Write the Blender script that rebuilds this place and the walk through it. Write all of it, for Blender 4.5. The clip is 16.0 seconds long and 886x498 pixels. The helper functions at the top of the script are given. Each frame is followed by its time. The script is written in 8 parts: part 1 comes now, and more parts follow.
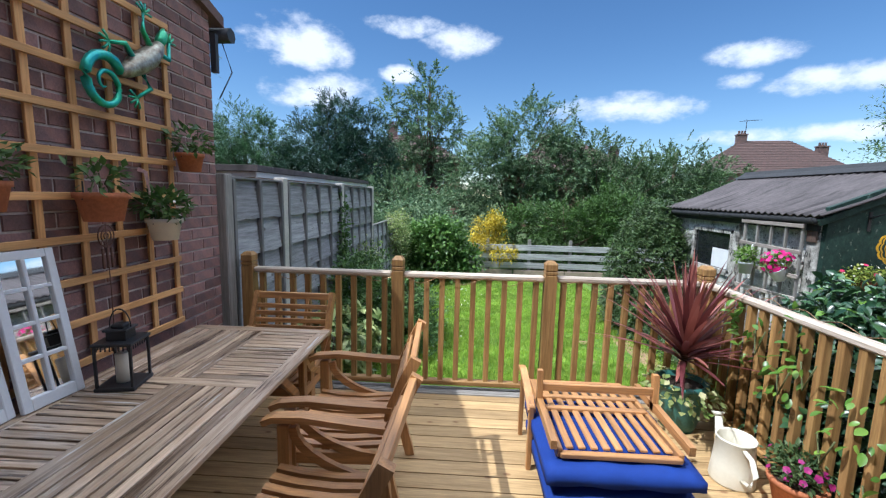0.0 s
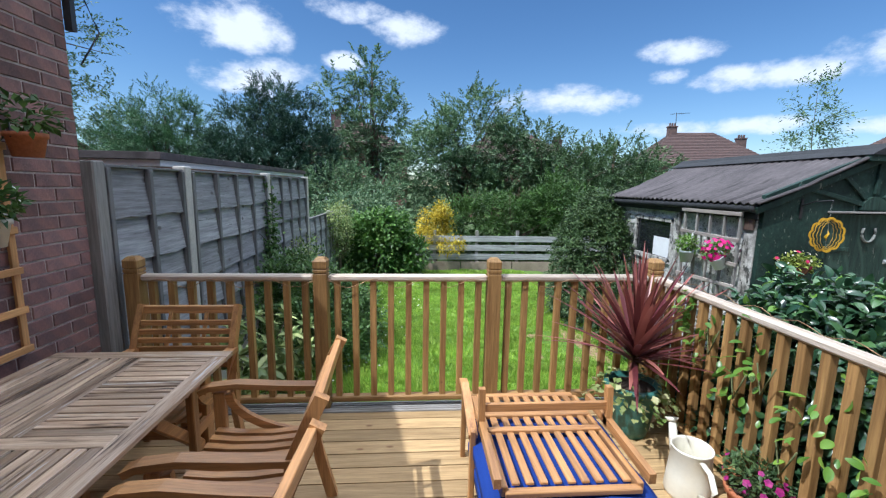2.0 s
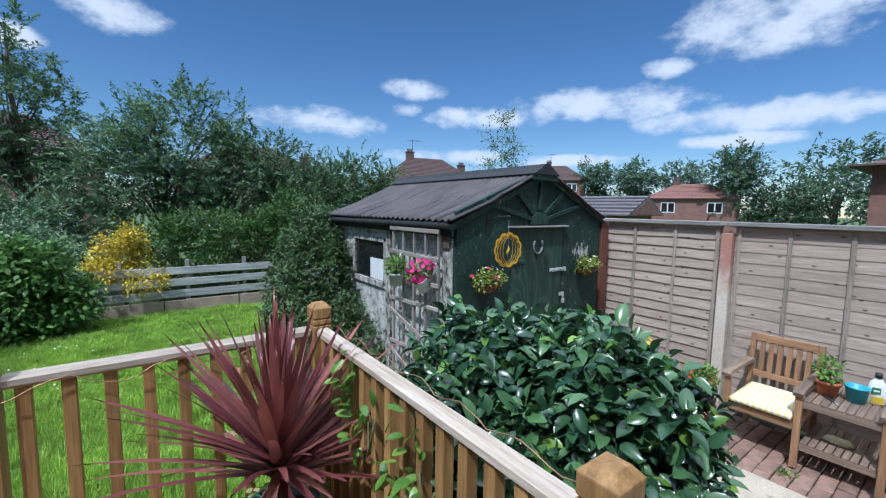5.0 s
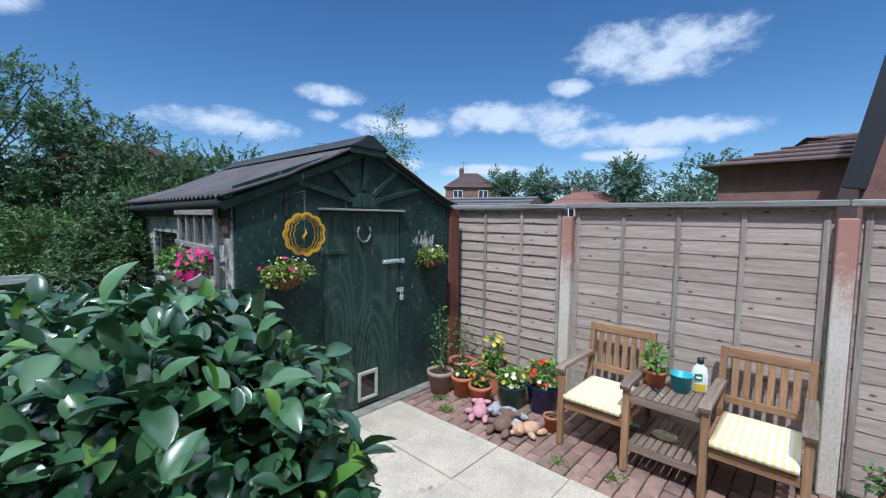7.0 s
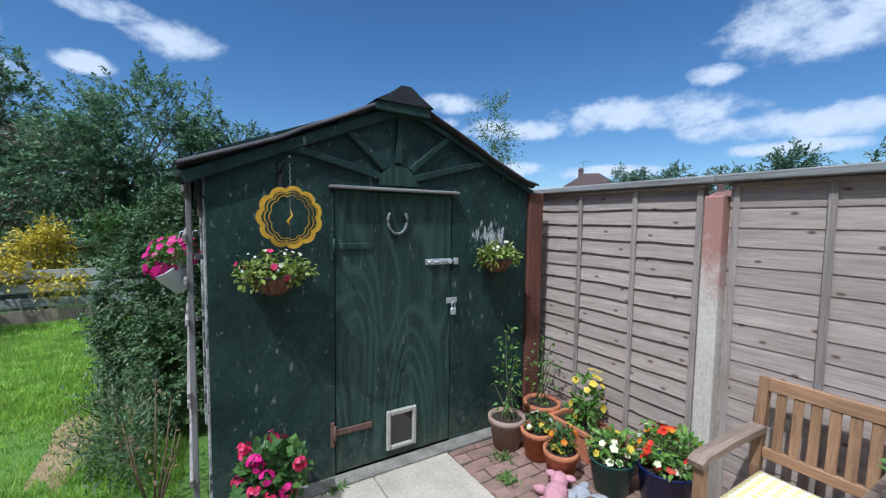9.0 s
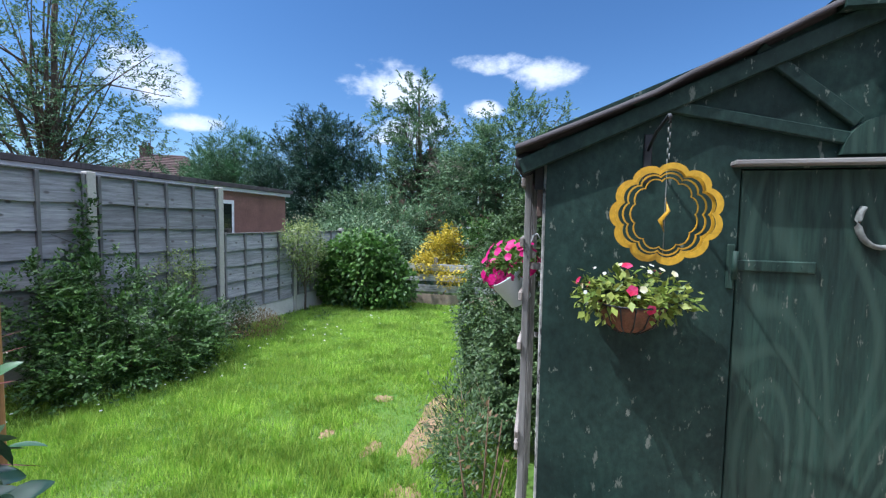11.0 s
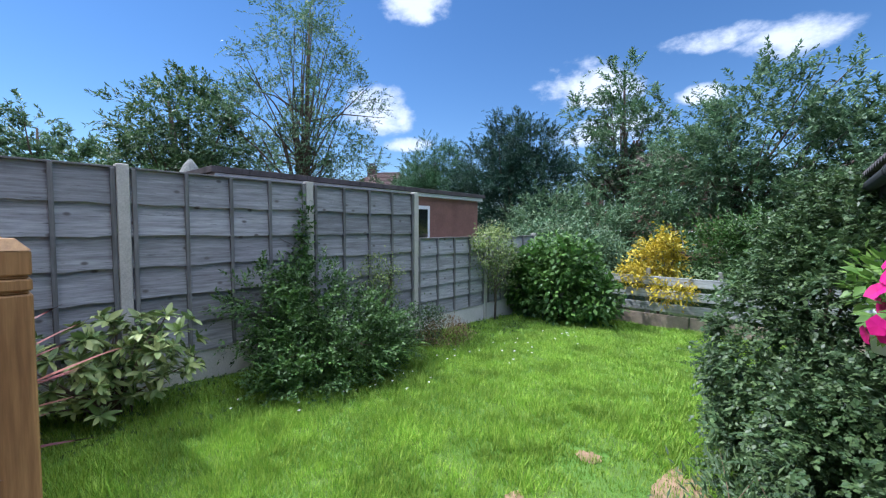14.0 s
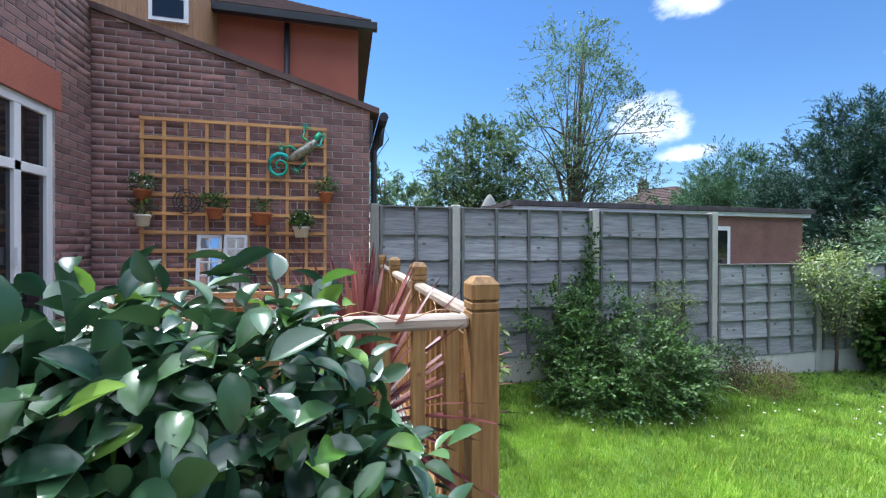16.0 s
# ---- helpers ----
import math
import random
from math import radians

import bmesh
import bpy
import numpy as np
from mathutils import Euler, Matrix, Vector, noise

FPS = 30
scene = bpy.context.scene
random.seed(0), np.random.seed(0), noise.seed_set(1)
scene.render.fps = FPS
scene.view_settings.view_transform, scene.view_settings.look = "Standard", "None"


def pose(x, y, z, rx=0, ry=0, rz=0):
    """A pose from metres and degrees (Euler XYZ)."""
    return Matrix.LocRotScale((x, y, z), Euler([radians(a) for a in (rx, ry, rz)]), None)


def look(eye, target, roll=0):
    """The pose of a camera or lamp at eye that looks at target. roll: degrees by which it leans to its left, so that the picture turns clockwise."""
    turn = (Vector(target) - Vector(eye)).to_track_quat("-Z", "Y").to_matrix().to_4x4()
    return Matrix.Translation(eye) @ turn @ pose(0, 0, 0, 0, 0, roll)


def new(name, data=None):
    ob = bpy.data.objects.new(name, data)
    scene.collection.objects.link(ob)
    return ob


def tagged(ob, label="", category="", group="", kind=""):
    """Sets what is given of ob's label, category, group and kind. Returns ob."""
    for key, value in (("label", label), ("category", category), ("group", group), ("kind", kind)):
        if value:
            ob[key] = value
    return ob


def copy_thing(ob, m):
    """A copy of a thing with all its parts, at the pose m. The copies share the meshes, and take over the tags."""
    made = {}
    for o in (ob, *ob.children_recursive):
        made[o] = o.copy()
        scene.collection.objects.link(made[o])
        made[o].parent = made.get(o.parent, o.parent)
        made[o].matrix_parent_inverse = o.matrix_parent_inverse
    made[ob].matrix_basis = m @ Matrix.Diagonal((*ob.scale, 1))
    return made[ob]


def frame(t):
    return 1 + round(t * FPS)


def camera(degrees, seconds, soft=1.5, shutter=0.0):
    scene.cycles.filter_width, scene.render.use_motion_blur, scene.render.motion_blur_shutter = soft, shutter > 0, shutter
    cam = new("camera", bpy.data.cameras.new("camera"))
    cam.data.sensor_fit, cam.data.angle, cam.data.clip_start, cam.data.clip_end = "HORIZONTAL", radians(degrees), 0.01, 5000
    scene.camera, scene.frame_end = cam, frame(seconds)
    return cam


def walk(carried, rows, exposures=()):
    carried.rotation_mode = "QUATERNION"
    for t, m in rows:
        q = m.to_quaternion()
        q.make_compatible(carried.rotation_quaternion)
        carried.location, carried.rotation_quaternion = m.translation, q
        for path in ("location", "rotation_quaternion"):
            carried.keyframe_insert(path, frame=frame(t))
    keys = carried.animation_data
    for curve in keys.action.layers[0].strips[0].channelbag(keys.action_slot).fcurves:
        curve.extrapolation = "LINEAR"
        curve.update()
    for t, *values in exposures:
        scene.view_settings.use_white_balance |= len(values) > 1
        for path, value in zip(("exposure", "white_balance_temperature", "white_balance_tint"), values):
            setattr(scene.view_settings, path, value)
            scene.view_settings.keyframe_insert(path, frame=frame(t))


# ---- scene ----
cam = camera(94.6, 16.0, 1.25)
PATH = [
    (0, (1.196, 0.417, 1.538), (1.096, 2.397, 1.275), 1.4),
    (1, (1.238, 0.582, 1.568), (1.239, 2.56, 1.276), 1.1),
    (1.5, (1.308, 0.63, 1.572), (1.351, 2.606, 1.267), 0.9),
    (2, (1.314, 0.793, 1.538), (1.455, 2.765, 1.235), 1.0),
    (2.5, (1.325, 1.023, 1.539), (1.596, 2.981, 1.239), 1.1),
    (3, (1.346, 1.12, 1.556), (1.785, 3.051, 1.275), 1.0),
    (3.5, (1.478, 1.248, 1.583), (2.094, 3.133, 1.322), 1.1),
    (4, (1.688, 1.375, 1.583), (2.501, 3.187, 1.353), 0.9),
    (4.5, (1.982, 1.525, 1.555), (2.991, 3.24, 1.351), 0.9),
    (5, (2.313, 1.558, 1.528), (3.498, 3.158, 1.333), 0.9),
    (7.3, (3.668, 1.433, 1.241), (5.143, 2.775, 1.091), 0.7),
    (7.5, (3.817, 1.466, 1.205), (5.272, 2.83, 1.048), 0.6),
    (8, (4.062, 1.662, 1.189), (5.49, 3.052, 1.025), 0.6),
    (8.5, (4.334, 1.806, 1.181), (5.63, 3.322, 1.032), 0.7),
    (9, (4.514, 1.971, 1.17), (5.555, 3.673, 1.031), 0.8),
    (9.5, (4.59, 2.205, 1.155), (5.28, 4.079, 1.045), 0.8),
    (10, (4.635, 2.412, 1.181), (4.881, 4.392, 1.045), 0.7),
    (10.2, (4.647, 2.474, 1.171), (4.717, 4.468, 1.046), 0.8),
    (12.5, (4.331, 3.319, 1.083), (3.266, 5.007, 0.962), 0.3),
    (13, (4.254, 3.479, 1.060), (3.105, 5.111, 0.945), 0.1),
    (14, (4.164, 3.472, 1.088), (2.853, 4.979, 0.984), 0.3),
    (14.5, (4.142, 3.434, 1.112), (2.693, 4.809, 1.008), 0.3),
    (15, (4.131, 3.377, 1.12), (2.515, 4.552, 1.039), 0.2),
    (15.5, (4.138, 3.257, 1.144), (2.34, 4.132, 1.096), 0.2),
    (16, (4.223, 3.082, 1.155), (2.278, 3.549, 1.144), 0.2),
]
walk(cam, [(t, look(eye, target, roll)) for t, eye, target, roll in PATH], [(0, 0.48, 5750, 10), (2.5, 0.32, 5650, 10), (5, 0.02, 5370, 9), (9, 0.0, 5300, 8), (10, 0.40, 5400, 10), (12.5, 0.56, 5650, 14), (14.5, 0.49, 5520, 14), (16, 0.82, 5680, 12)])

# ---- light ----
SUN_AZ, SUN_EL = 245.0, 57.0          # compass from +y towards +x, degrees
sun_data = bpy.data.lights.new("sun", "SUN")
sun_data.energy, sun_data.angle, sun_data.color = 3.9, radians(0.55), (1.0, 0.96, 0.90)
sun = new("sun", sun_data)
_sd = Vector((math.sin(radians(SUN_AZ)) * math.cos(radians(SUN_EL)), math.cos(radians(SUN_AZ)) * math.cos(radians(SUN_EL)), math.sin(radians(SUN_EL))))
sun.matrix_world = look(_sd * 60, (0, 0, 0))

world = bpy.data.worlds.new("sky")
world.use_nodes = True
scene.world = world
WN, WL = world.node_tree.nodes, world.node_tree.links
WN.clear()


def wmath(op, a, b=None, c=None):
    n = WN.new("ShaderNodeMath")
    n.operation = op
    for i, v in enumerate((a, b, c)):
        if v is None:
            continue
        if isinstance(v, (int, float)):
            n.inputs[i].default_value = v
        else:
            WL.new(v, n.inputs[i])
    return n.outputs[0]


def cloudy_sky():
    out = WN.new("ShaderNodeOutputWorld")
    bg = WN.new("ShaderNodeBackground")
    sky = WN.new("ShaderNodeTexSky")
    sky.sky_type, sky.sun_disc = "NISHITA", False
    sky.sun_elevation, sky.sun_rotation = radians(SUN_EL), radians(SUN_AZ)
    sky.air_density, sky.dust_density, sky.ozone_density = 1.0, 0.0, 3.0
    tc = WN.new("ShaderNodeTexCoord")
    sep = WN.new("ShaderNodeSeparateXYZ")
    WL.new(tc.outputs["Generated"], sep.inputs[0])
    az = wmath("MULTIPLY", wmath("ARCTAN2", sep.outputs[0], sep.outputs[1]), 57.2958)
    el = wmath("MULTIPLY", wmath("ARCSINE", sep.outputs[2]), 57.2958)
    noise_n = WN.new("ShaderNodeTexNoise")
    noise_n.inputs["Scale"].default_value, noise_n.inputs["Detail"].default_value = 11.0, 6.0
    noise_n.inputs["Roughness"].default_value = 0.62
    mp = WN.new("ShaderNodeMapping")
    mp.inputs["Scale"].default_value = (1, 1, 1.7)
    WL.new(tc.outputs["Generated"], mp.inputs[0])
    WL.new(mp.outputs[0], noise_n.inputs["Vector"])
    nz = wmath("MULTIPLY", wmath("SUBTRACT", noise_n.outputs[0], 0.5), 2.6)
    # fair-weather clouds: bearing, height, half width, half height in degrees
    clouds = [(-22, 17.6, 6.2, 3.2), (-1.5, 19.3, 4.5, 1.9), (-8, 20.9, 5, 1.3), (-19, 12.6, 7.5, 2.4), (-9.4, 15.4, 2.6, 1.1),
              (20, 11.0, 8, 1.9), (32.5, 15.6, 3.8, 1.5), (31.2, 13.0, 2.2, 1.0), (40.5, 12.2, 7, 1.5), (38, 7.2, 10, 1.1), (74, 19.6, 10.5, 3.6),
              (64.6, 16.7, 3, 1.2), (57, 13.2, 11, 2.3), (73.5, 10.6, 12, 1.7), (71, 8.2, 6, 0.9), (52, 6.5, 8, 0.9), (-49.9, 15.4, 4.6, 3.4), (-46, 11.2, 3.4, 1.1),
              (-45, 27.8, 5, 2.4), (120, 14, 14, 3), (165, 22, 12, 4), (-140, 15, 14, 3.5), (-100, 20, 8, 2.5)]
    total = None
    for ca, ce, wa, we in clouds:
        dx = wmath("DIVIDE", wmath("SUBTRACT", az, ca), wa * 1.12)
        dy = wmath("DIVIDE", wmath("SUBTRACT", el, ce), we * 1.06)
        q = wmath("SUBTRACT", 1.0, wmath("ADD", wmath("MULTIPLY", dx, dx), wmath("MULTIPLY", dy, dy)))
        total = q if total is None else wmath("MAXIMUM", total, q)
    dens = wmath("ADD", wmath("MULTIPLY", total, 0.8), nz)
    ramp = WN.new("ShaderNodeMapRange")
    ramp.interpolation_type = "SMOOTHSTEP"
    ramp.inputs["From Min"].default_value, ramp.inputs["From Max"].default_value = 0.0, 0.95
    WL.new(dens, ramp.inputs["Value"])
    # only where a cloud is listed at all
    keep = WN.new("ShaderNodeMapRange")
    keep.inputs["From Min"].default_value, keep.inputs["From Max"].default_value = -0.9, 0.1
    WL.new(total, keep.inputs["Value"])
    amount = wmath("MULTIPLY", ramp.outputs[0], keep.outputs[0])
    # unseen cloud cover added high up, as fill light for the shade
    high = WN.new("ShaderNodeMapRange")
    high.inputs["From Min"].default_value, high.inputs["From Max"].default_value = 34, 42
    WL.new(el, high.inputs["Value"])
    big = WN.new("ShaderNodeTexNoise")
    big.inputs["Scale"].default_value, big.inputs["Detail"].default_value = 3.5, 6
    WL.new(tc.outputs["Generated"], big.inputs["Vector"])
    over = WN.new("ShaderNodeMapRange")
    over.inputs["From Min"].default_value, over.inputs["From Max"].default_value = 0.36, 0.50
    WL.new(big.outputs[0], over.inputs["Value"])
    overhead_fill = wmath("MULTIPLY", high.outputs[0], over.outputs[0])
    hsv = WN.new("ShaderNodeHueSaturation")
    hsv.inputs["Saturation"].default_value, hsv.inputs["Value"].default_value = 1.14, 0.57
    hsv.inputs["Hue"].default_value = 0.500
    WL.new(sky.outputs[0], hsv.inputs["Color"])
    mix = WN.new("ShaderNodeMix")
    mix.data_type = "RGBA"
    WL.new(wmath("MULTIPLY", amount, 0.93), mix.inputs[0])
    WL.new(hsv.outputs[0], mix.inputs[6])
    mix.inputs[7].default_value = (4.6, 4.75, 5.0, 1)
    mix2 = WN.new("ShaderNodeMix")
    mix2.data_type = "RGBA"
    WL.new(overhead_fill, mix2.inputs[0])
    WL.new(mix.outputs[2], mix2.inputs[6])
    # far brighter than the listed clouds, to lift the shaded parts
    mix2.inputs[7].default_value = (12.0, 12.2, 12.6, 1)
    WL.new(mix2.outputs[2], bg.inputs[0])
    bg.inputs[1].default_value = 0.17
    WL.new(bg.outputs[0], out.inputs[0])


cloudy_sky()
scene.view_settings.exposure = 0.0

# ---- materials ----


def mat(name, base, rough=0.8, var=0.15, scale=6.0, dark=None, stretch=(1, 1, 1), bump=0.3, bscale=60.0, metal=0.0, random_v=0.0, island_v=0.0, spec=0.4, fine=0.5, sub=0.0, coords="Object"):
    """Two scales of mottling over a base colour, with fine relief."""
    m = bpy.data.materials.new(name)
    m.use_nodes = True
    N, L = m.node_tree.nodes, m.node_tree.links
    b = N["Principled BSDF"]
    b.inputs["Roughness"].default_value, b.inputs["Metallic"].default_value = rough, metal
    b.inputs["Specular IOR Level"].default_value = spec
    tc, mp = N.new("ShaderNodeTexCoord"), N.new("ShaderNodeMapping")
    mp.inputs["Scale"].default_value = stretch
    L.new(tc.outputs[coords], mp.inputs[0])
    n1, n2 = N.new("ShaderNodeTexNoise"), N.new("ShaderNodeTexNoise")
    for n, s, d in ((n1, scale, 4), (n2, bscale, 5)):
        n.inputs["Scale"].default_value, n.inputs["Detail"].default_value, n.inputs["Roughness"].default_value = s, d, 0.65
        L.new(mp.outputs[0], n.inputs["Vector"])
    dark = dark or tuple(c * 0.55 for c in base)
    r = N.new("ShaderNodeMapRange")
    r.inputs["From Min"].default_value, r.inputs["From Max"].default_value = 0.32, 0.68
    L.new(n1.outputs[0], r.inputs[0])
    mixn = N.new("ShaderNodeMix")
    mixn.data_type = "RGBA"
    mu = N.new("ShaderNodeMath")
    mu.operation = "MULTIPLY"
    mu.inputs[1].default_value = min(1.0, var * 3)
    L.new(r.outputs[0], mu.inputs[0])
    L.new(mu.outputs[0], mixn.inputs[0])
    mixn.inputs[6].default_value, mixn.inputs[7].default_value = (*base, 1), (*dark, 1)
    hs = N.new("ShaderNodeHueSaturation")
    val = N.new("ShaderNodeMapRange")
    val.inputs["From Min"].default_value, val.inputs["From Max"].default_value = 0.25, 0.75
    val.inputs["To Min"].default_value, val.inputs["To Max"].default_value = 1 - fine * 0.5, 1 + fine * 0.5
    L.new(n2.outputs[0], val.inputs[0])
    last = val.outputs[0]
    for amount, source in ((random_v, ("ShaderNodeObjectInfo", "Random")), (island_v, ("ShaderNodeNewGeometry", "Random Per Island"))):
        if amount:
            src = N.new(source[0])
            k = N.new("ShaderNodeMapRange")
            k.inputs["To Min"].default_value, k.inputs["To Max"].default_value = 1 - amount, 1 + amount
            L.new(src.outputs[source[1]], k.inputs[0])
            q = N.new("ShaderNodeMath")
            q.operation = "MULTIPLY"
            L.new(last, q.inputs[0]), L.new(k.outputs[0], q.inputs[1])
            last = q.outputs[0]
    L.new(last, hs.inputs["Value"])
    L.new(mixn.outputs[2], hs.inputs["Color"])
    L.new(hs.outputs[0], b.inputs["Base Color"])
    if bump:
        bp = N.new("ShaderNodeBump")
        bp.inputs["Strength"].default_value, bp.inputs["Distance"].default_value = bump, 0.004
        L.new(n2.outputs[0], bp.inputs["Height"])
        L.new(bp.outputs[0], b.inputs["Normal"])
    return m


def flecked(m, colour, scale, level, soft=0.05, stretch=(1, 1, 1)):
    """Adds chips or knots of another colour to a material."""
    N, L = m.node_tree.nodes, m.node_tree.links
    b = N["Principled BSDF"]
    old = b.inputs["Base Color"].links[0].from_socket
    tc, mp, n = N.new("ShaderNodeTexCoord"), N.new("ShaderNodeMapping"), N.new("ShaderNodeTexNoise")
    mp.inputs["Scale"].default_value = stretch
    n.inputs["Scale"].default_value, n.inputs["Detail"].default_value, n.inputs["Roughness"].default_value = scale, 4, 0.7
    r, mx = N.new("ShaderNodeMapRange"), N.new("ShaderNodeMix")
    r.inputs["From Min"].default_value, r.inputs["From Max"].default_value = level, level + soft
    mx.data_type = "RGBA"
    L.new(tc.outputs["Object"], mp.inputs[0]), L.new(mp.outputs[0], n.inputs["Vector"]), L.new(n.outputs[0], r.inputs[0]), L.new(r.outputs[0], mx.inputs[0])
    L.new(old, mx.inputs[6])
    mx.inputs[7].default_value = (*colour, 1)
    L.new(mx.outputs[2], b.inputs["Base Color"])
    return m


def knotted(m, colour, scale, size, stretch=(1, 1, 1), flat=""):
    """Adds round knots to boards."""
    N, L = m.node_tree.nodes, m.node_tree.links
    b = N["Principled BSDF"]
    old = b.inputs["Base Color"].links[0].from_socket
    tc, mp, n = N.new("ShaderNodeTexCoord"), N.new("ShaderNodeMapping"), N.new("ShaderNodeTexVoronoi")
    mp.inputs["Scale"].default_value = stretch
    n.inputs["Scale"].default_value = scale
    r, mx = N.new("ShaderNodeMapRange"), N.new("ShaderNodeMix")
    r.inputs["From Min"].default_value, r.inputs["From Max"].default_value = size, size * 0.45
    mx.data_type = "RGBA"
    L.new(tc.outputs["Object"], mp.inputs[0])
    if flat:
        n.voronoi_dimensions = "2D"
        sp, co = N.new("ShaderNodeSeparateXYZ"), N.new("ShaderNodeCombineXYZ")
        L.new(mp.outputs[0], sp.inputs[0])
        L.new(sp.outputs[flat[0]], co.inputs["X"]), L.new(sp.outputs[flat[1]], co.inputs["Y"])
        L.new(co.outputs[0], n.inputs["Vector"])
    else:
        L.new(mp.outputs[0], n.inputs["Vector"])
    L.new(n.outputs["Distance"], r.inputs[0]), L.new(r.outputs[0], mx.inputs[0])
    L.new(old, mx.inputs[6])
    mx.inputs[7].default_value = (*colour, 1)
    L.new(mx.outputs[2], b.inputs["Base Color"])
    return m


def stained(m, colour, z0, z1, ragged=0.5, scale=9.0, amount=0.8):
    """Adds dirt or old paint that fades from height z0 to z1 with a ragged edge."""
    N, L = m.node_tree.nodes, m.node_tree.links
    b = N["Principled BSDF"]
    old = b.inputs["Base Color"].links[0].from_socket
    tc, sp, n = N.new("ShaderNodeTexCoord"), N.new("ShaderNodeSeparateXYZ"), N.new("ShaderNodeTexNoise")
    n.inputs["Scale"].default_value, n.inputs["Detail"].default_value, n.inputs["Roughness"].default_value = scale, 6, 0.75
    r, ad, mu, mx = N.new("ShaderNodeMapRange"), N.new("ShaderNodeMath"), N.new("ShaderNodeMapRange"), N.new("ShaderNodeMix")
    L.new(tc.outputs["Object"], sp.inputs[0]), L.new(tc.outputs["Object"], n.inputs["Vector"])
    r.inputs["From Min"].default_value, r.inputs["From Max"].default_value = z1, z0
    L.new(sp.outputs["Z"], r.inputs[0])
    ad.operation = "MULTIPLY_ADD"
    ad.inputs[1].default_value = 1 - ragged * 0.5
    L.new(r.outputs[0], ad.inputs[0]), L.new(n.outputs[0], ad.inputs[2])
    mu.inputs["From Min"].default_value, mu.inputs["From Max"].default_value, mu.inputs["To Max"].default_value = 0.80, 1.15, amount
    L.new(ad.outputs[0], mu.inputs[0])
    mx.data_type = "RGBA"
    L.new(mu.outputs[0], mx.inputs[0]), L.new(old, mx.inputs[6])
    mx.inputs[7].default_value = (*colour, 1)
    L.new(mx.outputs[2], b.inputs["Base Color"])
    return m


def swirled(m, colour, scale, amount=0.6, stretch=(1, 1, 0.22)):
    """Adds the looping grain of rotary-cut plywood."""
    N, L = m.node_tree.nodes, m.node_tree.links
    b = N["Principled BSDF"]
    old = b.inputs["Base Color"].links[0].from_socket
    tc, mp, w = N.new("ShaderNodeTexCoord"), N.new("ShaderNodeMapping"), N.new("ShaderNodeTexNoise")
    mp.inputs["Scale"].default_value = stretch
    w.inputs["Scale"].default_value, w.inputs["Detail"].default_value = scale, 1
    k, s, r, mx = N.new("ShaderNodeMath"), N.new("ShaderNodeMath"), N.new("ShaderNodeMapRange"), N.new("ShaderNodeMix")
    k.operation, s.operation = "MULTIPLY", "SINE"
    k.inputs[1].default_value = 120.0
    r.inputs["From Min"].default_value, r.inputs["From Max"].default_value, r.inputs["To Max"].default_value = 0.1, 1.0, amount
    mx.data_type = "RGBA"
    L.new(tc.outputs["Object"], mp.inputs[0]), L.new(mp.outputs[0], w.inputs["Vector"]), L.new(w.outputs[0], k.inputs[0]), L.new(k.outputs[0], s.inputs[0])
    L.new(s.outputs[0], r.inputs[0]), L.new(r.outputs[0], mx.inputs[0]), L.new(old, mx.inputs[6])
    mx.inputs[7].default_value = (*colour, 1)
    L.new(mx.outputs[2], b.inputs["Base Color"])
    return m


def leaf_mat(name, base, light, rough=0.45, island_v=0.35, through_light=0.25, spec=0.4):
    """Leaves that differ one from another in shade and hue and let some light through."""
    m = bpy.data.materials.new(name)
    m.use_nodes = True
    N, L = m.node_tree.nodes, m.node_tree.links
    b, out = N["Principled BSDF"], N["Material Output"]
    b.inputs["Roughness"].default_value, b.inputs["Specular IOR Level"].default_value = rough, spec
    g = N.new("ShaderNodeNewGeometry")
    mixn = N.new("ShaderNodeMix")
    mixn.data_type = "RGBA"
    pw = N.new("ShaderNodeMath")
    pw.operation = "POWER"
    pw.inputs[1].default_value = 1.6
    L.new(g.outputs["Random Per Island"], pw.inputs[0])
    L.new(pw.outputs[0], mixn.inputs[0])
    mixn.inputs[6].default_value, mixn.inputs[7].default_value = (*base, 1), (*light, 1)
    tc, n1 = N.new("ShaderNodeTexCoord"), N.new("ShaderNodeTexNoise")
    n1.inputs["Scale"].default_value, n1.inputs["Detail"].default_value = 2.2, 3
    L.new(tc.outputs["Object"], n1.inputs["Vector"])
    v = N.new("ShaderNodeMapRange")
    v.inputs["From Min"].default_value, v.inputs["From Max"].default_value = 0.3, 0.7
    v.inputs["To Min"].default_value, v.inputs["To Max"].default_value = 1 - island_v, 1 + island_v
    L.new(n1.outputs[0], v.inputs[0])
    hs = N.new("ShaderNodeHueSaturation")
    L.new(v.outputs[0], hs.inputs["Value"]), L.new(mixn.outputs[2], hs.inputs["Color"])
    L.new(hs.outputs[0], b.inputs["Base Color"])
    tr, ad = N.new("ShaderNodeBsdfTranslucent"), N.new("ShaderNodeMixShader")
    L.new(hs.outputs[0], tr.inputs[0])
    ad.inputs[0].default_value = through_light
    L.new(b.outputs[0], ad.inputs[1]), L.new(tr.outputs[0], ad.inputs[2]), L.new(ad.outputs[0], out.inputs[0])
    return m


def wood(name, base, dark, axis=1, rough=0.6, random_v=0.18, grey=0.0, spec=0.35, island_v=0.0):
    """Straight-grained wood, its grain along one axis of the object."""
    st = [22.0, 22.0, 22.0]
    st[axis] = 1.3
    return mat(name, base, rough, 0.3, 1.4, dark, tuple(st), 0.35, 5.0, random_v=random_v, island_v=island_v, spec=spec, fine=0.55)


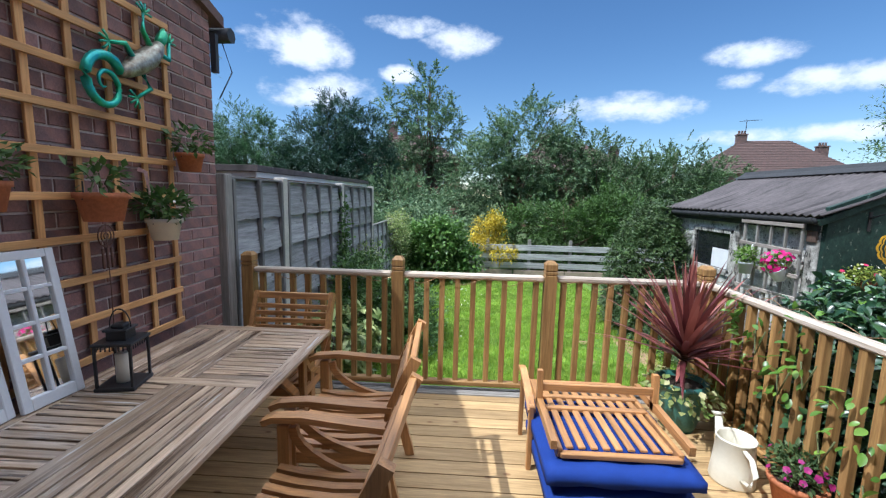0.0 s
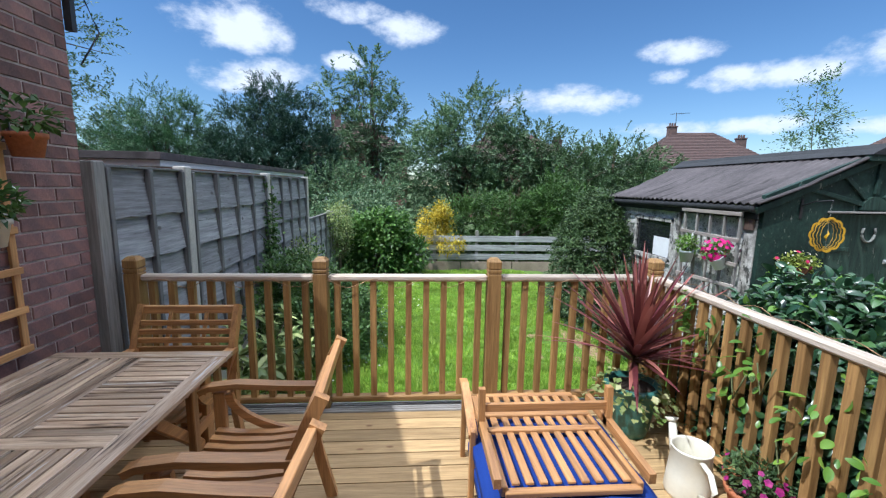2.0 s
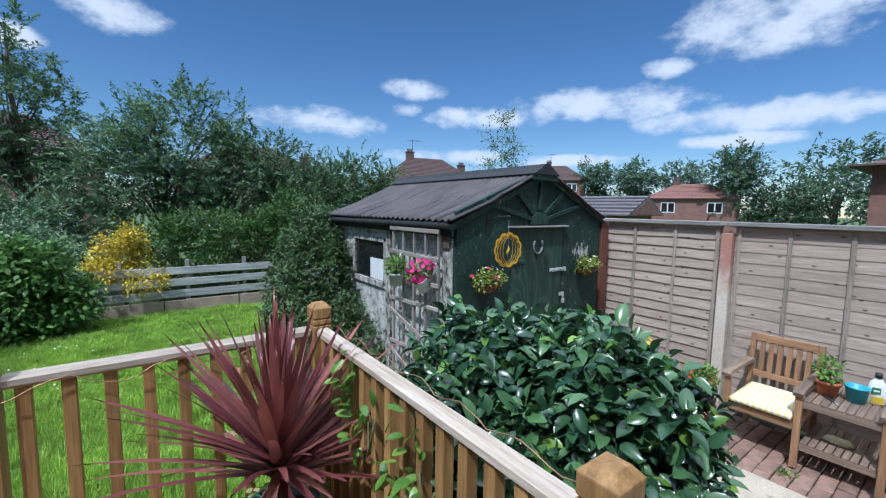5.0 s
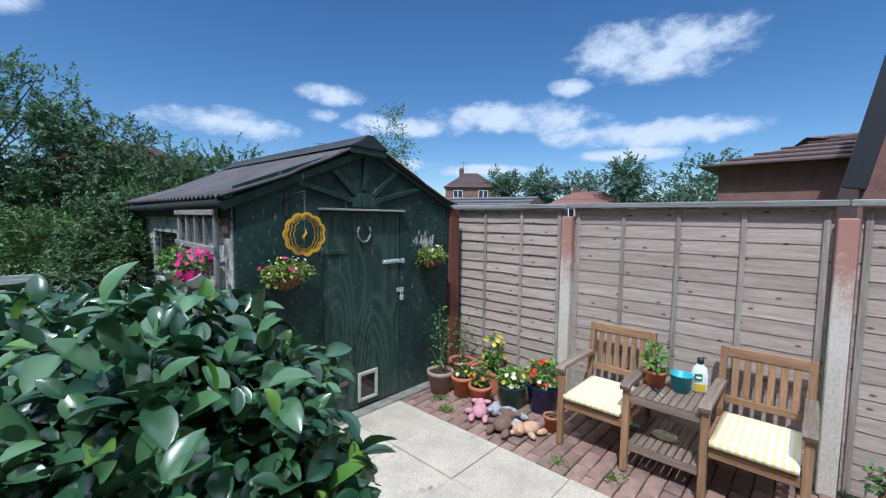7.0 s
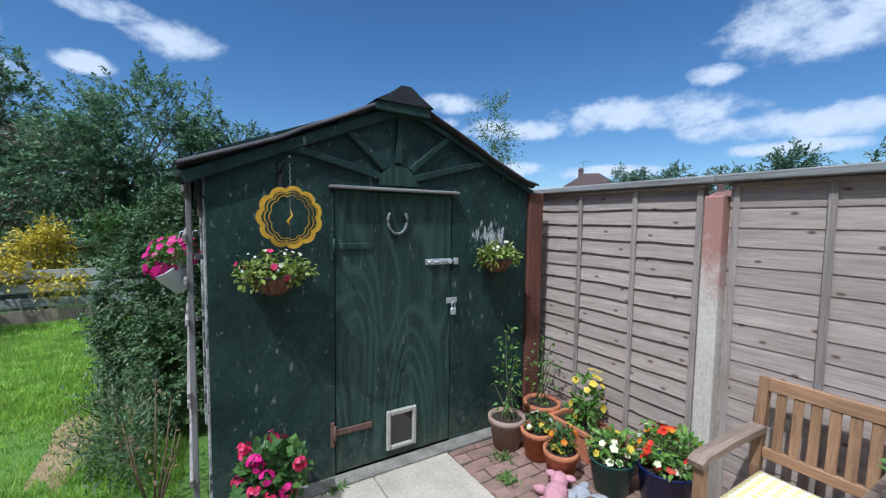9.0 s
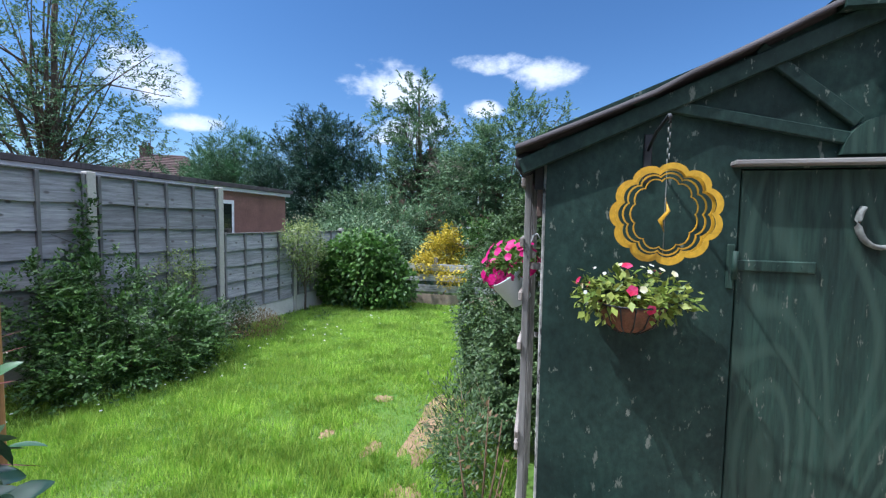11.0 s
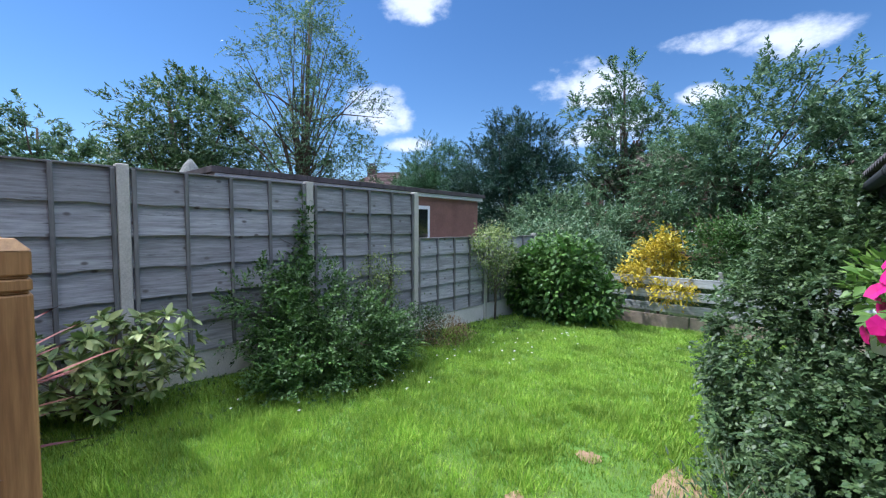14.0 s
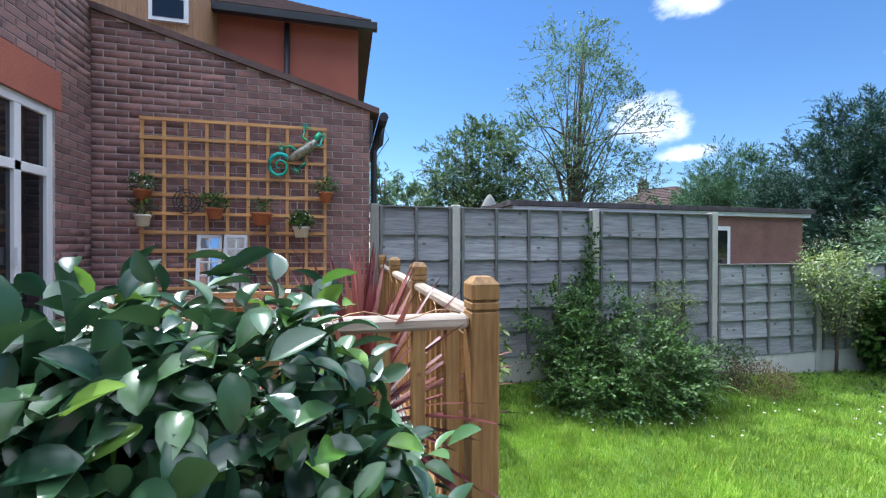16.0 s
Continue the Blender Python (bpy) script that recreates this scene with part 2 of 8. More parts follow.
GLASS = bpy.data.materials.new("dark_glass")
GLASS.use_nodes = True
_g = GLASS.node_tree.nodes["Principled BSDF"]
_g.inputs["Base Color"].default_value, _g.inputs["Roughness"].default_value = (0.012, 0.014, 0.016, 1), 0.06
_g.inputs["Specular IOR Level"].default_value = 0.8
MIRROR = bpy.data.materials.new("mirror_glass")
MIRROR.use_nodes = True
_g = MIRROR.node_tree.nodes["Principled BSDF"]
_g.inputs["Base Color"].default_value, _g.inputs["Roughness"].default_value, _g.inputs["Metallic"].default_value = (0.85, 0.87, 0.87, 1), 0.03, 1.0

M = {}
M["deck"] = wood("deck_pine", (0.48, 0.335, 0.165), (0.29, 0.185, 0.085), 0, 0.6)
for _k, _a in (("x", 0), ("y", 1), ("z", 2)):
    M["pine_" + _k] = wood("pine_" + _k, (0.41, 0.245, 0.092), (0.21, 0.11, 0.04), _a, 0.55)
    M["teak_" + _k] = wood("teak_" + _k, (0.52, 0.27, 0.10), (0.24, 0.115, 0.045), _a, 0.38, spec=0.6)
    M["bench_" + _k] = wood("bench_" + _k, (0.35, 0.20, 0.105), (0.20, 0.11, 0.058), _a, 0.65)
    M["grey_" + _k] = wood("weathered_" + _k, (0.30, 0.29, 0.27), (0.15, 0.14, 0.13), _a, 0.8)
    M["dull_" + _k] = wood("dull_teak_" + _k, (0.56, 0.425, 0.30), (0.33, 0.215, 0.135), _a, 0.22, 0.36, spec=1.0)
    _s = [16.0, 16.0, 16.0]
    _s[_a] = 0.9
    flecked(M["dull_" + _k], (0.10, 0.065, 0.042), 1.6, 0.53, 0.10, _s)
    flecked(M["dull_" + _k], (0.58, 0.53, 0.47), 2.1, 0.60, 0.08, _s)
    M["larch_" + _k] = wood("larch_" + _k, (0.68, 0.39, 0.16), (0.47, 0.24, 0.09), _a, 0.6)
M["panel"] = wood("grey_fence_board", (0.35, 0.355, 0.375), (0.17, 0.17, 0.18), 1, 0.85, 0.24)
M["panel_r"] = wood("larch_fence_board", (0.44, 0.36, 0.305), (0.31, 0.245, 0.20), 1, 0.85, 0.12)
knotted(M["panel"], (0.13, 0.12, 0.12), 3.6, 0.075, (1, 0.6, 1), "YZ")
flecked(M["panel"], (0.12, 0.12, 0.12), 5.0, 0.63, 0.04, (8, 0.8, 14))
knotted(M["panel_r"], (0.13, 0.085, 0.065), 5.2, 0.075, (1, 0.62, 1.25), "YZ")
flecked(M["panel_r"], (0.25, 0.195, 0.165), 3.0, 0.66, 0.14, (6, 0.9, 10))
stained(M["panel_r"], (0.24, 0.11, 0.075), -0.5, 0.35, 0.9, 2.2, 0.45)
knotted(M["deck"], (0.24, 0.13, 0.06), 3.6, 0.05, (0.5, 1, 1), "XY")
for _k in "xyz":
    knotted(M["pine_" + _k], (0.20, 0.10, 0.045), 6.0, 0.07)
M["white_board"] = wood("flaking_white_board", (0.52, 0.53, 0.53), (0.22, 0.22, 0.21), 0, 0.8, 0.12)
M["concrete"] = mat("concrete", (0.52, 0.50, 0.46), 0.9, 0.2, 3, (0.33, 0.32, 0.29), bump=0.5, bscale=90)
M["gravel_board"] = mat("pale_gravel_board", (0.66, 0.65, 0.61), 0.9, 0.2, 2, (0.45, 0.44, 0.40), bump=0.4, bscale=70)
M["tan_board"] = mat("tan_concrete", (0.42, 0.34, 0.26), 0.9, 0.33, 2, (0.24, 0.19, 0.14), bump=0.4, bscale=70)
M["concrete_red"] = mat("stained_concrete", (0.60, 0.54, 0.46), 0.9, 0.2, 3, (0.44, 0.37, 0.30), stretch=(1, 1, 0.4), bump=0.5, bscale=90)
stained(M["concrete_red"], (0.36, 0.15, 0.11), 1.75, 1.05, 0.5, 11.0, 0.85)
M["slab"] = mat("paving_slab", (0.50, 0.43, 0.335), 0.88, 0.33, 2.2, (0.33, 0.285, 0.225), bump=0.35, bscale=60, random_v=0.08)
flecked(M["slab"], (0.20, 0.17, 0.13), 7.0, 0.64, 0.08)
M["paver"] = mat("brick_paver", (0.31, 0.18, 0.14), 0.9, 0.33, 7, (0.17, 0.12, 0.09), bump=0.5, bscale=90, random_v=0.22)
M["brick"] = mat("house_brick", (0.31, 0.163, 0.14), 0.9, 0.33, 9, (0.165, 0.108, 0.105), bump=0.8, bscale=90, random_v=0.34, island_v=0.0)
M["brick_stuff"] = mat("house_brick_far", (0.31, 0.163, 0.14), 0.9, 0.33, 9, (0.165, 0.108, 0.105), bump=0.8, bscale=90, island_v=0.34)
M["mortar"] = mat("mortar", (0.56, 0.50, 0.46), 0.95, 0.33, 5, (0.32, 0.27, 0.25), bump=0.7)
M["far_brick"] = mat("far_brick", (0.26, 0.14, 0.11), 0.9, 0.2, 3, bump=0.3, bscale=30)
M["render_red"] = mat("red_render", (0.40, 0.13, 0.085), 0.9, 0.15, 2, (0.30, 0.10, 0.07), bump=0.4)
M["roof_tile"] = mat("roof_tile", (0.14, 0.085, 0.075), 0.9, 0.3, 5, (0.08, 0.06, 0.055), bump=0.4, bscale=40, island_v=0.2)
M["slate"] = mat("grey_roof_tile", (0.15, 0.145, 0.15), 0.85, 0.3, 5, (0.10, 0.095, 0.10), bump=0.4, bscale=40, island_v=0.15)
# red greyed a little, distance haze put into the colour
M["red_tile"] = mat("red_roof_tile", (0.30, 0.15, 0.12), 0.9, 0.3, 5, bump=0.4, bscale=40, island_v=0.2)
M["upvc"] = mat("white_upvc", (0.78, 0.79, 0.80), 0.35, 0.03, 3, bump=0, fine=0.03)
M["white_paint"] = mat("white_paint", (0.72, 0.74, 0.76), 0.5, 0.08, 9, (0.5, 0.5, 0.5), bump=0.15, fine=0.1)
M["black_metal"] = mat("black_metal", (0.02, 0.02, 0.022), 0.45, 0.1, 12, bump=0.1, spec=0.5)
M["gutter"] = mat("black_gutter", (0.03, 0.032, 0.035), 0.5, 0.1, 8, bump=0.1)
M["steel"] = mat("galvanised_steel", (0.55, 0.58, 0.58), 0.42, 0.15, 10, (0.40, 0.43, 0.43), metal=0.6, bump=0.1)
M["rust"] = mat("rusty_iron", (0.20, 0.10, 0.07), 0.8, 0.3, 30, (0.09, 0.06, 0.05))
M["felt"] = mat("corrugated_roof", (0.100, 0.088, 0.090), 0.85, 0.3, 4, (0.052, 0.046, 0.048), stretch=(0.3, 1, 1), bump=0.4, bscale=50)
flecked(M["felt"], (0.035, 0.031, 0.032), 2.2, 0.56, 0.08, (0.35, 4.5, 0.35))
M["terracotta"] = mat("terracotta", (0.50, 0.175, 0.075), 0.85, 0.2, 14, (0.30, 0.12, 0.07), bump=0.3)
M["old_terracotta"] = mat("stained_terracotta", (0.36, 0.20, 0.14), 0.9, 0.35, 16, (0.30, 0.26, 0.22), bump=0.4)
M["green_glaze"] = mat("green_glaze", (0.05, 0.18, 0.155), 0.35, 0.15, 10, bump=0.05, spec=0.5)
M["blue_glaze"] = mat("blue_glaze", (0.012, 0.035, 0.20), 0.25, 0.15, 10, bump=0.05, spec=0.6)
M["soil"] = mat("soil", (0.055, 0.038, 0.026), 1.0, 0.3, 30, bump=1.0)
M["cream"] = mat("cream_enamel", (0.74, 0.71, 0.60), 0.4, 0.08, 5, (0.62, 0.57, 0.44), bump=0.03, fine=0.08)
M["blue_cloth"] = mat("blue_cloth", (0.007, 0.040, 0.25), 0.85, 0.15, 8, (0.005, 0.025, 0.17), bump=0.3, bscale=300)
M["bark"] = mat("bark", (0.16, 0.12, 0.09), 0.95, 0.3, 12, stretch=(1, 1, 0.3), bump=0.8)
M["stem"] = mat("green_stem", (0.13, 0.15, 0.06), 0.7, 0.2, 20)
M["twig"] = mat("dry_twig", (0.20, 0.13, 0.08), 0.9, 0.2, 20)
M["dull_iron"] = mat("dull_grey_iron", (0.24, 0.26, 0.24), 0.75, 0.3, 40, (0.12, 0.12, 0.11), bump=0.4)
M["dark_felt"] = mat("tarred_felt", (0.030, 0.032, 0.036), 0.8, 0.3, 9, (0.018, 0.02, 0.022), bump=0.5, bscale=60)
M["zinc"] = mat("pale_zinc", (0.56, 0.61, 0.62), 0.5, 0.12, 7, (0.46, 0.50, 0.51), bump=0.05, spec=0.6, fine=0.1)
M["dark_block"] = wood("dark_brown_timber", (0.10, 0.065, 0.05), (0.05, 0.035, 0.03), 2, 0.7)
M["old_slat"] = wood("weathered_slat", (0.36, 0.32, 0.29), (0.19, 0.16, 0.14), 1, 0.85, 0.2)
M["chimney_brick"] = mat("sooty_chimney_brick", (0.17, 0.105, 0.09), 0.95, 0.33, 4, (0.09, 0.065, 0.06), bump=0.4, bscale=30)
for _k, _a in (("x", 0), ("y", 1)):
    M["worn_" + _k] = wood("worn_bench_" + _k, (0.25, 0.18, 0.13), (0.13, 0.095, 0.07), _a, 0.75)
M["plastic"] = mat("aged_cream_plastic", (0.44, 0.42, 0.35), 0.5, 0.25, 9, (0.28, 0.26, 0.21), bump=0.05)
M["footing"] = mat("dirty_concrete", (0.26, 0.24, 0.20), 0.95, 0.33, 6, (0.11, 0.105, 0.085), bump=0.7, bscale=60)
M["room"] = mat("room_plaster", (0.5, 0.48, 0.45), 0.9, 0.05, 2, bump=0.1)

# ---- making meshes ----


def from_np(name, verts, faces, material, smooth=False):
    """A mesh from arrays: verts (n, 3), faces (m, k) with one k for all."""
    me = bpy.data.meshes.new(name)
    verts, faces = np.asarray(verts, np.float32), np.asarray(faces, np.int32)
    n, k = faces.shape
    me.vertices.add(len(verts))
    me.vertices.foreach_set("co", verts.ravel())
    me.loops.add(n * k)
    me.loops.foreach_set("vertex_index", faces.ravel())
    me.polygons.add(n)
    me.polygons.foreach_set("loop_start", np.arange(0, n * k, k, dtype=np.int32))
    me.polygons.foreach_set("loop_total", np.full(n, k, np.int32))
    if smooth:
        me.polygons.foreach_set("use_smooth", np.ones(n, bool))
    me.update(calc_edges=True)
    me.materials.append(material)
    return me


def part(name, bm, material, parent=None, label="", smooth=False):
    """Links a bmesh as one mesh object under a thing or a part."""
    me = bpy.data.meshes.new(name)
    bm.normal_update()
    bm.to_mesh(me)
    bm.free()
    for m in (material if isinstance(material, (list, tuple)) else [material]):
        me.materials.append(m)
    if smooth:
        me.polygons.foreach_set("use_smooth", np.ones(len(me.polygons), bool))
    ob = new(name, me)
    ob.parent = parent
    if label:
        ob["label"] = label
    return ob


def part_np(name, me, parent=None, label="", kind=""):
    ob = new(name, me)
    ob.parent = parent
    return tagged(ob, label=label, kind=kind)


def thing(name, label, category, at=(0, 0, 0), rz=0.0, group="", kind=""):
    """An Empty at a thing's base."""
    ob = new(name)
    ob.empty_display_size = 0.1
    ob.matrix_world = pose(*at, 0, 0, rz)
    return tagged(ob, label, category, group, kind)


def box(bm, x0, x1, y0, y1, z0, z1, bevel=0.0, m=None, mi=0):
    """A box, its edges rounded off by bevel, turned by m."""
    vs = [bm.verts.new((x, y, z)) for x in (x0, x1) for y in (y0, y1) for z in (z0, z1)]
    fs = [bm.faces.new([vs[i] for i in f]) for f in ((0, 1, 3, 2), (4, 6, 7, 5), (0, 4, 5, 1), (2, 3, 7, 6), (0, 2, 6, 4), (1, 5, 7, 3))]
    for f in fs:
        f.material_index = mi
    if bevel:
        r = bmesh.ops.bevel(bm, geom=list({e for f in fs for e in f.edges}), offset=bevel, segments=1, affect="EDGES", profile=0.7)
        vs = list({v for f in r["faces"] for v in f.verts} | {v for v in vs if v.is_valid})
    if m is not None:
        bmesh.ops.transform(bm, matrix=m, verts=[v for v in vs if v.is_valid])
    return vs


def bar(bm, a, b, w, h, bevel=0.0, mi=0):
    """A straight timber of w across and h deep (h in the upright plane) from a to b."""
    a, b = Vector(a), Vector(b)
    d = b - a
    q = d.to_track_quat("Y", "Z").to_matrix().to_4x4()
    box(bm, -w / 2, w / 2, 0, d.length, -h / 2, h / 2, bevel, Matrix.Translation(a) @ q, mi)


def boxpart(name, dims, material, parent=None, label="", bevel=0.003):
    bm = bmesh.new()
    box(bm, *dims, bevel)
    return part(name, bm, material, parent, label)


def barpart(name, a, b, w, h, material, parent=None, label="", bevel=0.004):
    bm = bmesh.new()
    bar(bm, a, b, w, h, bevel)
    return part(name, bm, material, parent, label)


def lathe(bm, profile, seg=24, at=(0, 0, 0), mi=0):
    """A turned body from (radius, height) pairs."""
    rings = []
    for r, z in profile:
        rings.append([bm.verts.new((at[0] + max(r, 1e-4) * math.cos(2 * math.pi * i / seg), at[1] + max(r, 1e-4) * math.sin(2 * math.pi * i / seg), at[2] + z)) for i in range(seg)])
    for a, b in zip(rings, rings[1:]):
        for i in range(seg):
            f = bm.faces.new((a[i], a[(i + 1) % seg], b[(i + 1) % seg], b[i]))
            f.material_index, f.smooth = mi, True
    return rings


def tube(bm, path, radii, seg=8, mi=0, cap=True, flat=1.0):
    """A round bar along a path, radius by radius."""
    path = [Vector(p) for p in path]
    if isinstance(radii, (int, float)):
        radii = [radii] * len(path)
    rings = []
    up = Vector((0, 0, 1))
    for i, p in enumerate(path):
        d = (path[min(i + 1, len(path) - 1)] - path[max(i - 1, 0)]).normalized()
        s = d.cross(up)
        if s.length < 0.05:
            s = d.cross(Vector((1, 0, 0)))
        s.normalize()
        u = s.cross(d)
        rings.append([bm.verts.new(p + (s * math.cos(2 * math.pi * k / seg) + u * flat * math.sin(2 * math.pi * k / seg)) * radii[i]) for k in range(seg)])
    for a, b in zip(rings, rings[1:]):
        for k in range(seg):
            f = bm.faces.new((a[k], a[(k + 1) % seg], b[(k + 1) % seg], b[k]))
            f.material_index, f.smooth = mi, True
    if cap:
        for r in (rings[0][::-1], rings[-1]):
            f = bm.faces.new(r)
            f.material_index = mi
    return rings


def curve_bar(bm, pts, w, h, bevel=0.0, mi=0):
    """A bent timber of rectangular section through points in an upright plane."""
    pts = [Vector(p) for p in pts]
    rings = []
    for i, p in enumerate(pts):
        d = (pts[min(i + 1, len(pts) - 1)] - pts[max(i - 1, 0)]).normalized()
        s = d.cross(Vector((0, 0, 1)))
        if s.length < 0.02:
            s = Vector((0, 1, 0))
        s.normalize()
        u = s.cross(d).normalized()
        rings.append([bm.verts.new(p + s * (a * w / 2) + u * (b * h / 2)) for a, b in ((-1, -1), (1, -1), (1, 1), (-1, 1))])
    for a, b in zip(rings, rings[1:]):
        for k in range(4):
            bm.faces.new((a[k], a[(k + 1) % 4], b[(k + 1) % 4], b[k])).material_index = mi
    bm.faces.new(rings[0][::-1]).material_index = mi
    bm.faces.new(rings[-1]).material_index = mi


RNG = np.random.default_rng(7)


def leaf_cloud(points, dirs, size, width=0.5, curl=0.25, droop=0.0, spread=0.6, rng=RNG, six=False):
    """Leaves as folded blades at points, growing along dirs: verts and faces."""
    n = len(points)
    d = dirs + rng.normal(0, spread, (n, 3))
    d[:, 2] -= droop
    d /= np.linalg.norm(d, axis=1, keepdims=True) + 1e-9
    r = rng.normal(0, 1, (n, 3))
    s = np.cross(d, r)
    s /= np.linalg.norm(s, axis=1, keepdims=True) + 1e-9
    # turn the blade mostly face up
    up = np.array([0, 0, 1.0])
    s2 = np.cross(d, up + rng.normal(0, 0.35, (n, 3)))
    s2 /= np.linalg.norm(s2, axis=1, keepdims=True) + 1e-9
    s = s2
    u = np.cross(s, d)
    L = (size * rng.uniform(0.65, 1.25, n))[:, None]
    W = L * width
    if not six:
        v = np.stack([points, points + d * L * 0.45 + s * W * 0.5 + u * L * curl * 0.2, points + d * L - u * L * curl * 0.35, points + d * L * 0.45 - s * W * 0.5 + u * L * curl * 0.2], 1)
        f = np.array([[0, 1, 2], [0, 2, 3]])
    else:
        c = u * L * curl
        v = np.stack([points, points + d * L * 0.28 + s * W * 0.42 + c * 0.22, points + d * L * 0.62 + s * W * 0.46 + c * 0.14, points + d * L - c * 0.5,
                      points + d * L * 0.62 - s * W * 0.46 + c * 0.14, points + d * L * 0.28 - s * W * 0.42 + c * 0.22, points + d * L * 0.30 , points + d * L * 0.64 - c * 0.06], 1)
        f = np.array([[0, 1, 6], [0, 6, 5], [1, 2, 7], [1, 7, 6], [6, 7, 4], [6, 4, 5], [2, 3, 7], [7, 3, 4]])
    k = v.shape[1]
    faces = (f[None] + (np.arange(n) * k)[:, None, None]).reshape(-1, 3)
    return v.reshape(-1, 3), faces


def leaf_grid(points, dirs, size, width, fold, bend, spread, rng, face=None):
    """Broad leaves with a midrib: three columns by seven rows, folded and bent."""
    n = len(points)
    d = dirs + rng.normal(0, spread, (n, 3))
    d /= np.linalg.norm(d, axis=1, keepdims=True) + 1e-9
    s = np.cross(d, (np.array([0, 0, 1.0]) if face is None else face) + rng.normal(0, 0.38 if face is None else 0.42, (n, 3)))
    s /= np.linalg.norm(s, axis=1, keepdims=True) + 1e-9
    u = np.cross(s, d)
    L = (size * rng.uniform(0.6, 1.25, n))[:, None]
    k = (bend * rng.uniform(0.3, 1.6, n))[:, None]
    cols = []
    for t, w in ((0, 0.03), (0.10, 0.24), (0.28, 0.44), (0.50, 0.50), (0.72, 0.43), (0.90, 0.22), (1.0, 0.01)):
        mid = points + d * L * (t - 0.10 * k * t * t) - u * L * k * t * t
        for c in (-1, 0, 1):
            cols.append(mid + s * L * (width * w * c) + u * L * (fold * w * abs(c)))
    v = np.stack(cols, 1)
    f = []
    for r in range(6):
        for c in range(2):
            a = r * 3 + c
            f += [(a, a + 1, a + 4), (a, a + 4, a + 3)]
    f = np.array(f)
    return v.reshape(-1, 3), (f[None] + (np.arange(n) * 21)[:, None, None]).reshape(-1, 3)


def crown_points(blobs, n, rng, shell=0.55, rough=0.3):
    """Points in and near the skin of overlapping ellipsoids (x, y, z, rx, ry, rz), with gaps; and the way out from each."""
    blobs = np.array(blobs, float)
    w = (blobs[:, 3] * blobs[:, 4] * blobs[:, 5]) ** (2 / 3)
    who = rng.choice(len(blobs), n, p=w / w.sum())
    d = rng.normal(0, 1, (n, 3))
    d /= np.linalg.norm(d, axis=1, keepdims=True)
    rad = shell + (1 - shell) * rng.random(n) ** 0.6
    lump = 1 + rough * np.sin(d[:, 0] * 7 + who * 1.7) * np.sin(d[:, 1] * 6 + who) * np.cos(d[:, 2] * 8 + who * 2.3)
    p = blobs[who, :3] + d * (rad * lump)[:, None] * blobs[who, 3:]
    return p, d


def clumped(p, d, groups, spread, rng):
    """Draws points together into sprays, so that the crown has gaps."""
    c = rng.choice(len(p), groups, replace=False)
    who = rng.integers(0, groups, len(p))
    q = p[c][who] + rng.normal(0, spread, p.shape)
    return q, d[c][who]


def twigs(blobs, rng, clumps, per, leaves, length, up, shell=0.5, gather=0.3):
    """Leaves set along twigs that grow out of clumps: points and the way each leaf grows."""
    c, out = crown_points(blobs, clumps, rng, shell, 0.25)
    who = np.repeat(np.arange(clumps), per)
    n = len(who)
    d = out[who] * 0.8 + rng.normal(0, 0.5, (n, 3))
    d[:, 2] += up
    d /= np.linalg.norm(d, axis=1, keepdims=True) + 1e-9
    start = c[who] + rng.normal(0, gather, (n, 3)) * rng.uniform(0.5, 1.4, clumps)[who][:, None]
    reach = length * rng.uniform(0.5, 1.4, n)
    side = np.cross(d, np.array([0, 0, 1.0]) + rng.normal(0, 0.3, (n, 3)))
    side /= np.linalg.norm(side, axis=1, keepdims=True) + 1e-9
    t = np.linspace(0.12, 1.0, leaves)
    sign = np.where(np.arange(leaves) % 2, 1.0, -1.0)
    p = start[:, None] + d[:, None] * (reach[:, None] * t[None])[:, :, None]
    p[:, :, 2] -= 0.22 * reach[:, None] * t[None] ** 2
    w = d[:, None] * 0.75 + side[:, None] * (sign * (1.05 - 0.7 * t))[None, :, None]
    return p.reshape(-1, 3), w.reshape(-1, 3)


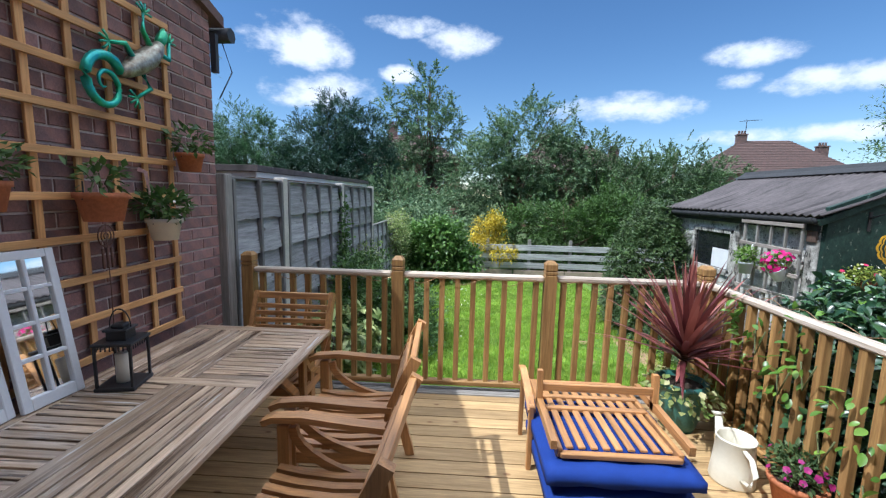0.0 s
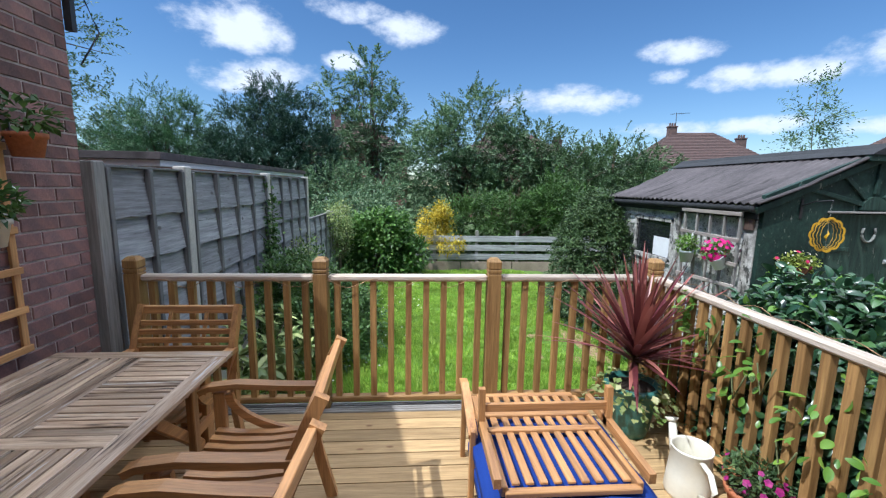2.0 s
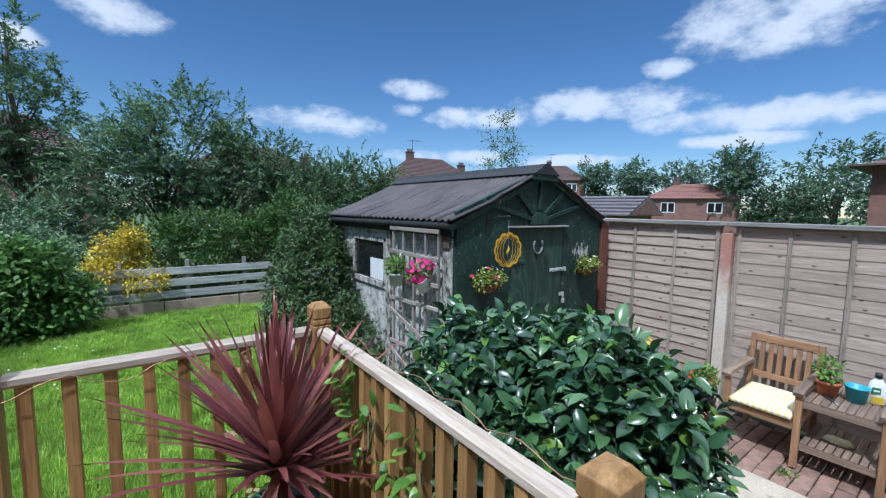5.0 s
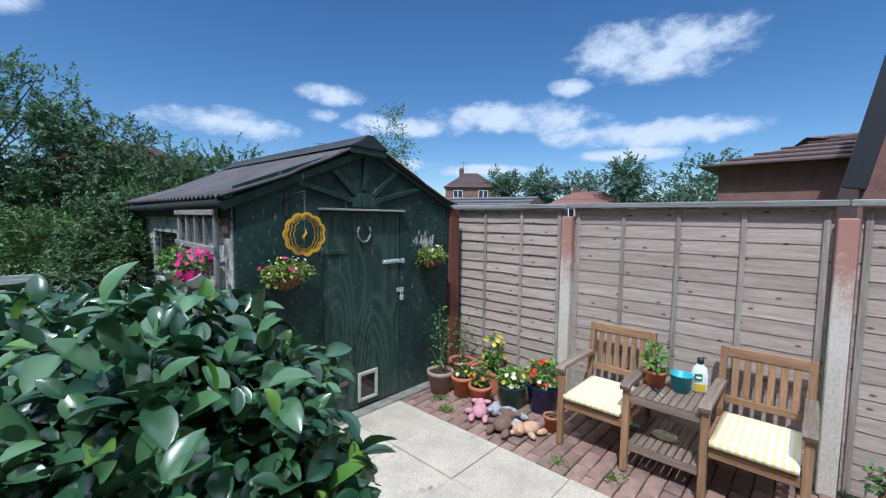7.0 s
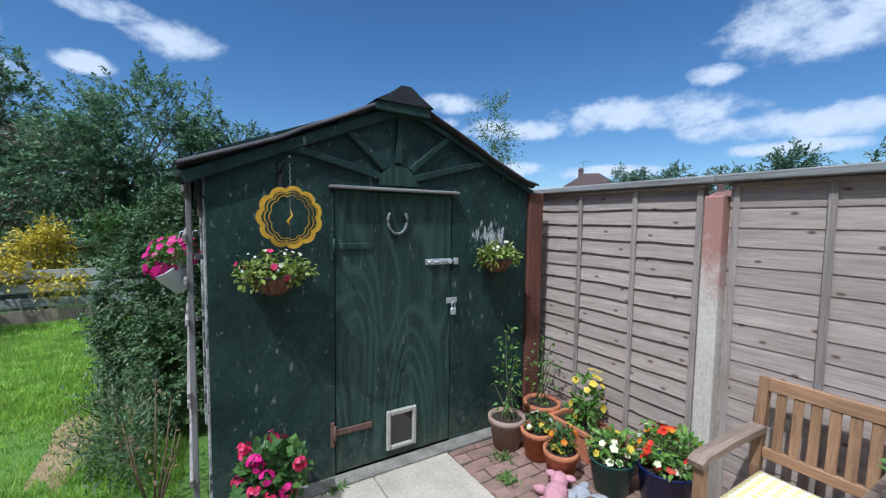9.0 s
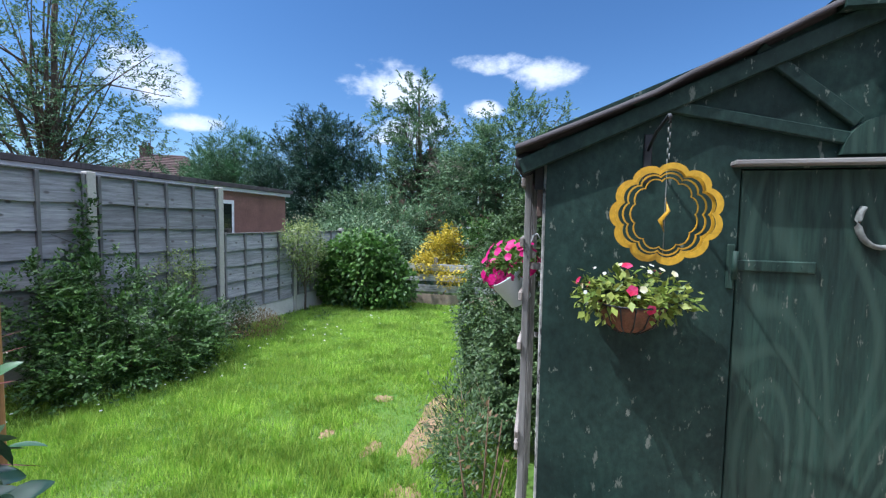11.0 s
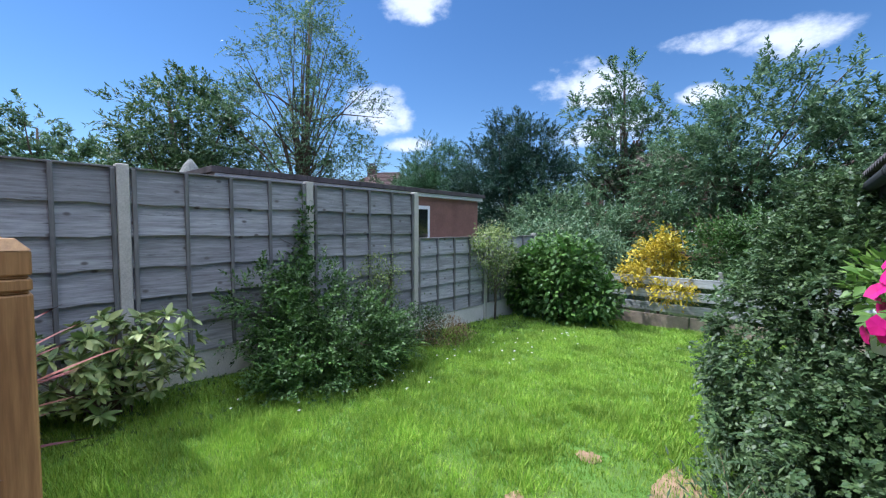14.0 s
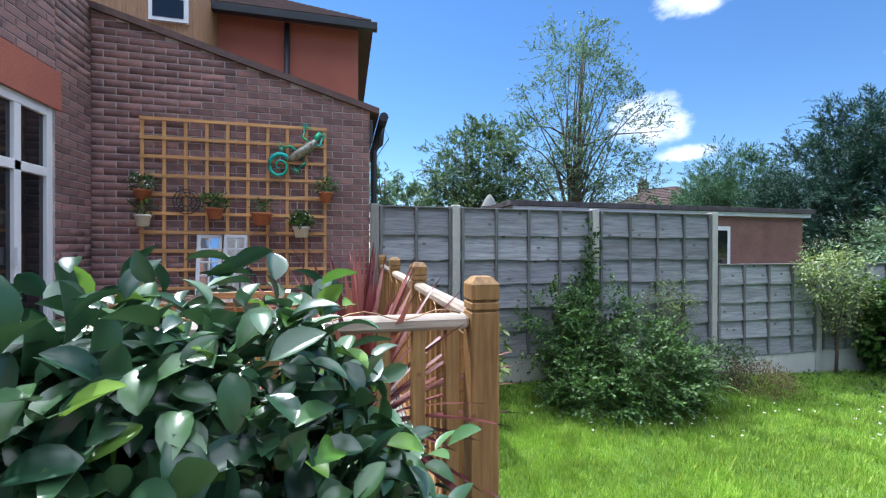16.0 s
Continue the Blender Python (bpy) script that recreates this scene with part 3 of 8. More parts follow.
def plant(name, label, category, at, blobs, n, size, leaf, seed, width=0.5, curl=0.25, droop=0.0, spread=0.7, sprays=0, spray=0.15, trunk=None, limbs=0, bark=None, shell=0.5, rough=0.3, six=False, floor=None, group="", twig=None):
    """A shrub or tree: stem, limbs and a crown of leaves. blobs are relative to at."""
    rng = np.random.default_rng(seed)
    root = thing(name, label, category, at, group=group)
    bark = bark or M["bark"]
    p, d = crown_points(blobs, n, rng, shell, rough)
    if twig:
        p, d = twigs(blobs, rng, *twig)
        spread = 0.3
    elif sprays:
        p, d = clumped(p, d, sprays, spray, rng)
    if floor is not None:
        keep = p[:, 2] > floor
        p, d = p[keep], d[keep]
    if trunk:
        h, r0 = trunk
        bm = bmesh.new()
        top = Vector((rng.normal(0, 0.04) * h, rng.normal(0, 0.04) * h, h))
        tube(bm, [(0, 0, -0.1), top * 0.4 + Vector((0.03 * h, 0, 0)), top * 0.75, top], [r0, r0 * 0.8, r0 * 0.5, r0 * 0.18], 8)
        part("trunk", bm, bark, root, smooth=True)
        if limbs:
            bm = bmesh.new()
            ends = p[rng.choice(len(p), limbs, replace=False)]
            for e in ends:
                e = Vector(e)
                s = top * (rng.uniform(0.12, 0.6) if twig else rng.uniform(0.3, 0.85))
                if s.z > e.z:
                    s = top * max(0.15, min(0.8, (e.z - 0.2) / h * 0.7))
                m_ = (s + e) / 2 + Vector((rng.normal(0, 0.1), rng.normal(0, 0.1), 0.08 * (e - s).length))
                tube(bm, [s, m_, e], [r0 * 0.35, r0 * 0.2, r0 * 0.05], 5, cap=False)
            part("branching", bm, bark, root, smooth=True)
    v, f = leaf_cloud(p, d, size, width, curl, droop, spread, rng, six)
    part_np("crown", from_np("crown", v, f, leaf), root)
    return root

# ---- ground ----
PATIO, RAIL_Y, RAIL_X = -0.45, 3.5, 3.0


def lawn_z(y):
    return -0.47 - 0.042 * (min(max(y, 3.0), 13.0) - 3.0)


M["lawn"] = mat("lawn_soil_and_grass", (0.085, 0.19, 0.022), 0.95, 0.3, 2.2, (0.11, 0.16, 0.03), bump=1.0, bscale=140, fine=0.9)
M["field"] = mat("distant_ground", (0.10, 0.15, 0.05), 0.95, 0.3, 0.2, bump=0.3, bscale=9)


def ground():
    ys = [-400, -60, -10, 3.0, 4, 5, 6, 7, 8, 9, 10, 11, 12, 13, 20, 60, 150, 500]
    xs = [-500, -150, -60, -20, -8, -2, 0, 2, 4.4, 6, 8, 12, 20, 60, 150, 500]
    bm = bmesh.new()
    grid = [[bm.verts.new((x, y, lawn_z(y) - (0.06 if y <= 3 else 0.02))) for x in xs] for y in ys]
    for a, b in zip(grid, grid[1:]):
        for i in range(len(xs) - 1):
            bm.faces.new((a[i], a[i + 1], b[i + 1], b[i]))
    tagged(part("ground", bm, M["field"]), "rough green ground between the gardens", "ground", kind="structure")
    bm = bmesh.new()
    rows = []
    nx, ny = 50, 100
    for j in range(ny + 1):
        y = 2.9 + (12.45 - 2.9) * j / ny
        rows.append([bm.verts.new((x, y, lawn_z(y) + 0.02 * noise.noise(Vector((x * 1.3, y * 1.3, 0))))) for x in [-0.62 + (4.95 + 0.62) * i / nx for i in range(nx + 1)]])
    for a, b in zip(rows, rows[1:]):
        for i in range(nx):
            bm.faces.new((a[i], a[i + 1], b[i + 1], b[i])).smooth = True
    return tagged(part("lawn", bm, M["lawn"]), "sunny green lawn with worn patches and daisies", "lawn", kind="structure")


lawn = ground()

# ---- left fence ----


def lap_panel(root, y0, y1, z0, z1, x, n, battens, board, batten, face=1, lap=0.02, name="board", proud=0.038, wave=0.011):
    """A lap panel in a plane of x: boards one over the other, battens on the face."""
    h = (z1 - z0) / n
    rnd = random.Random(int(y0 * 100) + n)
    for i in range(n):
        bm = bmesh.new()
        zb, zt = z0 + i * h - lap, z0 + (i + 1) * h
        seg = 9
        rows = []
        wob = [rnd.uniform(-wave, wave) for _ in range(seg + 1)]
        for k in range(seg + 1):
            y = y0 + (y1 - y0) * k / seg
            zl = zb + wob[k]
            rows.append([bm.verts.new(v) for v in ((x - face * 0.012, y, zl), (x + face * proud, y, zl), (x - face * 0.002, y, zt), (x - face * 0.012, y, zt))])
        for a, b in zip(rows, rows[1:]):
            for k in range(4):
                bm.faces.new((a[k], b[k], b[(k + 1) % 4], a[(k + 1) % 4]))
        bm.faces.new(rows[0][::-1]), bm.faces.new(rows[-1])
        bmesh.ops.recalc_face_normals(bm, faces=bm.faces)
        part(name, bm, board, root)
    for b in battens:
        y = y0 + (y1 - y0) * b
        boxpart("batten", (min(x + face * 0.012, x + face * (proud + 0.014)), max(x + face * 0.012, x + face * (proud + 0.014)), y - 0.018, y + 0.018, z0 - 0.01, z1), batten, root)
    boxpart("capping", (x - 0.03, x + 0.035, y0, y1, z1, z1 + 0.018), batten, root)


M["batten_l"] = wood("grey_batten", (0.20, 0.20, 0.20), (0.11, 0.11, 0.11), 2, 0.85)
FX = -0.62
LEFT_POSTS = [(3.42, 1.655, -0.5), (4.40, 1.665, -0.55), (6.32, 1.665, -0.62), (8.255, 1.66, -0.70), (10.25, 0.95, -0.80), (12.27, 0.97, -0.9)]
for _i, ((_y, _t, _b), (_y2, _t2, _b2)) in enumerate(zip(LEFT_POSTS, LEFT_POSTS[1:])):
    _r = thing("garden_fence", "grey weathered lap-board fence panel above a concrete gravel board", "fence", (0, 0, 0), group="boundary fence")
    _top = 1.62 if _i < 3 else 0.90
    _bot = -0.20 if _i < 3 else -0.42
    lap_panel(_r, _y + 0.05, _y2 - 0.05, _bot, _top, FX, 6 if _i < 3 else 5, [0.02, 0.26, 0.5, 0.74, 0.98] if _i else [0.03, 0.5, 0.97], M["panel"], M["batten_l"])
    boxpart("gravel_board", (FX - 0.03, FX + 0.02, _y + 0.05, _y2 - 0.05, -1.0, _bot - 0.03), M["gravel_board"], _r, "pale concrete gravel board")
for _y, _t, _b in LEFT_POSTS:
    _r = thing("fence_post", "grey concrete fence post", "fence post", (FX, _y, -1.0), group="boundary posts")
    bm = bmesh.new()
    box(bm, -0.05, 0.05, -0.05, 0.05, 0, _t + 1.0, 0.008)
    part("post", bm, M["concrete"] if _y > 3.5 else M["grey_z"], _r)

# ---- back fence ----
_r = thing("back_fence", "low fence of wide flaking white boards with gaps", "fence", (0, 12.35, 0))
for _z in (-0.45, -0.19, 0.07):
    bm = bmesh.new()
    box(bm, -0.5, 7.0, -0.015, 0.015, _z - 0.09, _z + 0.075, 0.003)
    part("board", bm, M["white_board"], _r)
for _x in (0.7, 1.9, 3.12, 4.3, 5.5, 6.7):
    boxpart("post", (_x - 0.04, _x + 0.04, 0.016, 0.09, -0.95, 0.30), M["grey_z"], _r)
for _x in (0.4, 1.9, 3.4, 4.9):
    boxpart("gravel_board", (_x - 0.73, _x + 0.74, -0.045, 0.0, -1.0, -0.60), M["tan_board"], _r, "tan concrete base board")

# ---- right fence ----
RX = 7.07
RIGHT_POSTS = [4.75, 3.15, 1.30, -0.55, -2.4]
M["batten_r"] = wood("brown_batten", (0.34, 0.29, 0.25), (0.21, 0.17, 0.14), 2, 0.85)
for _y2, _y in zip(RIGHT_POSTS, RIGHT_POSTS[1:]):
    _r = thing("garden_fence", "sun-bleached brown lap-board fence panel with knots", "fence", (0, 0, 0), group="side fence")
    lap_panel(_r, _y + 0.06, _y2 - 0.06, -0.42, 1.38, RX, 17, [0.02, 0.30, 0.605, 0.98] if _y > 2 else [0.02, 0.27, 0.51, 0.75, 0.98], M["panel_r"], M["batten_r"], -1, 0.012, proud=0.014 if _y > 2 else 0.004, wave=0.006 if _y > 2 else 0.003)
    boxpart("coping", (RX - 0.07, RX + 0.05, _y - 0.0, _y2 - 0.003, 1.402, 1.445), M["grey_y"], _r, "grey weathered coping board", 0.006)
for _y in RIGHT_POSTS[1:]:
    _r = thing("fence_post", "cream concrete fence post with reddish stains", "fence post", (RX, _y, -0.6), group="side posts")
    bm = bmesh.new()
    box(bm, -0.065, 0.05, -0.05, 0.05, 0, 1.93, 0.008)
    part("post", bm, M["concrete_red"], _r)
bm = bmesh.new()
box(bm, 6.785, 6.935, 4.38, 4.50, -0.5, 1.40, 0.006)
M["red_post"] = wood("red_stained_post", (0.17, 0.065, 0.042), (0.09, 0.035, 0.025), 2, 0.8)
tagged(part("end_post", bm, M["red_post"]), "red-stained timber post between shed and fence", "post", kind="")

# ---- house ----


def brick_wall(parent, u0, u1, z0, z1, put, nearest=300, near=None, keep=None):
    """Stretcher-bond bricks over a wall. put(u, z, proud) gives the place of a point on the face."""
    bw, bh, j = 0.215, 0.065, 0.010
    cells = []
    row, z = 0, z0
    while z < z1:
        u = u0 - (0.1125 if row % 2 else 0)
        while u < u1:
            a, b = max(u, u0), min(u + bw, u1)
            if b - a > 0.03 and (keep is None or keep((a + b) / 2, z + bh)):
                cells.append((a, b, z, min(z + bh, z1)))
            u += bw + j
        row, z = row + 1, z + bh + j
    cells.sort(key=lambda c: (c[0] - near[0]) ** 2 + (c[2] - near[1]) ** 2)
    shared = {}
    for a, b, zb, zt in cells[:nearest]:
        key = (round(b - a, 3), round(zt - zb, 3))
        if key not in shared:
            bm = bmesh.new()
            w, h = (b - a) / 2, (zt - zb) / 2
            q = [put(-w, -h, 0), put(w, -h, 0), put(w, h, 0), put(-w, h, 0)]
            o = [put(-w + 0.003, -h + 0.003, 0.007), put(w - 0.003, -h + 0.003, 0.007), put(w - 0.003, h - 0.003, 0.007), put(-w + 0.003, h - 0.003, 0.007)]
            c0 = Vector(put(0, 0, 0))
            vq, vo = [bm.verts.new(Vector(v) - c0) for v in q], [bm.verts.new(Vector(v) - c0) for v in o]
            bm.faces.new(vo)
            for k in range(4):
                bm.faces.new((vq[k], vq[(k + 1) % 4], vo[(k + 1) % 4], vo[k]))
            bmesh.ops.recalc_face_normals(bm, faces=bm.faces)
            me = bpy.data.meshes.new("brick")
            bm.to_mesh(me)
            bm.free()
            me.materials.append(M["brick"])
            shared[key] = me
        ob = new("brick", shared[key])
        ob.parent = parent
        ob.location = put((a + b) / 2, (zb + zt) / 2, 0)
    V, F = [], []
    for a, b, zb, zt in cells[nearest:]:
        k = len(V)
        V += [put(a, zb, 0), put(b, zb, 0), put(b, zt, 0), put(a, zt, 0), put(a + 0.003, zb + 0.003, 0.007), put(b - 0.003, zb + 0.003, 0.007), put(b - 0.003, zt - 0.003, 0.007), put(a + 0.003, zt - 0.003, 0.007)]
        F += [(k + 4, k + 5, k + 6, k + 7)] + [(k + i, k + (i + 1) % 4, k + 4 + (i + 1) % 4, k + 4 + i) for i in range(4)]
    if V:
        part_np("bricks", from_np("bricks", V, F, M["brick_stuff"]), parent, kind="stuff")


def verge_z(y):
    return 3.54 - 0.293 * (y - 0.59)


def house():
    # lean-to of the next house, along the boundary
    bm = bmesh.new()
    prof = [(-0.6, -0.6), (3.36, -0.6), (3.36, verge_z(3.36)), (0.31, verge_z(0.31)), (-0.6, verge_z(-0.6))]
    a = [bm.verts.new((-0.632, y, z)) for y, z in prof]
    b = [bm.verts.new((-0.90, y, z)) for y, z in prof]
    bm.faces.new(a), bm.faces.new(b[::-1])
    for i in range(len(prof)):
        bm.faces.new((a[i], b[i], b[(i + 1) % len(prof)], a[(i + 1) % len(prof)]))
    bmesh.ops.recalc_face_normals(bm, faces=bm.faces)
    w = tagged(part("wall_west", bm, M["mortar"]), "dark red brick side wall with pale mortar joints", "wall", kind="structure")
    bm = bmesh.new()
    box(bm, -3.0, -0.90, 3.08, 3.355, -0.6, 2.62)
    tagged(part("wall_west_end", bm, M["far_brick"]), "brick end wall of the lean-to", "wall", kind="structure")
    bm = bmesh.new()
    for y0, y1 in ((-0.6, 3.47),):
        v = [bm.verts.new((x, y, verge_z(y) + dz)) for x in (-3.0, -0.585) for y in (y0, y1) for dz in (0.0, 0.07)]
        for f in ((0, 1, 3, 2), (4, 6, 7, 5), (0, 4, 5, 1), (2, 3, 7, 6), (0, 2, 6, 4), (1, 5, 7, 3)):
            bm.faces.new([v[i] for i in f])
    bmesh.ops.recalc_face_normals(bm, faces=bm.faces)
    r = tagged(part("lean_to_roof", bm, M["roof_tile"]), "sloping dark tiled roof edge of the lean-to", "roof", kind="structure")
    bm = bmesh.new()
    tube(bm, [(-3.0, 3.52, 2.66), (-0.56, 3.52, 2.66)], 0.055, 8)
    part("gutter", bm, M["gutter"], r, "black gutter")
    bm = bmesh.new()
    box(bm, -0.628, -0.588, 3.36, 3.395, 2.36, 2.62)
    part("fascia", bm, M["gutter"], r)
    bm = bmesh.new()
    tube(bm, [(-0.62, 3.50, 2.60), (-0.60, 3.58, 2.42), (-0.62, 3.44, 2.2)], 0.005, 5)
    part("cable", bm, M["gutter"], r)
    bm = bmesh.new()
    tube(bm, [(-0.80, 3.52, 2.64), (-0.80, 3.50, 2.40), (-0.78, 3.42, 2.30), (-0.78, 3.42, 0.0)], 0.036, 8)
    part("downpipe", bm, M["gutter"], r, "black downpipe")
    # own house, its door onto the deck
    h = tagged(new("wall_south"), "dark red brick house wall with white doors", "wall", kind="structure")
    bm = bmesh.new()
    y0, y1 = 0.31, 0.583
    for x0, x1, z0, z1 in ((-0.632, -0.10, -0.6, 3.9), (1.95, 3.06, -0.6, 3.9), (-0.10, 1.95, 2.36, 3.9), (-0.10, 1.95, -0.6, -0.03)):
        box(bm, x0, x1, y0, y1, z0, z1)
    part("wall_core", bm, M["mortar"], h)
    boxpart("lintel", (-0.17, 2.05, 0.584, 0.600, 2.36, 2.70), M["render_red"], h, "red rendered lintel band")
    bm = bmesh.new()
    for x0, x1, z0, z1 in ((-0.10, -0.03, -0.03, 2.36), (0.62, 0.69, -0.03, 2.36), (-0.03, 0.62, 2.28, 2.36), (-0.03, 0.62, 1.75, 1.83), (-0.03, 0.62, -0.03, 0.06), (0.26, 0.33, 0.06, 2.28), (0.69, 1.95, 2.28, 2.36), (1.88, 1.95, -0.03, 2.28)):
        box(bm, x0, x1, 0.50, 0.57, z0, z1, 0.004)
    d = tagged(part("door_1", bm, M["upvc"]), "white plastic patio door frame with glazed side panels", "door", kind="structure")
    for x0, x1, z0, z1 in ((-0.03, 0.26, 0.06, 1.75), (0.33, 0.62, 0.06, 1.75), (-0.03, 0.26, 1.83, 2.28), (0.33, 0.62, 1.83, 2.28)):
        boxpart("pane", (x0, x1, 0.527, 0.540, z0, z1), GLASS, d, bevel=0)
    boxpart("door_handle", (0.325, 0.345, 0.57, 0.60, 1.0, 1.14), M["upvc"], d)
    # the room behind the door, closed
    bm = bmesh.new()
    for dims in ((-0.9, 3.0, -3.2, 0.31, -0.08, -0.03), (-0.9, 3.0, -3.2, 0.31, 2.5, 2.56), (-0.9, -0.85, -3.2, 0.31, -0.03, 2.5), (2.95, 3.0, -3.2, 0.31, -0.03, 2.5), (-0.85, 2.95, -3.2, -3.15, -0.03, 2.5)):
        box(bm, *dims)
    tagged(part("room_shell", bm, M["room"]), "plain room behind the open patio door", "room", kind="structure")
    bm = bmesh.new()
    box(bm, -0.63, 3.12, -3.4, 0.66, 3.902, 4.0)
    tagged(part("house_roof", bm, M["felt"]), "flat roof edge over the back room", "roof", kind="structure")
    bm = bmesh.new()
    box(bm, 3.002, 3.06, -3.2, 0.31, -0.6, 3.9)
    box(bm, -0.9, 3.06, -3.3, -3.2, -0.6, 3.9)
    tagged(part("house_walls", bm, M["far_brick"]), "brick outer walls of the house", "wall", kind="structure")
    return w, h


WALL_WEST, WALL_SOUTH = house()


def neighbour():
    r = thing("neighbouring_house", "two-storey house with red render and a dark tiled hipped roof", "house", (-3.0, 0, -0.6))
    bm = bmesh.new()
    box(bm, -7, 0, -7, 3.3, 0, 5.55)
    part("wall", bm, M["render_red"], r)
    bm = bmesh.new()
    e = 0.25
    q = [(e, 3.3 + e, 5.5), (-7 - e, 3.3 + e, 5.5), (-7 - e, -7 - e, 5.5), (e, -7 - e, 5.5), (-3.5, 0.2, 7.9), (-3.5, -3.6, 7.9)]
    v = [bm.verts.new(c) for c in q]
    for f in ((0, 1, 4), (1, 2, 5, 4), (2, 3, 5), (3, 0, 4, 5), (0, 3, 2, 1)):
        bm.faces.new([v[i] for i in f])
    bmesh.ops.recalc_face_normals(bm, faces=bm.faces)
    roof = part("roof", bm, M["roof_tile"], r)
    for k in range(26):
        t0 = k / 26
        z = 5.5 + 2.4 * t0
        x, y = e - (3.5 + e) * t0, (3.5 - 3.3 * t0)
        barpart("tile_course", (x + 0.02, y, z + 0.02), (x + 0.02, -7.4 + 3.8 * t0, z + 0.02), 0.10, 0.025, M["roof_tile"], roof, bevel=0)
    boxpart("gutter", (e - 0.02, e + 0.10, -7.4, 3.6, 5.36, 5.48), M["gutter"], r, "black gutter")
    bm = bmesh.new()
    tube(bm, [(0.08, 2.15, 5.4), (0.08, 2.15, 2.6)], 0.045, 8)
    part("downpipe", bm, M["gutter"], r, "dark downpipe")
    bm = bmesh.new()
    box(bm, -0.4, 1.0, -1.6, 1.1, 2.6, 5.45)
    part("bay", bm, M["bench_z"], r, "brown clad bay")
    w = boxpart("window", (1.0, 1.05, 0.55, 1.02, 4.75, 5.42), M["upvc"], r, "white framed window")
    for z0, z1 in ((4.80, 5.05), (5.11, 5.37)):
        boxpart("pane", (1.04, 1.056, 0.60, 0.97, z0, z1), GLASS, w, bevel=0)


neighbour()


def garage():
    r = thing("garage", "flat-roofed red brick garage behind the fence", "garage", (-1.5, 5.6, -0.6))
    bm = bmesh.new()
    box(bm, -3.2, 0, 0, 5.6, 0, 2.32)
    part("wall", bm, M["far_brick"], r)
    boxpart("fascia", (-3.3, 0.07, -0.1, 5.7, 2.30, 2.37), M["white_paint"], r, "pale fascia board")
    boxpart("roof", (-3.35, 0.11, -0.15, 5.75, 2.372, 2.45), M["felt"], r, "dark felt roof")
    w = boxpart("window", (0.0, 0.05, 3.05, 3.92, 1.25, 2.12), M["upvc"], r, "white framed window")
    boxpart("pane", (0.045, 0.056, 3.12, 3.85, 1.32, 2.05), GLASS, w, bevel=0)


garage()

# ---- deck ----


def deck():
    r = tagged(new("deck"), "sunlit timber deck of grooved and smooth boards", "deck", kind="structure")
    y, k = 0.60, 0
    while y < 3.40:
        bm = bmesh.new()
        grooved = k < 12
        n = 9 if grooved else 1
        pts = []
        for i in range(n):
            a, b = y + 0.115 * i / n, y + 0.115 * (i + 1) / n
            pts += [(a + 0.002, 0.0), (b - (0.007 if grooved else 0.002), 0.0)]
            if grooved and i < n - 1:
                pts += [(b - 0.006, -0.012), (b + 0.001, -0.012)]
        pts = [(y + 0.001, -0.028)] + pts + [(y + 0.114, -0.028)]
        a_, b_ = [bm.verts.new((-0.55, p, z)) for p, z in pts], [bm.verts.new((3.06, p, z)) for p, z in pts]
        for i in range(len(pts)):
            bm.faces.new((a_[i], b_[i], b_[(i + 1) % len(pts)], a_[(i + 1) % len(pts)]))
        bm.faces.new(a_[::-1]), bm.faces.new(b_)
        bmesh.ops.recalc_face_normals(bm, faces=bm.faces)
        part("board", bm, M["deck"], r)
        y, k = y + 0.119, k + 1
    bm = bmesh.new()
    for i in range(5):
        box(bm, -0.55, 3.06, 3.415 + i * 0.026, 3.415 + i * 0.026 + 0.020, -0.028, 0.012, 0.003)
    part("edge_board", bm, M["grey_x"], r, "grooved grey edge board")
    bm = bmesh.new()
    box(bm, 3.03, 3.058, 0.6, 3.54, -0.44, -0.03)
    box(bm, -0.55, 3.03, 3.52, 3.548, -0.46, -0.03)
    for x in (-0.4, 0.8, 2.0, 2.9):
        for y in (0.75, 2.0, 3.3):
            box(bm, x - 0.05, x + 0.05, y - 0.05, y + 0.05, -0.6, -0.03)
    part("skirt", bm, M["pine_x"], r)
    bm = bmesh.new()
    box(bm, 3.062, 3.40, 0.65, 1.80, -0.27, -0.225, 0.004)
    box(bm, 3.35, 3.38, 0.65, 1.80, -0.46, -0.27)
    part("step", bm, M["pine_y"], r)


deck()


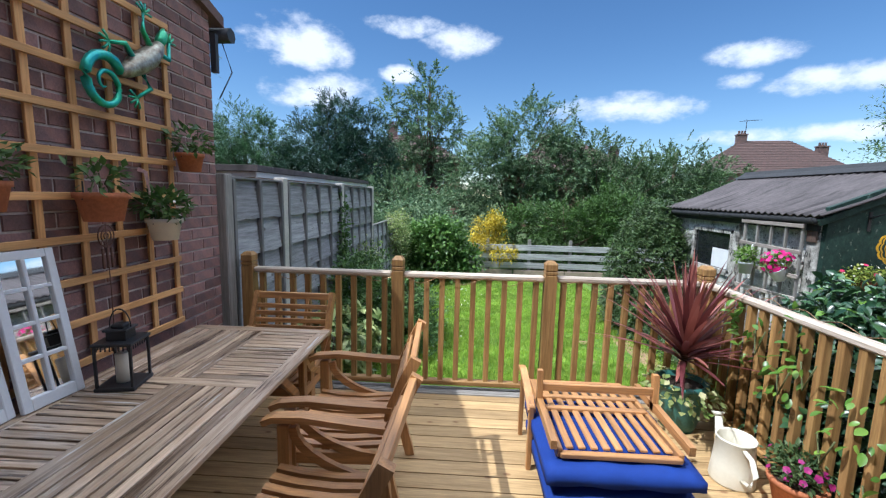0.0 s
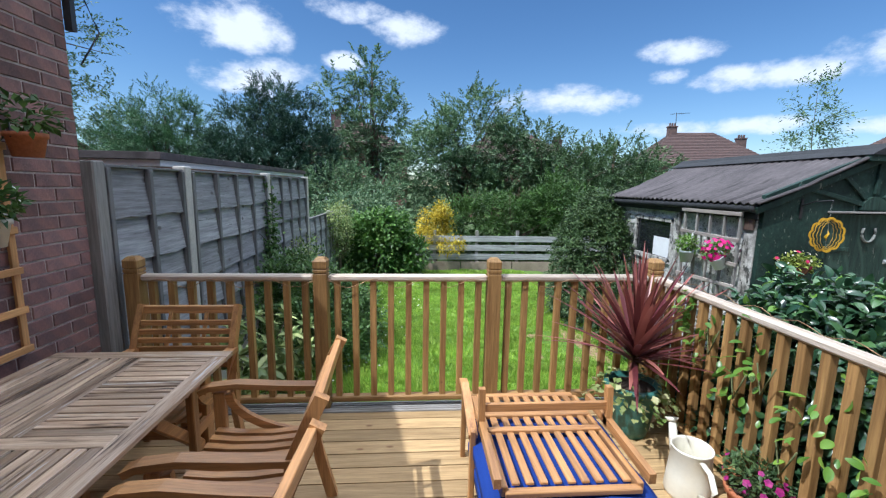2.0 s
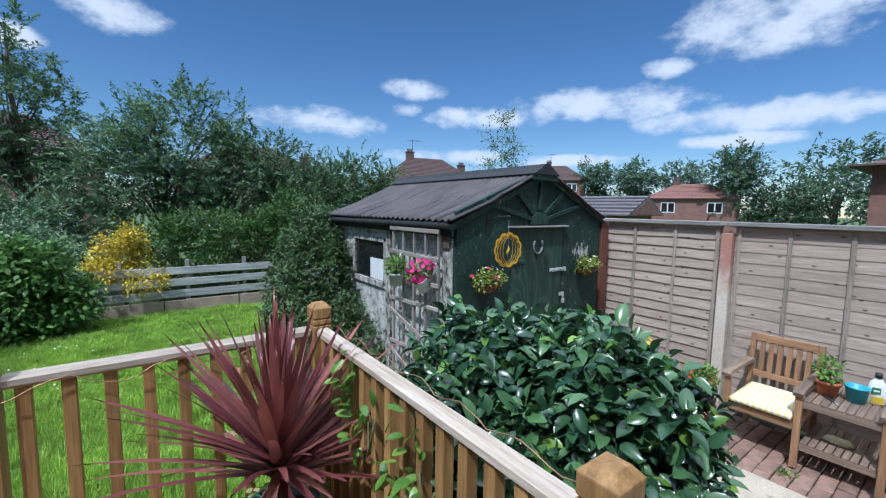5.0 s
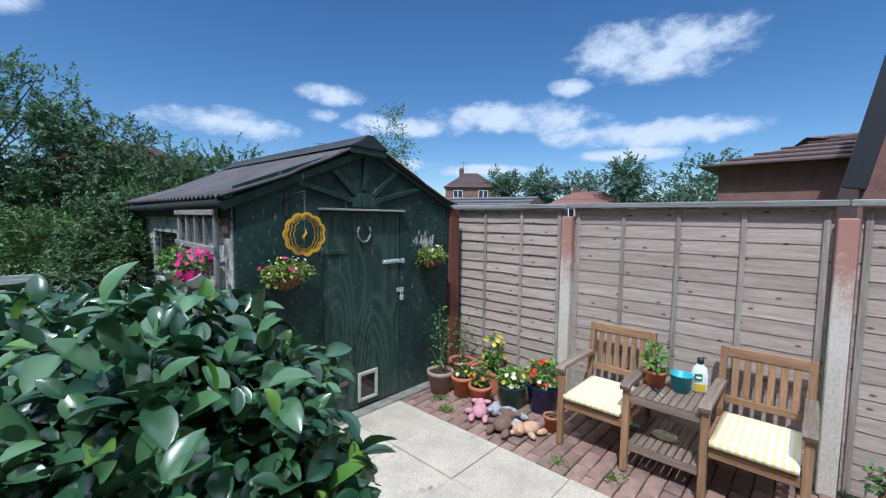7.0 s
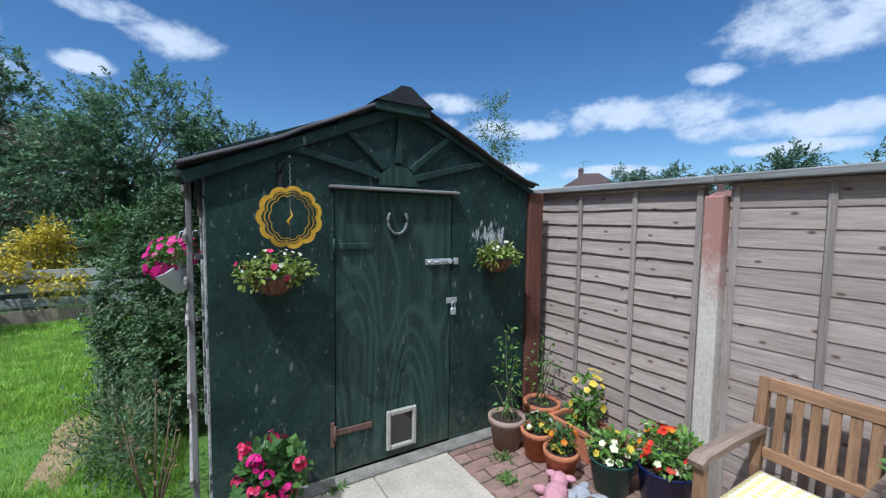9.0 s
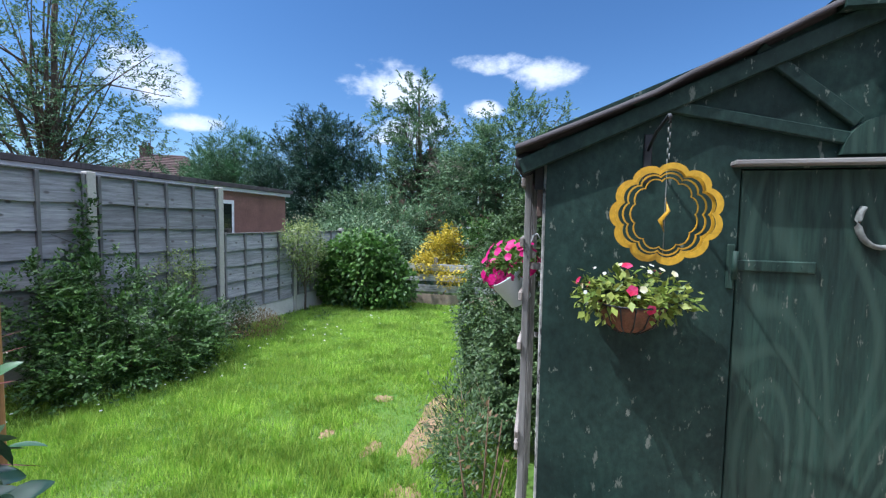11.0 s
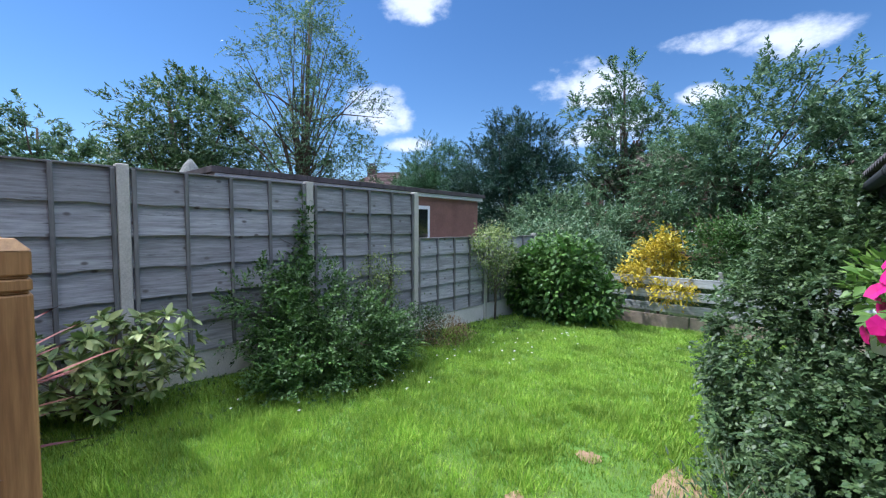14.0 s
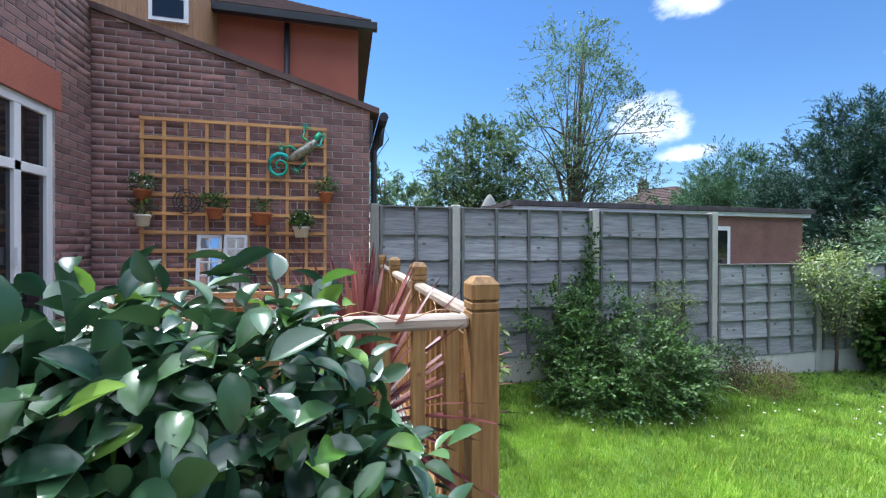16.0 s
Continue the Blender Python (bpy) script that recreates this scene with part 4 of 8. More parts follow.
def railing(name, a, b, posts, count, label, first=0):
    """Posts, a rounded top rail, a bottom rail and square balusters between two ends."""
    r = thing(name, label, "railing", (0, 0, 0), group="deck railing")
    a, b = Vector(a), Vector(b)
    d = (b - a).normalized()
    along = "x" if abs(d.x) > 0.5 else "y"
    for i, t in enumerate(posts[first:]):
        p = a + (b - a) * t
        bm = bmesh.new()
        w = 0.045
        for z0, z1, k in ((-0.45, 0.955, w), (0.955, 0.962, w - 0.005), (0.962, 0.985, w), (0.985, 0.992, w - 0.005), (0.992, 1.04, w)):
            box(bm, p.x - k, p.x + k, p.y - k, p.y + k, z0, z1, 0.003)
        v = [bm.verts.new((p.x + sx * k, p.y + sy * k, z)) for z, k in ((1.04, w), (1.063, w * 0.55)) for sx, sy in ((-1, -1), (1, -1), (1, 1), (-1, 1))]
        bm.faces.new(v[4:])
        for k in range(4):
            bm.faces.new((v[k], v[(k + 1) % 4], v[4 + (k + 1) % 4], v[4 + k]))
        part("post", bm, M["pine_z"], r)
    for i in range(len(posts) - 1):
        p, q = a + (b - a) * posts[i] + d * 0.045, a + (b - a) * posts[i + 1] - d * 0.045
        bm = bmesh.new()
        bar(bm, p + Vector((0, 0, 0.925)), q + Vector((0, 0, 0.925)), 0.062, 0.045, 0.012)
        part("top_rail", bm, M["rail_" + along], r, "top rail bleached pale on its upper side")
        bm = bmesh.new()
        bar(bm, p + Vector((0, 0, 0.068)), q + Vector((0, 0, 0.068)), 0.058, 0.042, 0.008)
        part("bottom_rail", bm, M["pine_" + along], r)
        n = count[i]
        for k in range(n):
            c = p + (q - p) * ((k + 0.5) / n)
            boxpart("baluster", (c.x - 0.02, c.x + 0.02, c.y - 0.02, c.y + 0.02, 0.088, 0.905), M["pine_z"], r, bevel=0.002)


for _k, _a in (("x", 0), ("y", 1)):
    M["rail_" + _k] = wood("rail_" + _k, (0.57, 0.50, 0.42), (0.36, 0.28, 0.20), _a, 0.42)
railing("deck_railing", (-0.479, 3.5, 0), (3.0, 3.5, 0), [0, 0.3386, 0.6723, 1.0], [9, 9, 9], "honey-brown timber railing along the deck's garden edge")
railing("deck_railing", (3.0, 3.5, 0), (3.0, 1.947, 0), [0.0, 1.0], [14], "honey-brown timber railing beside the camellia", 1)

# ---- patio ----


def patio():
    r = tagged(new("patio"), "pale concrete paving slabs in front of the shed", "patio", kind="structure")
    rnd = random.Random(3)
    for i in range(5):
        for j in range(8):
            x, y = 3.25 + i * 0.55, 4.33 - (j + 1) * 0.585
            t = rnd.uniform(-0.004, 0.004)
            bm = bmesh.new()
            box(bm, x + 0.003, x + 0.547, y + 0.003, y + 0.582, PATIO - 0.05, PATIO + t, 0.005)
            part("slab", bm, M["slab"], r)
    bm = bmesh.new()
    box(bm, 3.06, 7.1, -0.6, 4.42, PATIO - 0.12, PATIO - 0.02)
    part("bed", bm, M["soil"], r)
    return r


PATIO_OB = patio()
bm = bmesh.new()
box(bm, 4.5, 6.78, 4.30, 4.41, PATIO - 0.05, PATIO + 0.02, 0.01)
tagged(part("shed_plinth", bm, M["footing"]), "rough concrete footing under the shed", "plinth", kind="structure")

# ---- shed ----
M["shed_green"] = mat("old_green_paint", (0.026, 0.056, 0.044), 0.6, 0.33, 3.2, (0.010, 0.023, 0.020), stretch=(1, 1, 0.7), bump=0.6, bscale=35, spec=0.22, fine=0.8)
M["door_green"] = mat("green_plywood", (0.028, 0.062, 0.046), 0.6, 0.33, 2.0, (0.015, 0.032, 0.026), stretch=(7, 1, 0.7), bump=0.6, bscale=9, spec=0.28, fine=0.9)
flecked(M["shed_green"], (0.15, 0.17, 0.14), 17.0, 0.625, 0.05, (1.6, 1, 0.7))
stained(M["shed_green"], (0.13, 0.13, 0.10), -0.50, 0.25, 0.9, 16.0, 0.55)
swirled(M["door_green"], (0.050, 0.090, 0.068), 2.3)
flecked(M["door_green"], (0.15, 0.16, 0.13), 18.0, 0.64, 0.05, (2.5, 1, 0.6))
stained(M["door_green"], (0.14, 0.13, 0.10), -0.50, 0.05, 0.9, 14.0, 0.6)
M["flake"] = mat("flaking_white_paint", (0.62, 0.61, 0.57), 0.85, 0.33, 7, (0.09, 0.085, 0.075), bump=0.8, bscale=40, fine=0.8)
M["rough_white"] = mat("grey_white_render", (0.62, 0.62, 0.59), 0.95, 0.33, 11, (0.22, 0.22, 0.20), bump=1.0, bscale=70, fine=0.9)
flecked(M["flake"], (0.055, 0.055, 0.05), 18.0, 0.55, 0.04, (1, 1, 0.4))
flecked(M["rough_white"], (0.06, 0.06, 0.055), 20.0, 0.57, 0.06)


def scraped(m, colour, x, z, w, h):
    """Old paint torn off in upright streaks round one place of a wall."""
    N, L = m.node_tree.nodes, m.node_tree.links
    b = N["Principled BSDF"]
    old = b.inputs["Base Color"].links[0].from_socket
    tc, mp, n, sp = N.new("ShaderNodeTexCoord"), N.new("ShaderNodeMapping"), N.new("ShaderNodeTexNoise"), N.new("ShaderNodeSeparateXYZ")
    mp.inputs["Scale"].default_value = (38, 1, 11)
    n.inputs["Scale"].default_value, n.inputs["Detail"].default_value, n.inputs["Roughness"].default_value = 1.0, 5, 0.7
    L.new(tc.outputs["Object"], mp.inputs[0]), L.new(mp.outputs[0], n.inputs["Vector"]), L.new(tc.outputs["Object"], sp.inputs[0])

    def sums(op, a, c, e=None):
        q = N.new("ShaderNodeMath")
        q.operation = op
        for i, v in enumerate((a, c, e)):
            if isinstance(v, (int, float)):
                q.inputs[i].default_value = v
            elif v is not None:
                L.new(v, q.inputs[i])
        return q.outputs[0]

    dx = sums("DIVIDE", sums("SUBTRACT", sp.outputs["X"], x), w)
    dz = sums("DIVIDE", sums("SUBTRACT", sp.outputs["Z"], z), h)
    far = sums("ADD", sums("MULTIPLY", dx, dx), sums("MULTIPLY", dz, dz))
    r, mx = N.new("ShaderNodeMapRange"), N.new("ShaderNodeMix")
    r.inputs["From Min"].default_value, r.inputs["From Max"].default_value = 0.60, 0.70
    L.new(sums("ADD", n.outputs[0], sums("MULTIPLY_ADD", far, -0.22, 0.19)), r.inputs[0])
    mx.data_type = "RGBA"
    L.new(r.outputs[0], mx.inputs[0]), L.new(old, mx.inputs[6])
    mx.inputs[7].default_value = (*colour, 1)
    L.new(mx.outputs[2], b.inputs["Base Color"])


scraped(M["shed_green"], (0.50, 0.50, 0.47), 6.42, 1.06, 0.22, 0.12)
SX0, SX1, SY, AX, AZ = 4.57, 6.77, 4.40, 5.67, 1.94


def roof_z(x):
    return 1.46 + (AZ - 1.46) * (x - 4.45) / (AX - 4.45) if x < AX else 1.46 + (AZ - 1.46) * (6.81 - x) / (6.81 - AX)


def shed():
    r = thing("garden_shed", "old dark green timber shed with corrugated roof, flaking white side", "shed", (0, 0, 0))
    g = PATIO
    dx0, dx1, dz1 = 5.235, 6.075, 1.345
    bm = bmesh.new()

    def slab(pts):
        a = [bm.verts.new((x, SY, z)) for x, z in pts]
        b = [bm.verts.new((x, SY + 0.05, z)) for x, z in pts]
        bm.faces.new(a), bm.faces.new(b[::-1])
        for i in range(len(pts)):
            bm.faces.new((a[i], b[i], b[(i + 1) % len(pts)], a[(i + 1) % len(pts)]))

    slab([(SX0, g), (dx0, g), (dx0, dz1), (dx0, roof_z(dx0)), (SX0, roof_z(SX0))])
    slab([(dx1, g), (SX1, g), (SX1, roof_z(SX1)), (dx1, roof_z(dx1)), (dx1, dz1)])
    slab([(dx0, dz1), (dx1, dz1), (dx1, roof_z(dx1)), (AX, AZ), (dx0, roof_z(dx0))])
    bmesh.ops.recalc_face_normals(bm, faces=bm.faces)
    part("front_wall", bm, M["shed_green"], r)
    bm = bmesh.new()
    box(bm, SX1 - 0.05, SX1, SY + 0.05, 7.2, g - 0.3, 1.44)
    box(bm, SX0 + 0.05, SX1 - 0.05, 7.15, 7.2, g - 0.3, 1.44)
    part("side_wall", bm, M["shed_green"], r)
    # garden side with a window in it
    bm = bmesh.new()
    wy0, wy1, wz0, wz1 = 5.72, 6.62, 0.62, 1.18
    for y0, y1, z0, z1 in ((SY + 0.05, wy0, g - 0.3, 1.42), (wy1, 7.2, g - 0.3, 1.42), (wy0, wy1, g - 0.3, wz0), (wy0, wy1, wz1, 1.42)):
        box(bm, SX0 + 0.03, SX0 + 0.08, y0, y1, z0, z1)
    part("garden_wall", bm, M["rough_white"], r, "rough wall with worn grey-white render")
    bm = bmesh.new()
    for y0, y1, z0, z1 in ((wy0, wy0 + 0.05, wz0, wz1), (wy1 - 0.05, wy1, wz0, wz1), (wy0, wy1, wz1 - 0.05, wz1), (wy0 - 0.03, wy1 + 0.03, wz0 - 0.03, wz0 + 0.04)):
        box(bm, SX0 - 0.002, SX0 + 0.06, y0, y1, z0, z1, 0.004)
    w = part("window", bm, M["flake"], r, "dark shed window in a flaking frame")
    boxpart("pane", (SX0 + 0.03, SX0 + 0.04, wy0 + 0.05, wy1 - 0.05, wz0, wz1), GLASS, w, bevel=0)
    boxpart("sheet", (SX0 + 0.018, SX0 + 0.028, wy0 + 0.06, wy0 + 0.42, wz0 + 0.05, wz0 + 0.30), M["white_paint"], w, "pale sheet in the window", 0)
    for y0, y1 in ((SY + 0.052, SY + 0.20), (5.60, 5.70)):
        boxpart("corner_board", (SX0 - 0.012, SX0 + 0.028, y0, y1, g - 0.02, 1.40), M["flake"], r, "corner board with flaking white paint", 0.005)
    # roof
    for side in (-1, 1):
        ny, nx = 150, 10
        V, F = [], []
        x_e = 4.45 if side < 0 else 6.84
        for t in (0, 1):
            for j in range(ny + 1):
                y = SY - 0.06 + 2.92 * j / ny
                wv = 0.013 * math.sin(2 * math.pi * j / 5.0)
                for i in range(nx + 1):
                    u = i / nx
                    x = AX + (x_e - AX) * u
                    z = AZ + 0.015 + (1.42 - AZ) * u - 0.03 * math.sin(math.pi * u) * (1 if side < 0 else 0.3) + (0.025 if u > 0.9 and side > 0 else 0)
                    V.append((x, y, z + wv + (0.012 if u < 0.52 else 0) - t * 0.014))
        n1 = (nx + 1) * (ny + 1)
        for j in range(ny):
            for i in range(nx):
                a = j * (nx + 1) + i
                F.append((a, a + 1, a + nx + 2, a + nx + 1))
                F.append((n1 + a, n1 + a + nx + 1, n1 + a + nx + 2, n1 + a + 1))
        for i in range(nx):
            F.append((i, n1 + i, n1 + i + 1, i + 1))
        for j in range(ny):
            a = j * (nx + 1) + nx
            F.append((a, n1 + a, n1 + a + nx + 1, a + nx + 1))
        part_np("roof_sheet", from_np("roof_sheet", V, F, M["felt"], True), r, "grey-brown corrugated roof sheet")
    bm = bmesh.new()
    for y0, y1 in ((SY - 0.08, SY + 0.9), (SY + 0.9, SY + 1.9), (SY + 1.9, SY + 2.88)):
        k = 0.004 if y0 > SY else 0.0
        pr = [(-0.20, -0.075), (-0.09, -0.015), (-0.035, 0.03 + k), (0.035, 0.03 + k), (0.09, -0.012), (0.20, -0.08)]
        a = [bm.verts.new((AX + dx, y0, AZ + 0.03 + dz)) for dx, dz in pr]
        b = [bm.verts.new((AX + dx, y1, AZ + 0.03 + dz)) for dx, dz in pr]
        for i in range(5):
            bm.faces.new((a[i], a[i + 1], b[i + 1], b[i]))
        bm.faces.new(a[::-1])
    part("ridge_cap", bm, M["dark_felt"], r, "dark folded ridge cap")
    bm = bmesh.new()
    v = [bm.verts.new((AX + dx, SY - 0.07 + dy, AZ + dz)) for dy in (0, 0.05) for dx, dz in ((-0.20, -0.10), (0.18, -0.11), (0.17, -0.06), (0.05, 0.03), (-0.04, 0.03), (-0.20, -0.06))]
    bm.faces.new(v[:6][::-1]), bm.faces.new(v[6:])
    for i in range(6):
        bm.faces.new((v[i], v[(i + 1) % 6], v[6 + (i + 1) % 6], v[6 + i]))
    part("gable_cap", bm, M["shed_green"], r, "dark cap at the gable's peak")
    for x0, z0, x1, z1, w in ((4.47, 1.362, AX, AZ - 0.070, 0.062), (AX, AZ - 0.045, 6.81, 1.395, 0.032)):
        barpart("bargeboard", (x0, SY - 0.022, z0), (x1, SY - 0.022, z1), 0.024, w, M["shed_green"], r)
    bm = bmesh.new()
    tube(bm, [(4.485, SY + 0.0, 1.385), (4.485, SY + 2.85, 1.36)], 0.036, 12)
    for y in (SY + 0.02, SY + 0.95, SY + 1.9):
        tube(bm, [(4.485, y - 0.015, 1.385 - 0.008 * (y - SY)), (4.485, y + 0.015, 1.385 - 0.008 * (y - SY))], 0.040, 12)
    part("gutter", bm, M["dark_felt"], r, "black gutter under the eave", smooth=True)
    # dark board that also stands in for the eave's shadow band
    boxpart("fascia", (4.525, 4.56, SY + 0.05, SY + 2.8, 1.28, 1.42), M["dark_felt"], r)
    # sunburst of battens over the door
    for x1, z1 in ((4.87, 1.60), (5.26, 1.75), (5.66, 1.87), (6.02, 1.73), (6.38, 1.60)):
        d = Vector((x1 - 5.645, 0, z1 - 1.41)).normalized()
        s = Vector((5.645, SY - 0.014, 1.41)) + d * 0.12
        barpart("batten", s, (x1, SY - 0.014, z1), 0.022, 0.042, M["shed_green"], r)
    bm = bmesh.new()
    n = 16
    f_, b_ = [], []
    for i in range(n + 1):
        a = math.pi * i / n
        f_.append(bm.verts.new((5.645 + 0.135 * math.cos(a), SY - 0.032, 1.385 + 0.125 * math.sin(a))))
        b_.append(bm.verts.new((5.645 + 0.135 * math.cos(a), SY, 1.385 + 0.125 * math.sin(a))))
    bm.faces.new(f_)
    for i in range(n):
        bm.faces.new((f_[i], b_[i], b_[i + 1], f_[i + 1]))
    part("half_disc", bm, M["door_green"], r, "half-round board of the sunburst")
    boxpart("drip_board", (5.20, 6.10, SY - 0.055, SY, 1.352, 1.370), M["grey_x"], r, "weathered drip board over the door", 0.004)
    # door
    d = boxpart("door", (dx0 + 0.006, dx1 - 0.006, SY + 0.004, SY + 0.04, g + 0.03, dz1 - 0.004), M["door_green"], r, "green plywood door with visible grain", 0.003)
    for z in (1.005, -0.155):
        bm = bmesh.new()
        box(bm, dx0 - 0.005, dx0 + 0.24, SY - 0.008, SY + 0.003, z - 0.02, z + 0.02, 0.004)
        box(bm, dx0 - 0.03, dx0 - 0.006, SY - 0.012, SY, z - 0.085, z + 0.075, 0.004)
        tube(bm, [(dx0 - 0.006, SY - 0.014, z - 0.05), (dx0 - 0.006, SY - 0.014, z + 0.05)], 0.009, 8)
        for k in range(3):
            tube(bm, [(dx0 + 0.06 + k * 0.07, SY - 0.012, z), (dx0 + 0.06 + k * 0.07, SY - 0.006, z)], 0.006, 8)
        part("hinge", bm, M["rust"] if z < 0 else M["door_green"], d, "rusty strap hinge")
    bm = bmesh.new()
    box(bm, 5.86, 6.06, SY - 0.006, SY + 0.003, 0.865, 0.905, 0.002)
    tube(bm, [(5.87, SY - 0.012, 0.885), (6.11, SY - 0.012, 0.885)], 0.008, 8)
    for x in (5.90, 5.98, 6.05):
        box(bm, x - 0.012, x + 0.012, SY - 0.024, SY - 0.004, 0.868, 0.902, 0.003)
    box(bm, 6.082, 6.115, SY - 0.026, SY, 0.862, 0.908, 0.003)
    part("bolt", bm, M["steel"], d, "steel bolt")
    bm = bmesh.new()
    box(bm, 6.03, 6.115, SY - 0.012, SY + 0.0, 0.585, 0.625, 0.002)
    box(bm, 6.055, 6.095, SY - 0.038, SY - 0.014, 0.505, 0.555, 0.006)
    tube(bm, [(6.062, SY - 0.026, 0.55), (6.064, SY - 0.026, 0.585), (6.075, SY - 0.026, 0.60), (6.086, SY - 0.026, 0.585), (6.088, SY - 0.026, 0.55)], 0.005, 6)
    part("padlock", bm, M["steel"], d, "padlock on a hasp")
    bm = bmesh.new()
    for x0, x1, z0, z1 in ((5.575, 5.605, -0.365, -0.095), (5.765, 5.795, -0.365, -0.095), (5.605, 5.765, -0.13, -0.095), (5.605, 5.765, -0.365, -0.335)):
        box(bm, x0, x1, SY - 0.022, SY + 0.003, z0, z1, 0.007)
    cat = part("cat_flap", bm, M["plastic"], d, "grubby cream plastic cat flap")
    boxpart("flap", (5.606, 5.764, SY - 0.004, SY + 0.002, -0.334, -0.131), GLASS, cat, bevel=0)
    return r


shed()


def horseshoe():
    bm = bmesh.new()
    pts = []
    for i in range(17):
        a = math.radians(-35 + 250 * i / 16)
        pts.append((5.645 + 0.068 * math.cos(a + math.pi), SY - 0.012, 1.165 + 0.085 * math.sin(a + math.pi) + (0.0)))
    tube(bm, pts, 0.014, 8, flat=0.6)
    tagged(part("horseshoe", bm, M["dull_iron"], smooth=True), "pale iron horseshoe nailed to the shed door", "horseshoe")


horseshoe()


def sunflower():
    M["yellow_metal"] = mat("yellow_metal", (0.62, 0.36, 0.02), 0.4, 0.15, 8, (0.42, 0.24, 0.015), bump=0.05, spec=0.5)
    r = thing("wind_spinner", "yellow metal flower spinner hanging before the shed wall", "ornament", (4.93, 4.12, 1.175))
    # scalloped rings cut from one sheet, each turned a little further about the hanger
    for k in range(4):
        R, w, turn = 0.158 - 0.0145 * k, (0.018, 0.009, 0.005, 0.004)[k], radians(9 * k - 6)
        bm = bmesh.new()
        n = 132
        out, inn, out2, inn2 = [], [], [], []
        for i in range(n):
            a = 2 * math.pi * i / n
            q = R * (0.90 + 0.10 * abs(math.sin(5.5 * a)) ** 0.7)
            for lst, rr, dy in ((out, q, -0.0012), (inn, q - w, -0.0012), (out2, q, 0.0012), (inn2, q - w, 0.0012)):
                x = rr * math.cos(a)
                lst.append(bm.verts.new((x * math.cos(turn) - dy * math.sin(turn), x * math.sin(turn) + dy * math.cos(turn), rr * math.sin(a))))
        for i in range(n):
            j = (i + 1) % n
            bm.faces.new((out[i], out[j], inn[j], inn[i])), bm.faces.new((out2[j], out2[i], inn2[i], inn2[j]))
            bm.faces.new((out[j], out[i], out2[i], out2[j])), bm.faces.new((inn[i], inn[j], inn2[j], inn2[i]))
        part("petal_ring", bm, M["yellow_metal"], r)
    bm = bmesh.new()
    tube(bm, [(0.0, 0, -0.055), (-0.012, 0, -0.02), (0.010, 0, 0.01), (0.0, 0, 0.05)], [0.004, 0.017, 0.013, 0.003], 8, flat=0.4)
    part("centre_leaf", bm, M["yellow_metal"], r)
    bm = bmesh.new()
    tube(bm, [(0, 0, -0.15), (0, 0, 0.155)], 0.0012, 6)
    for k in range(8):
        z = 0.16 + k * 0.016
        tube(bm, [(0.004 * (k % 2), 0.004 * ((k + 1) % 2), z - 0.009), (0.004 * (k % 2), 0.004 * ((k + 1) % 2), z + 0.009)], 0.0022, 6)
    part("chain", bm, M["dull_iron"], r, "thin steel chain")
    bm = bmesh.new()
    tube(bm, [(0, -0.004, 0.275), (0, -0.012, 0.292), (0.0, 0.0, 0.30), (0, 0.15, 0.285), (0, 0.276, 0.24)], 0.006, 6)
    box(bm, -0.014, 0.014, 0.268, 0.28, 0.12, 0.30, 0.003)
    part("bracket", bm, M["black_metal"], r)


sunflower()


def side_trellis():
    r = thing("wall_trellis", "weathered grey-white trellis with broken slats on the shed's side", "trellis", (4.495, 4.57, PATIO))
    for k in range(5):
        y = 0.0 + k * 0.205
        barpart("upright", (0, y, 0.02), (0, y, 1.78 if k else 1.83), 0.03, 0.024, M["grey_z"], r)
    for k, (z, tilt) in enumerate(((1.77, 0.0), (1.52, 0.01), (1.27, 0.0), (1.03, -0.02), (0.80, 0.16), (0.56, -0.03), (0.34, 0.20), (0.14, 0.0))):
        barpart("cross_slat", (-0.022, -0.03, z - tilt), (-0.022, 0.86, z + tilt * 0.6), 0.018, 0.04, M["old_slat"], r)
    for y, z in ((0.05, 1.40), (0.75, 0.9)):
        barpart("stay", (0.02, y, z), (0.10, y, z), 0.03, 0.03, M["grey_z"], r)


side_trellis()

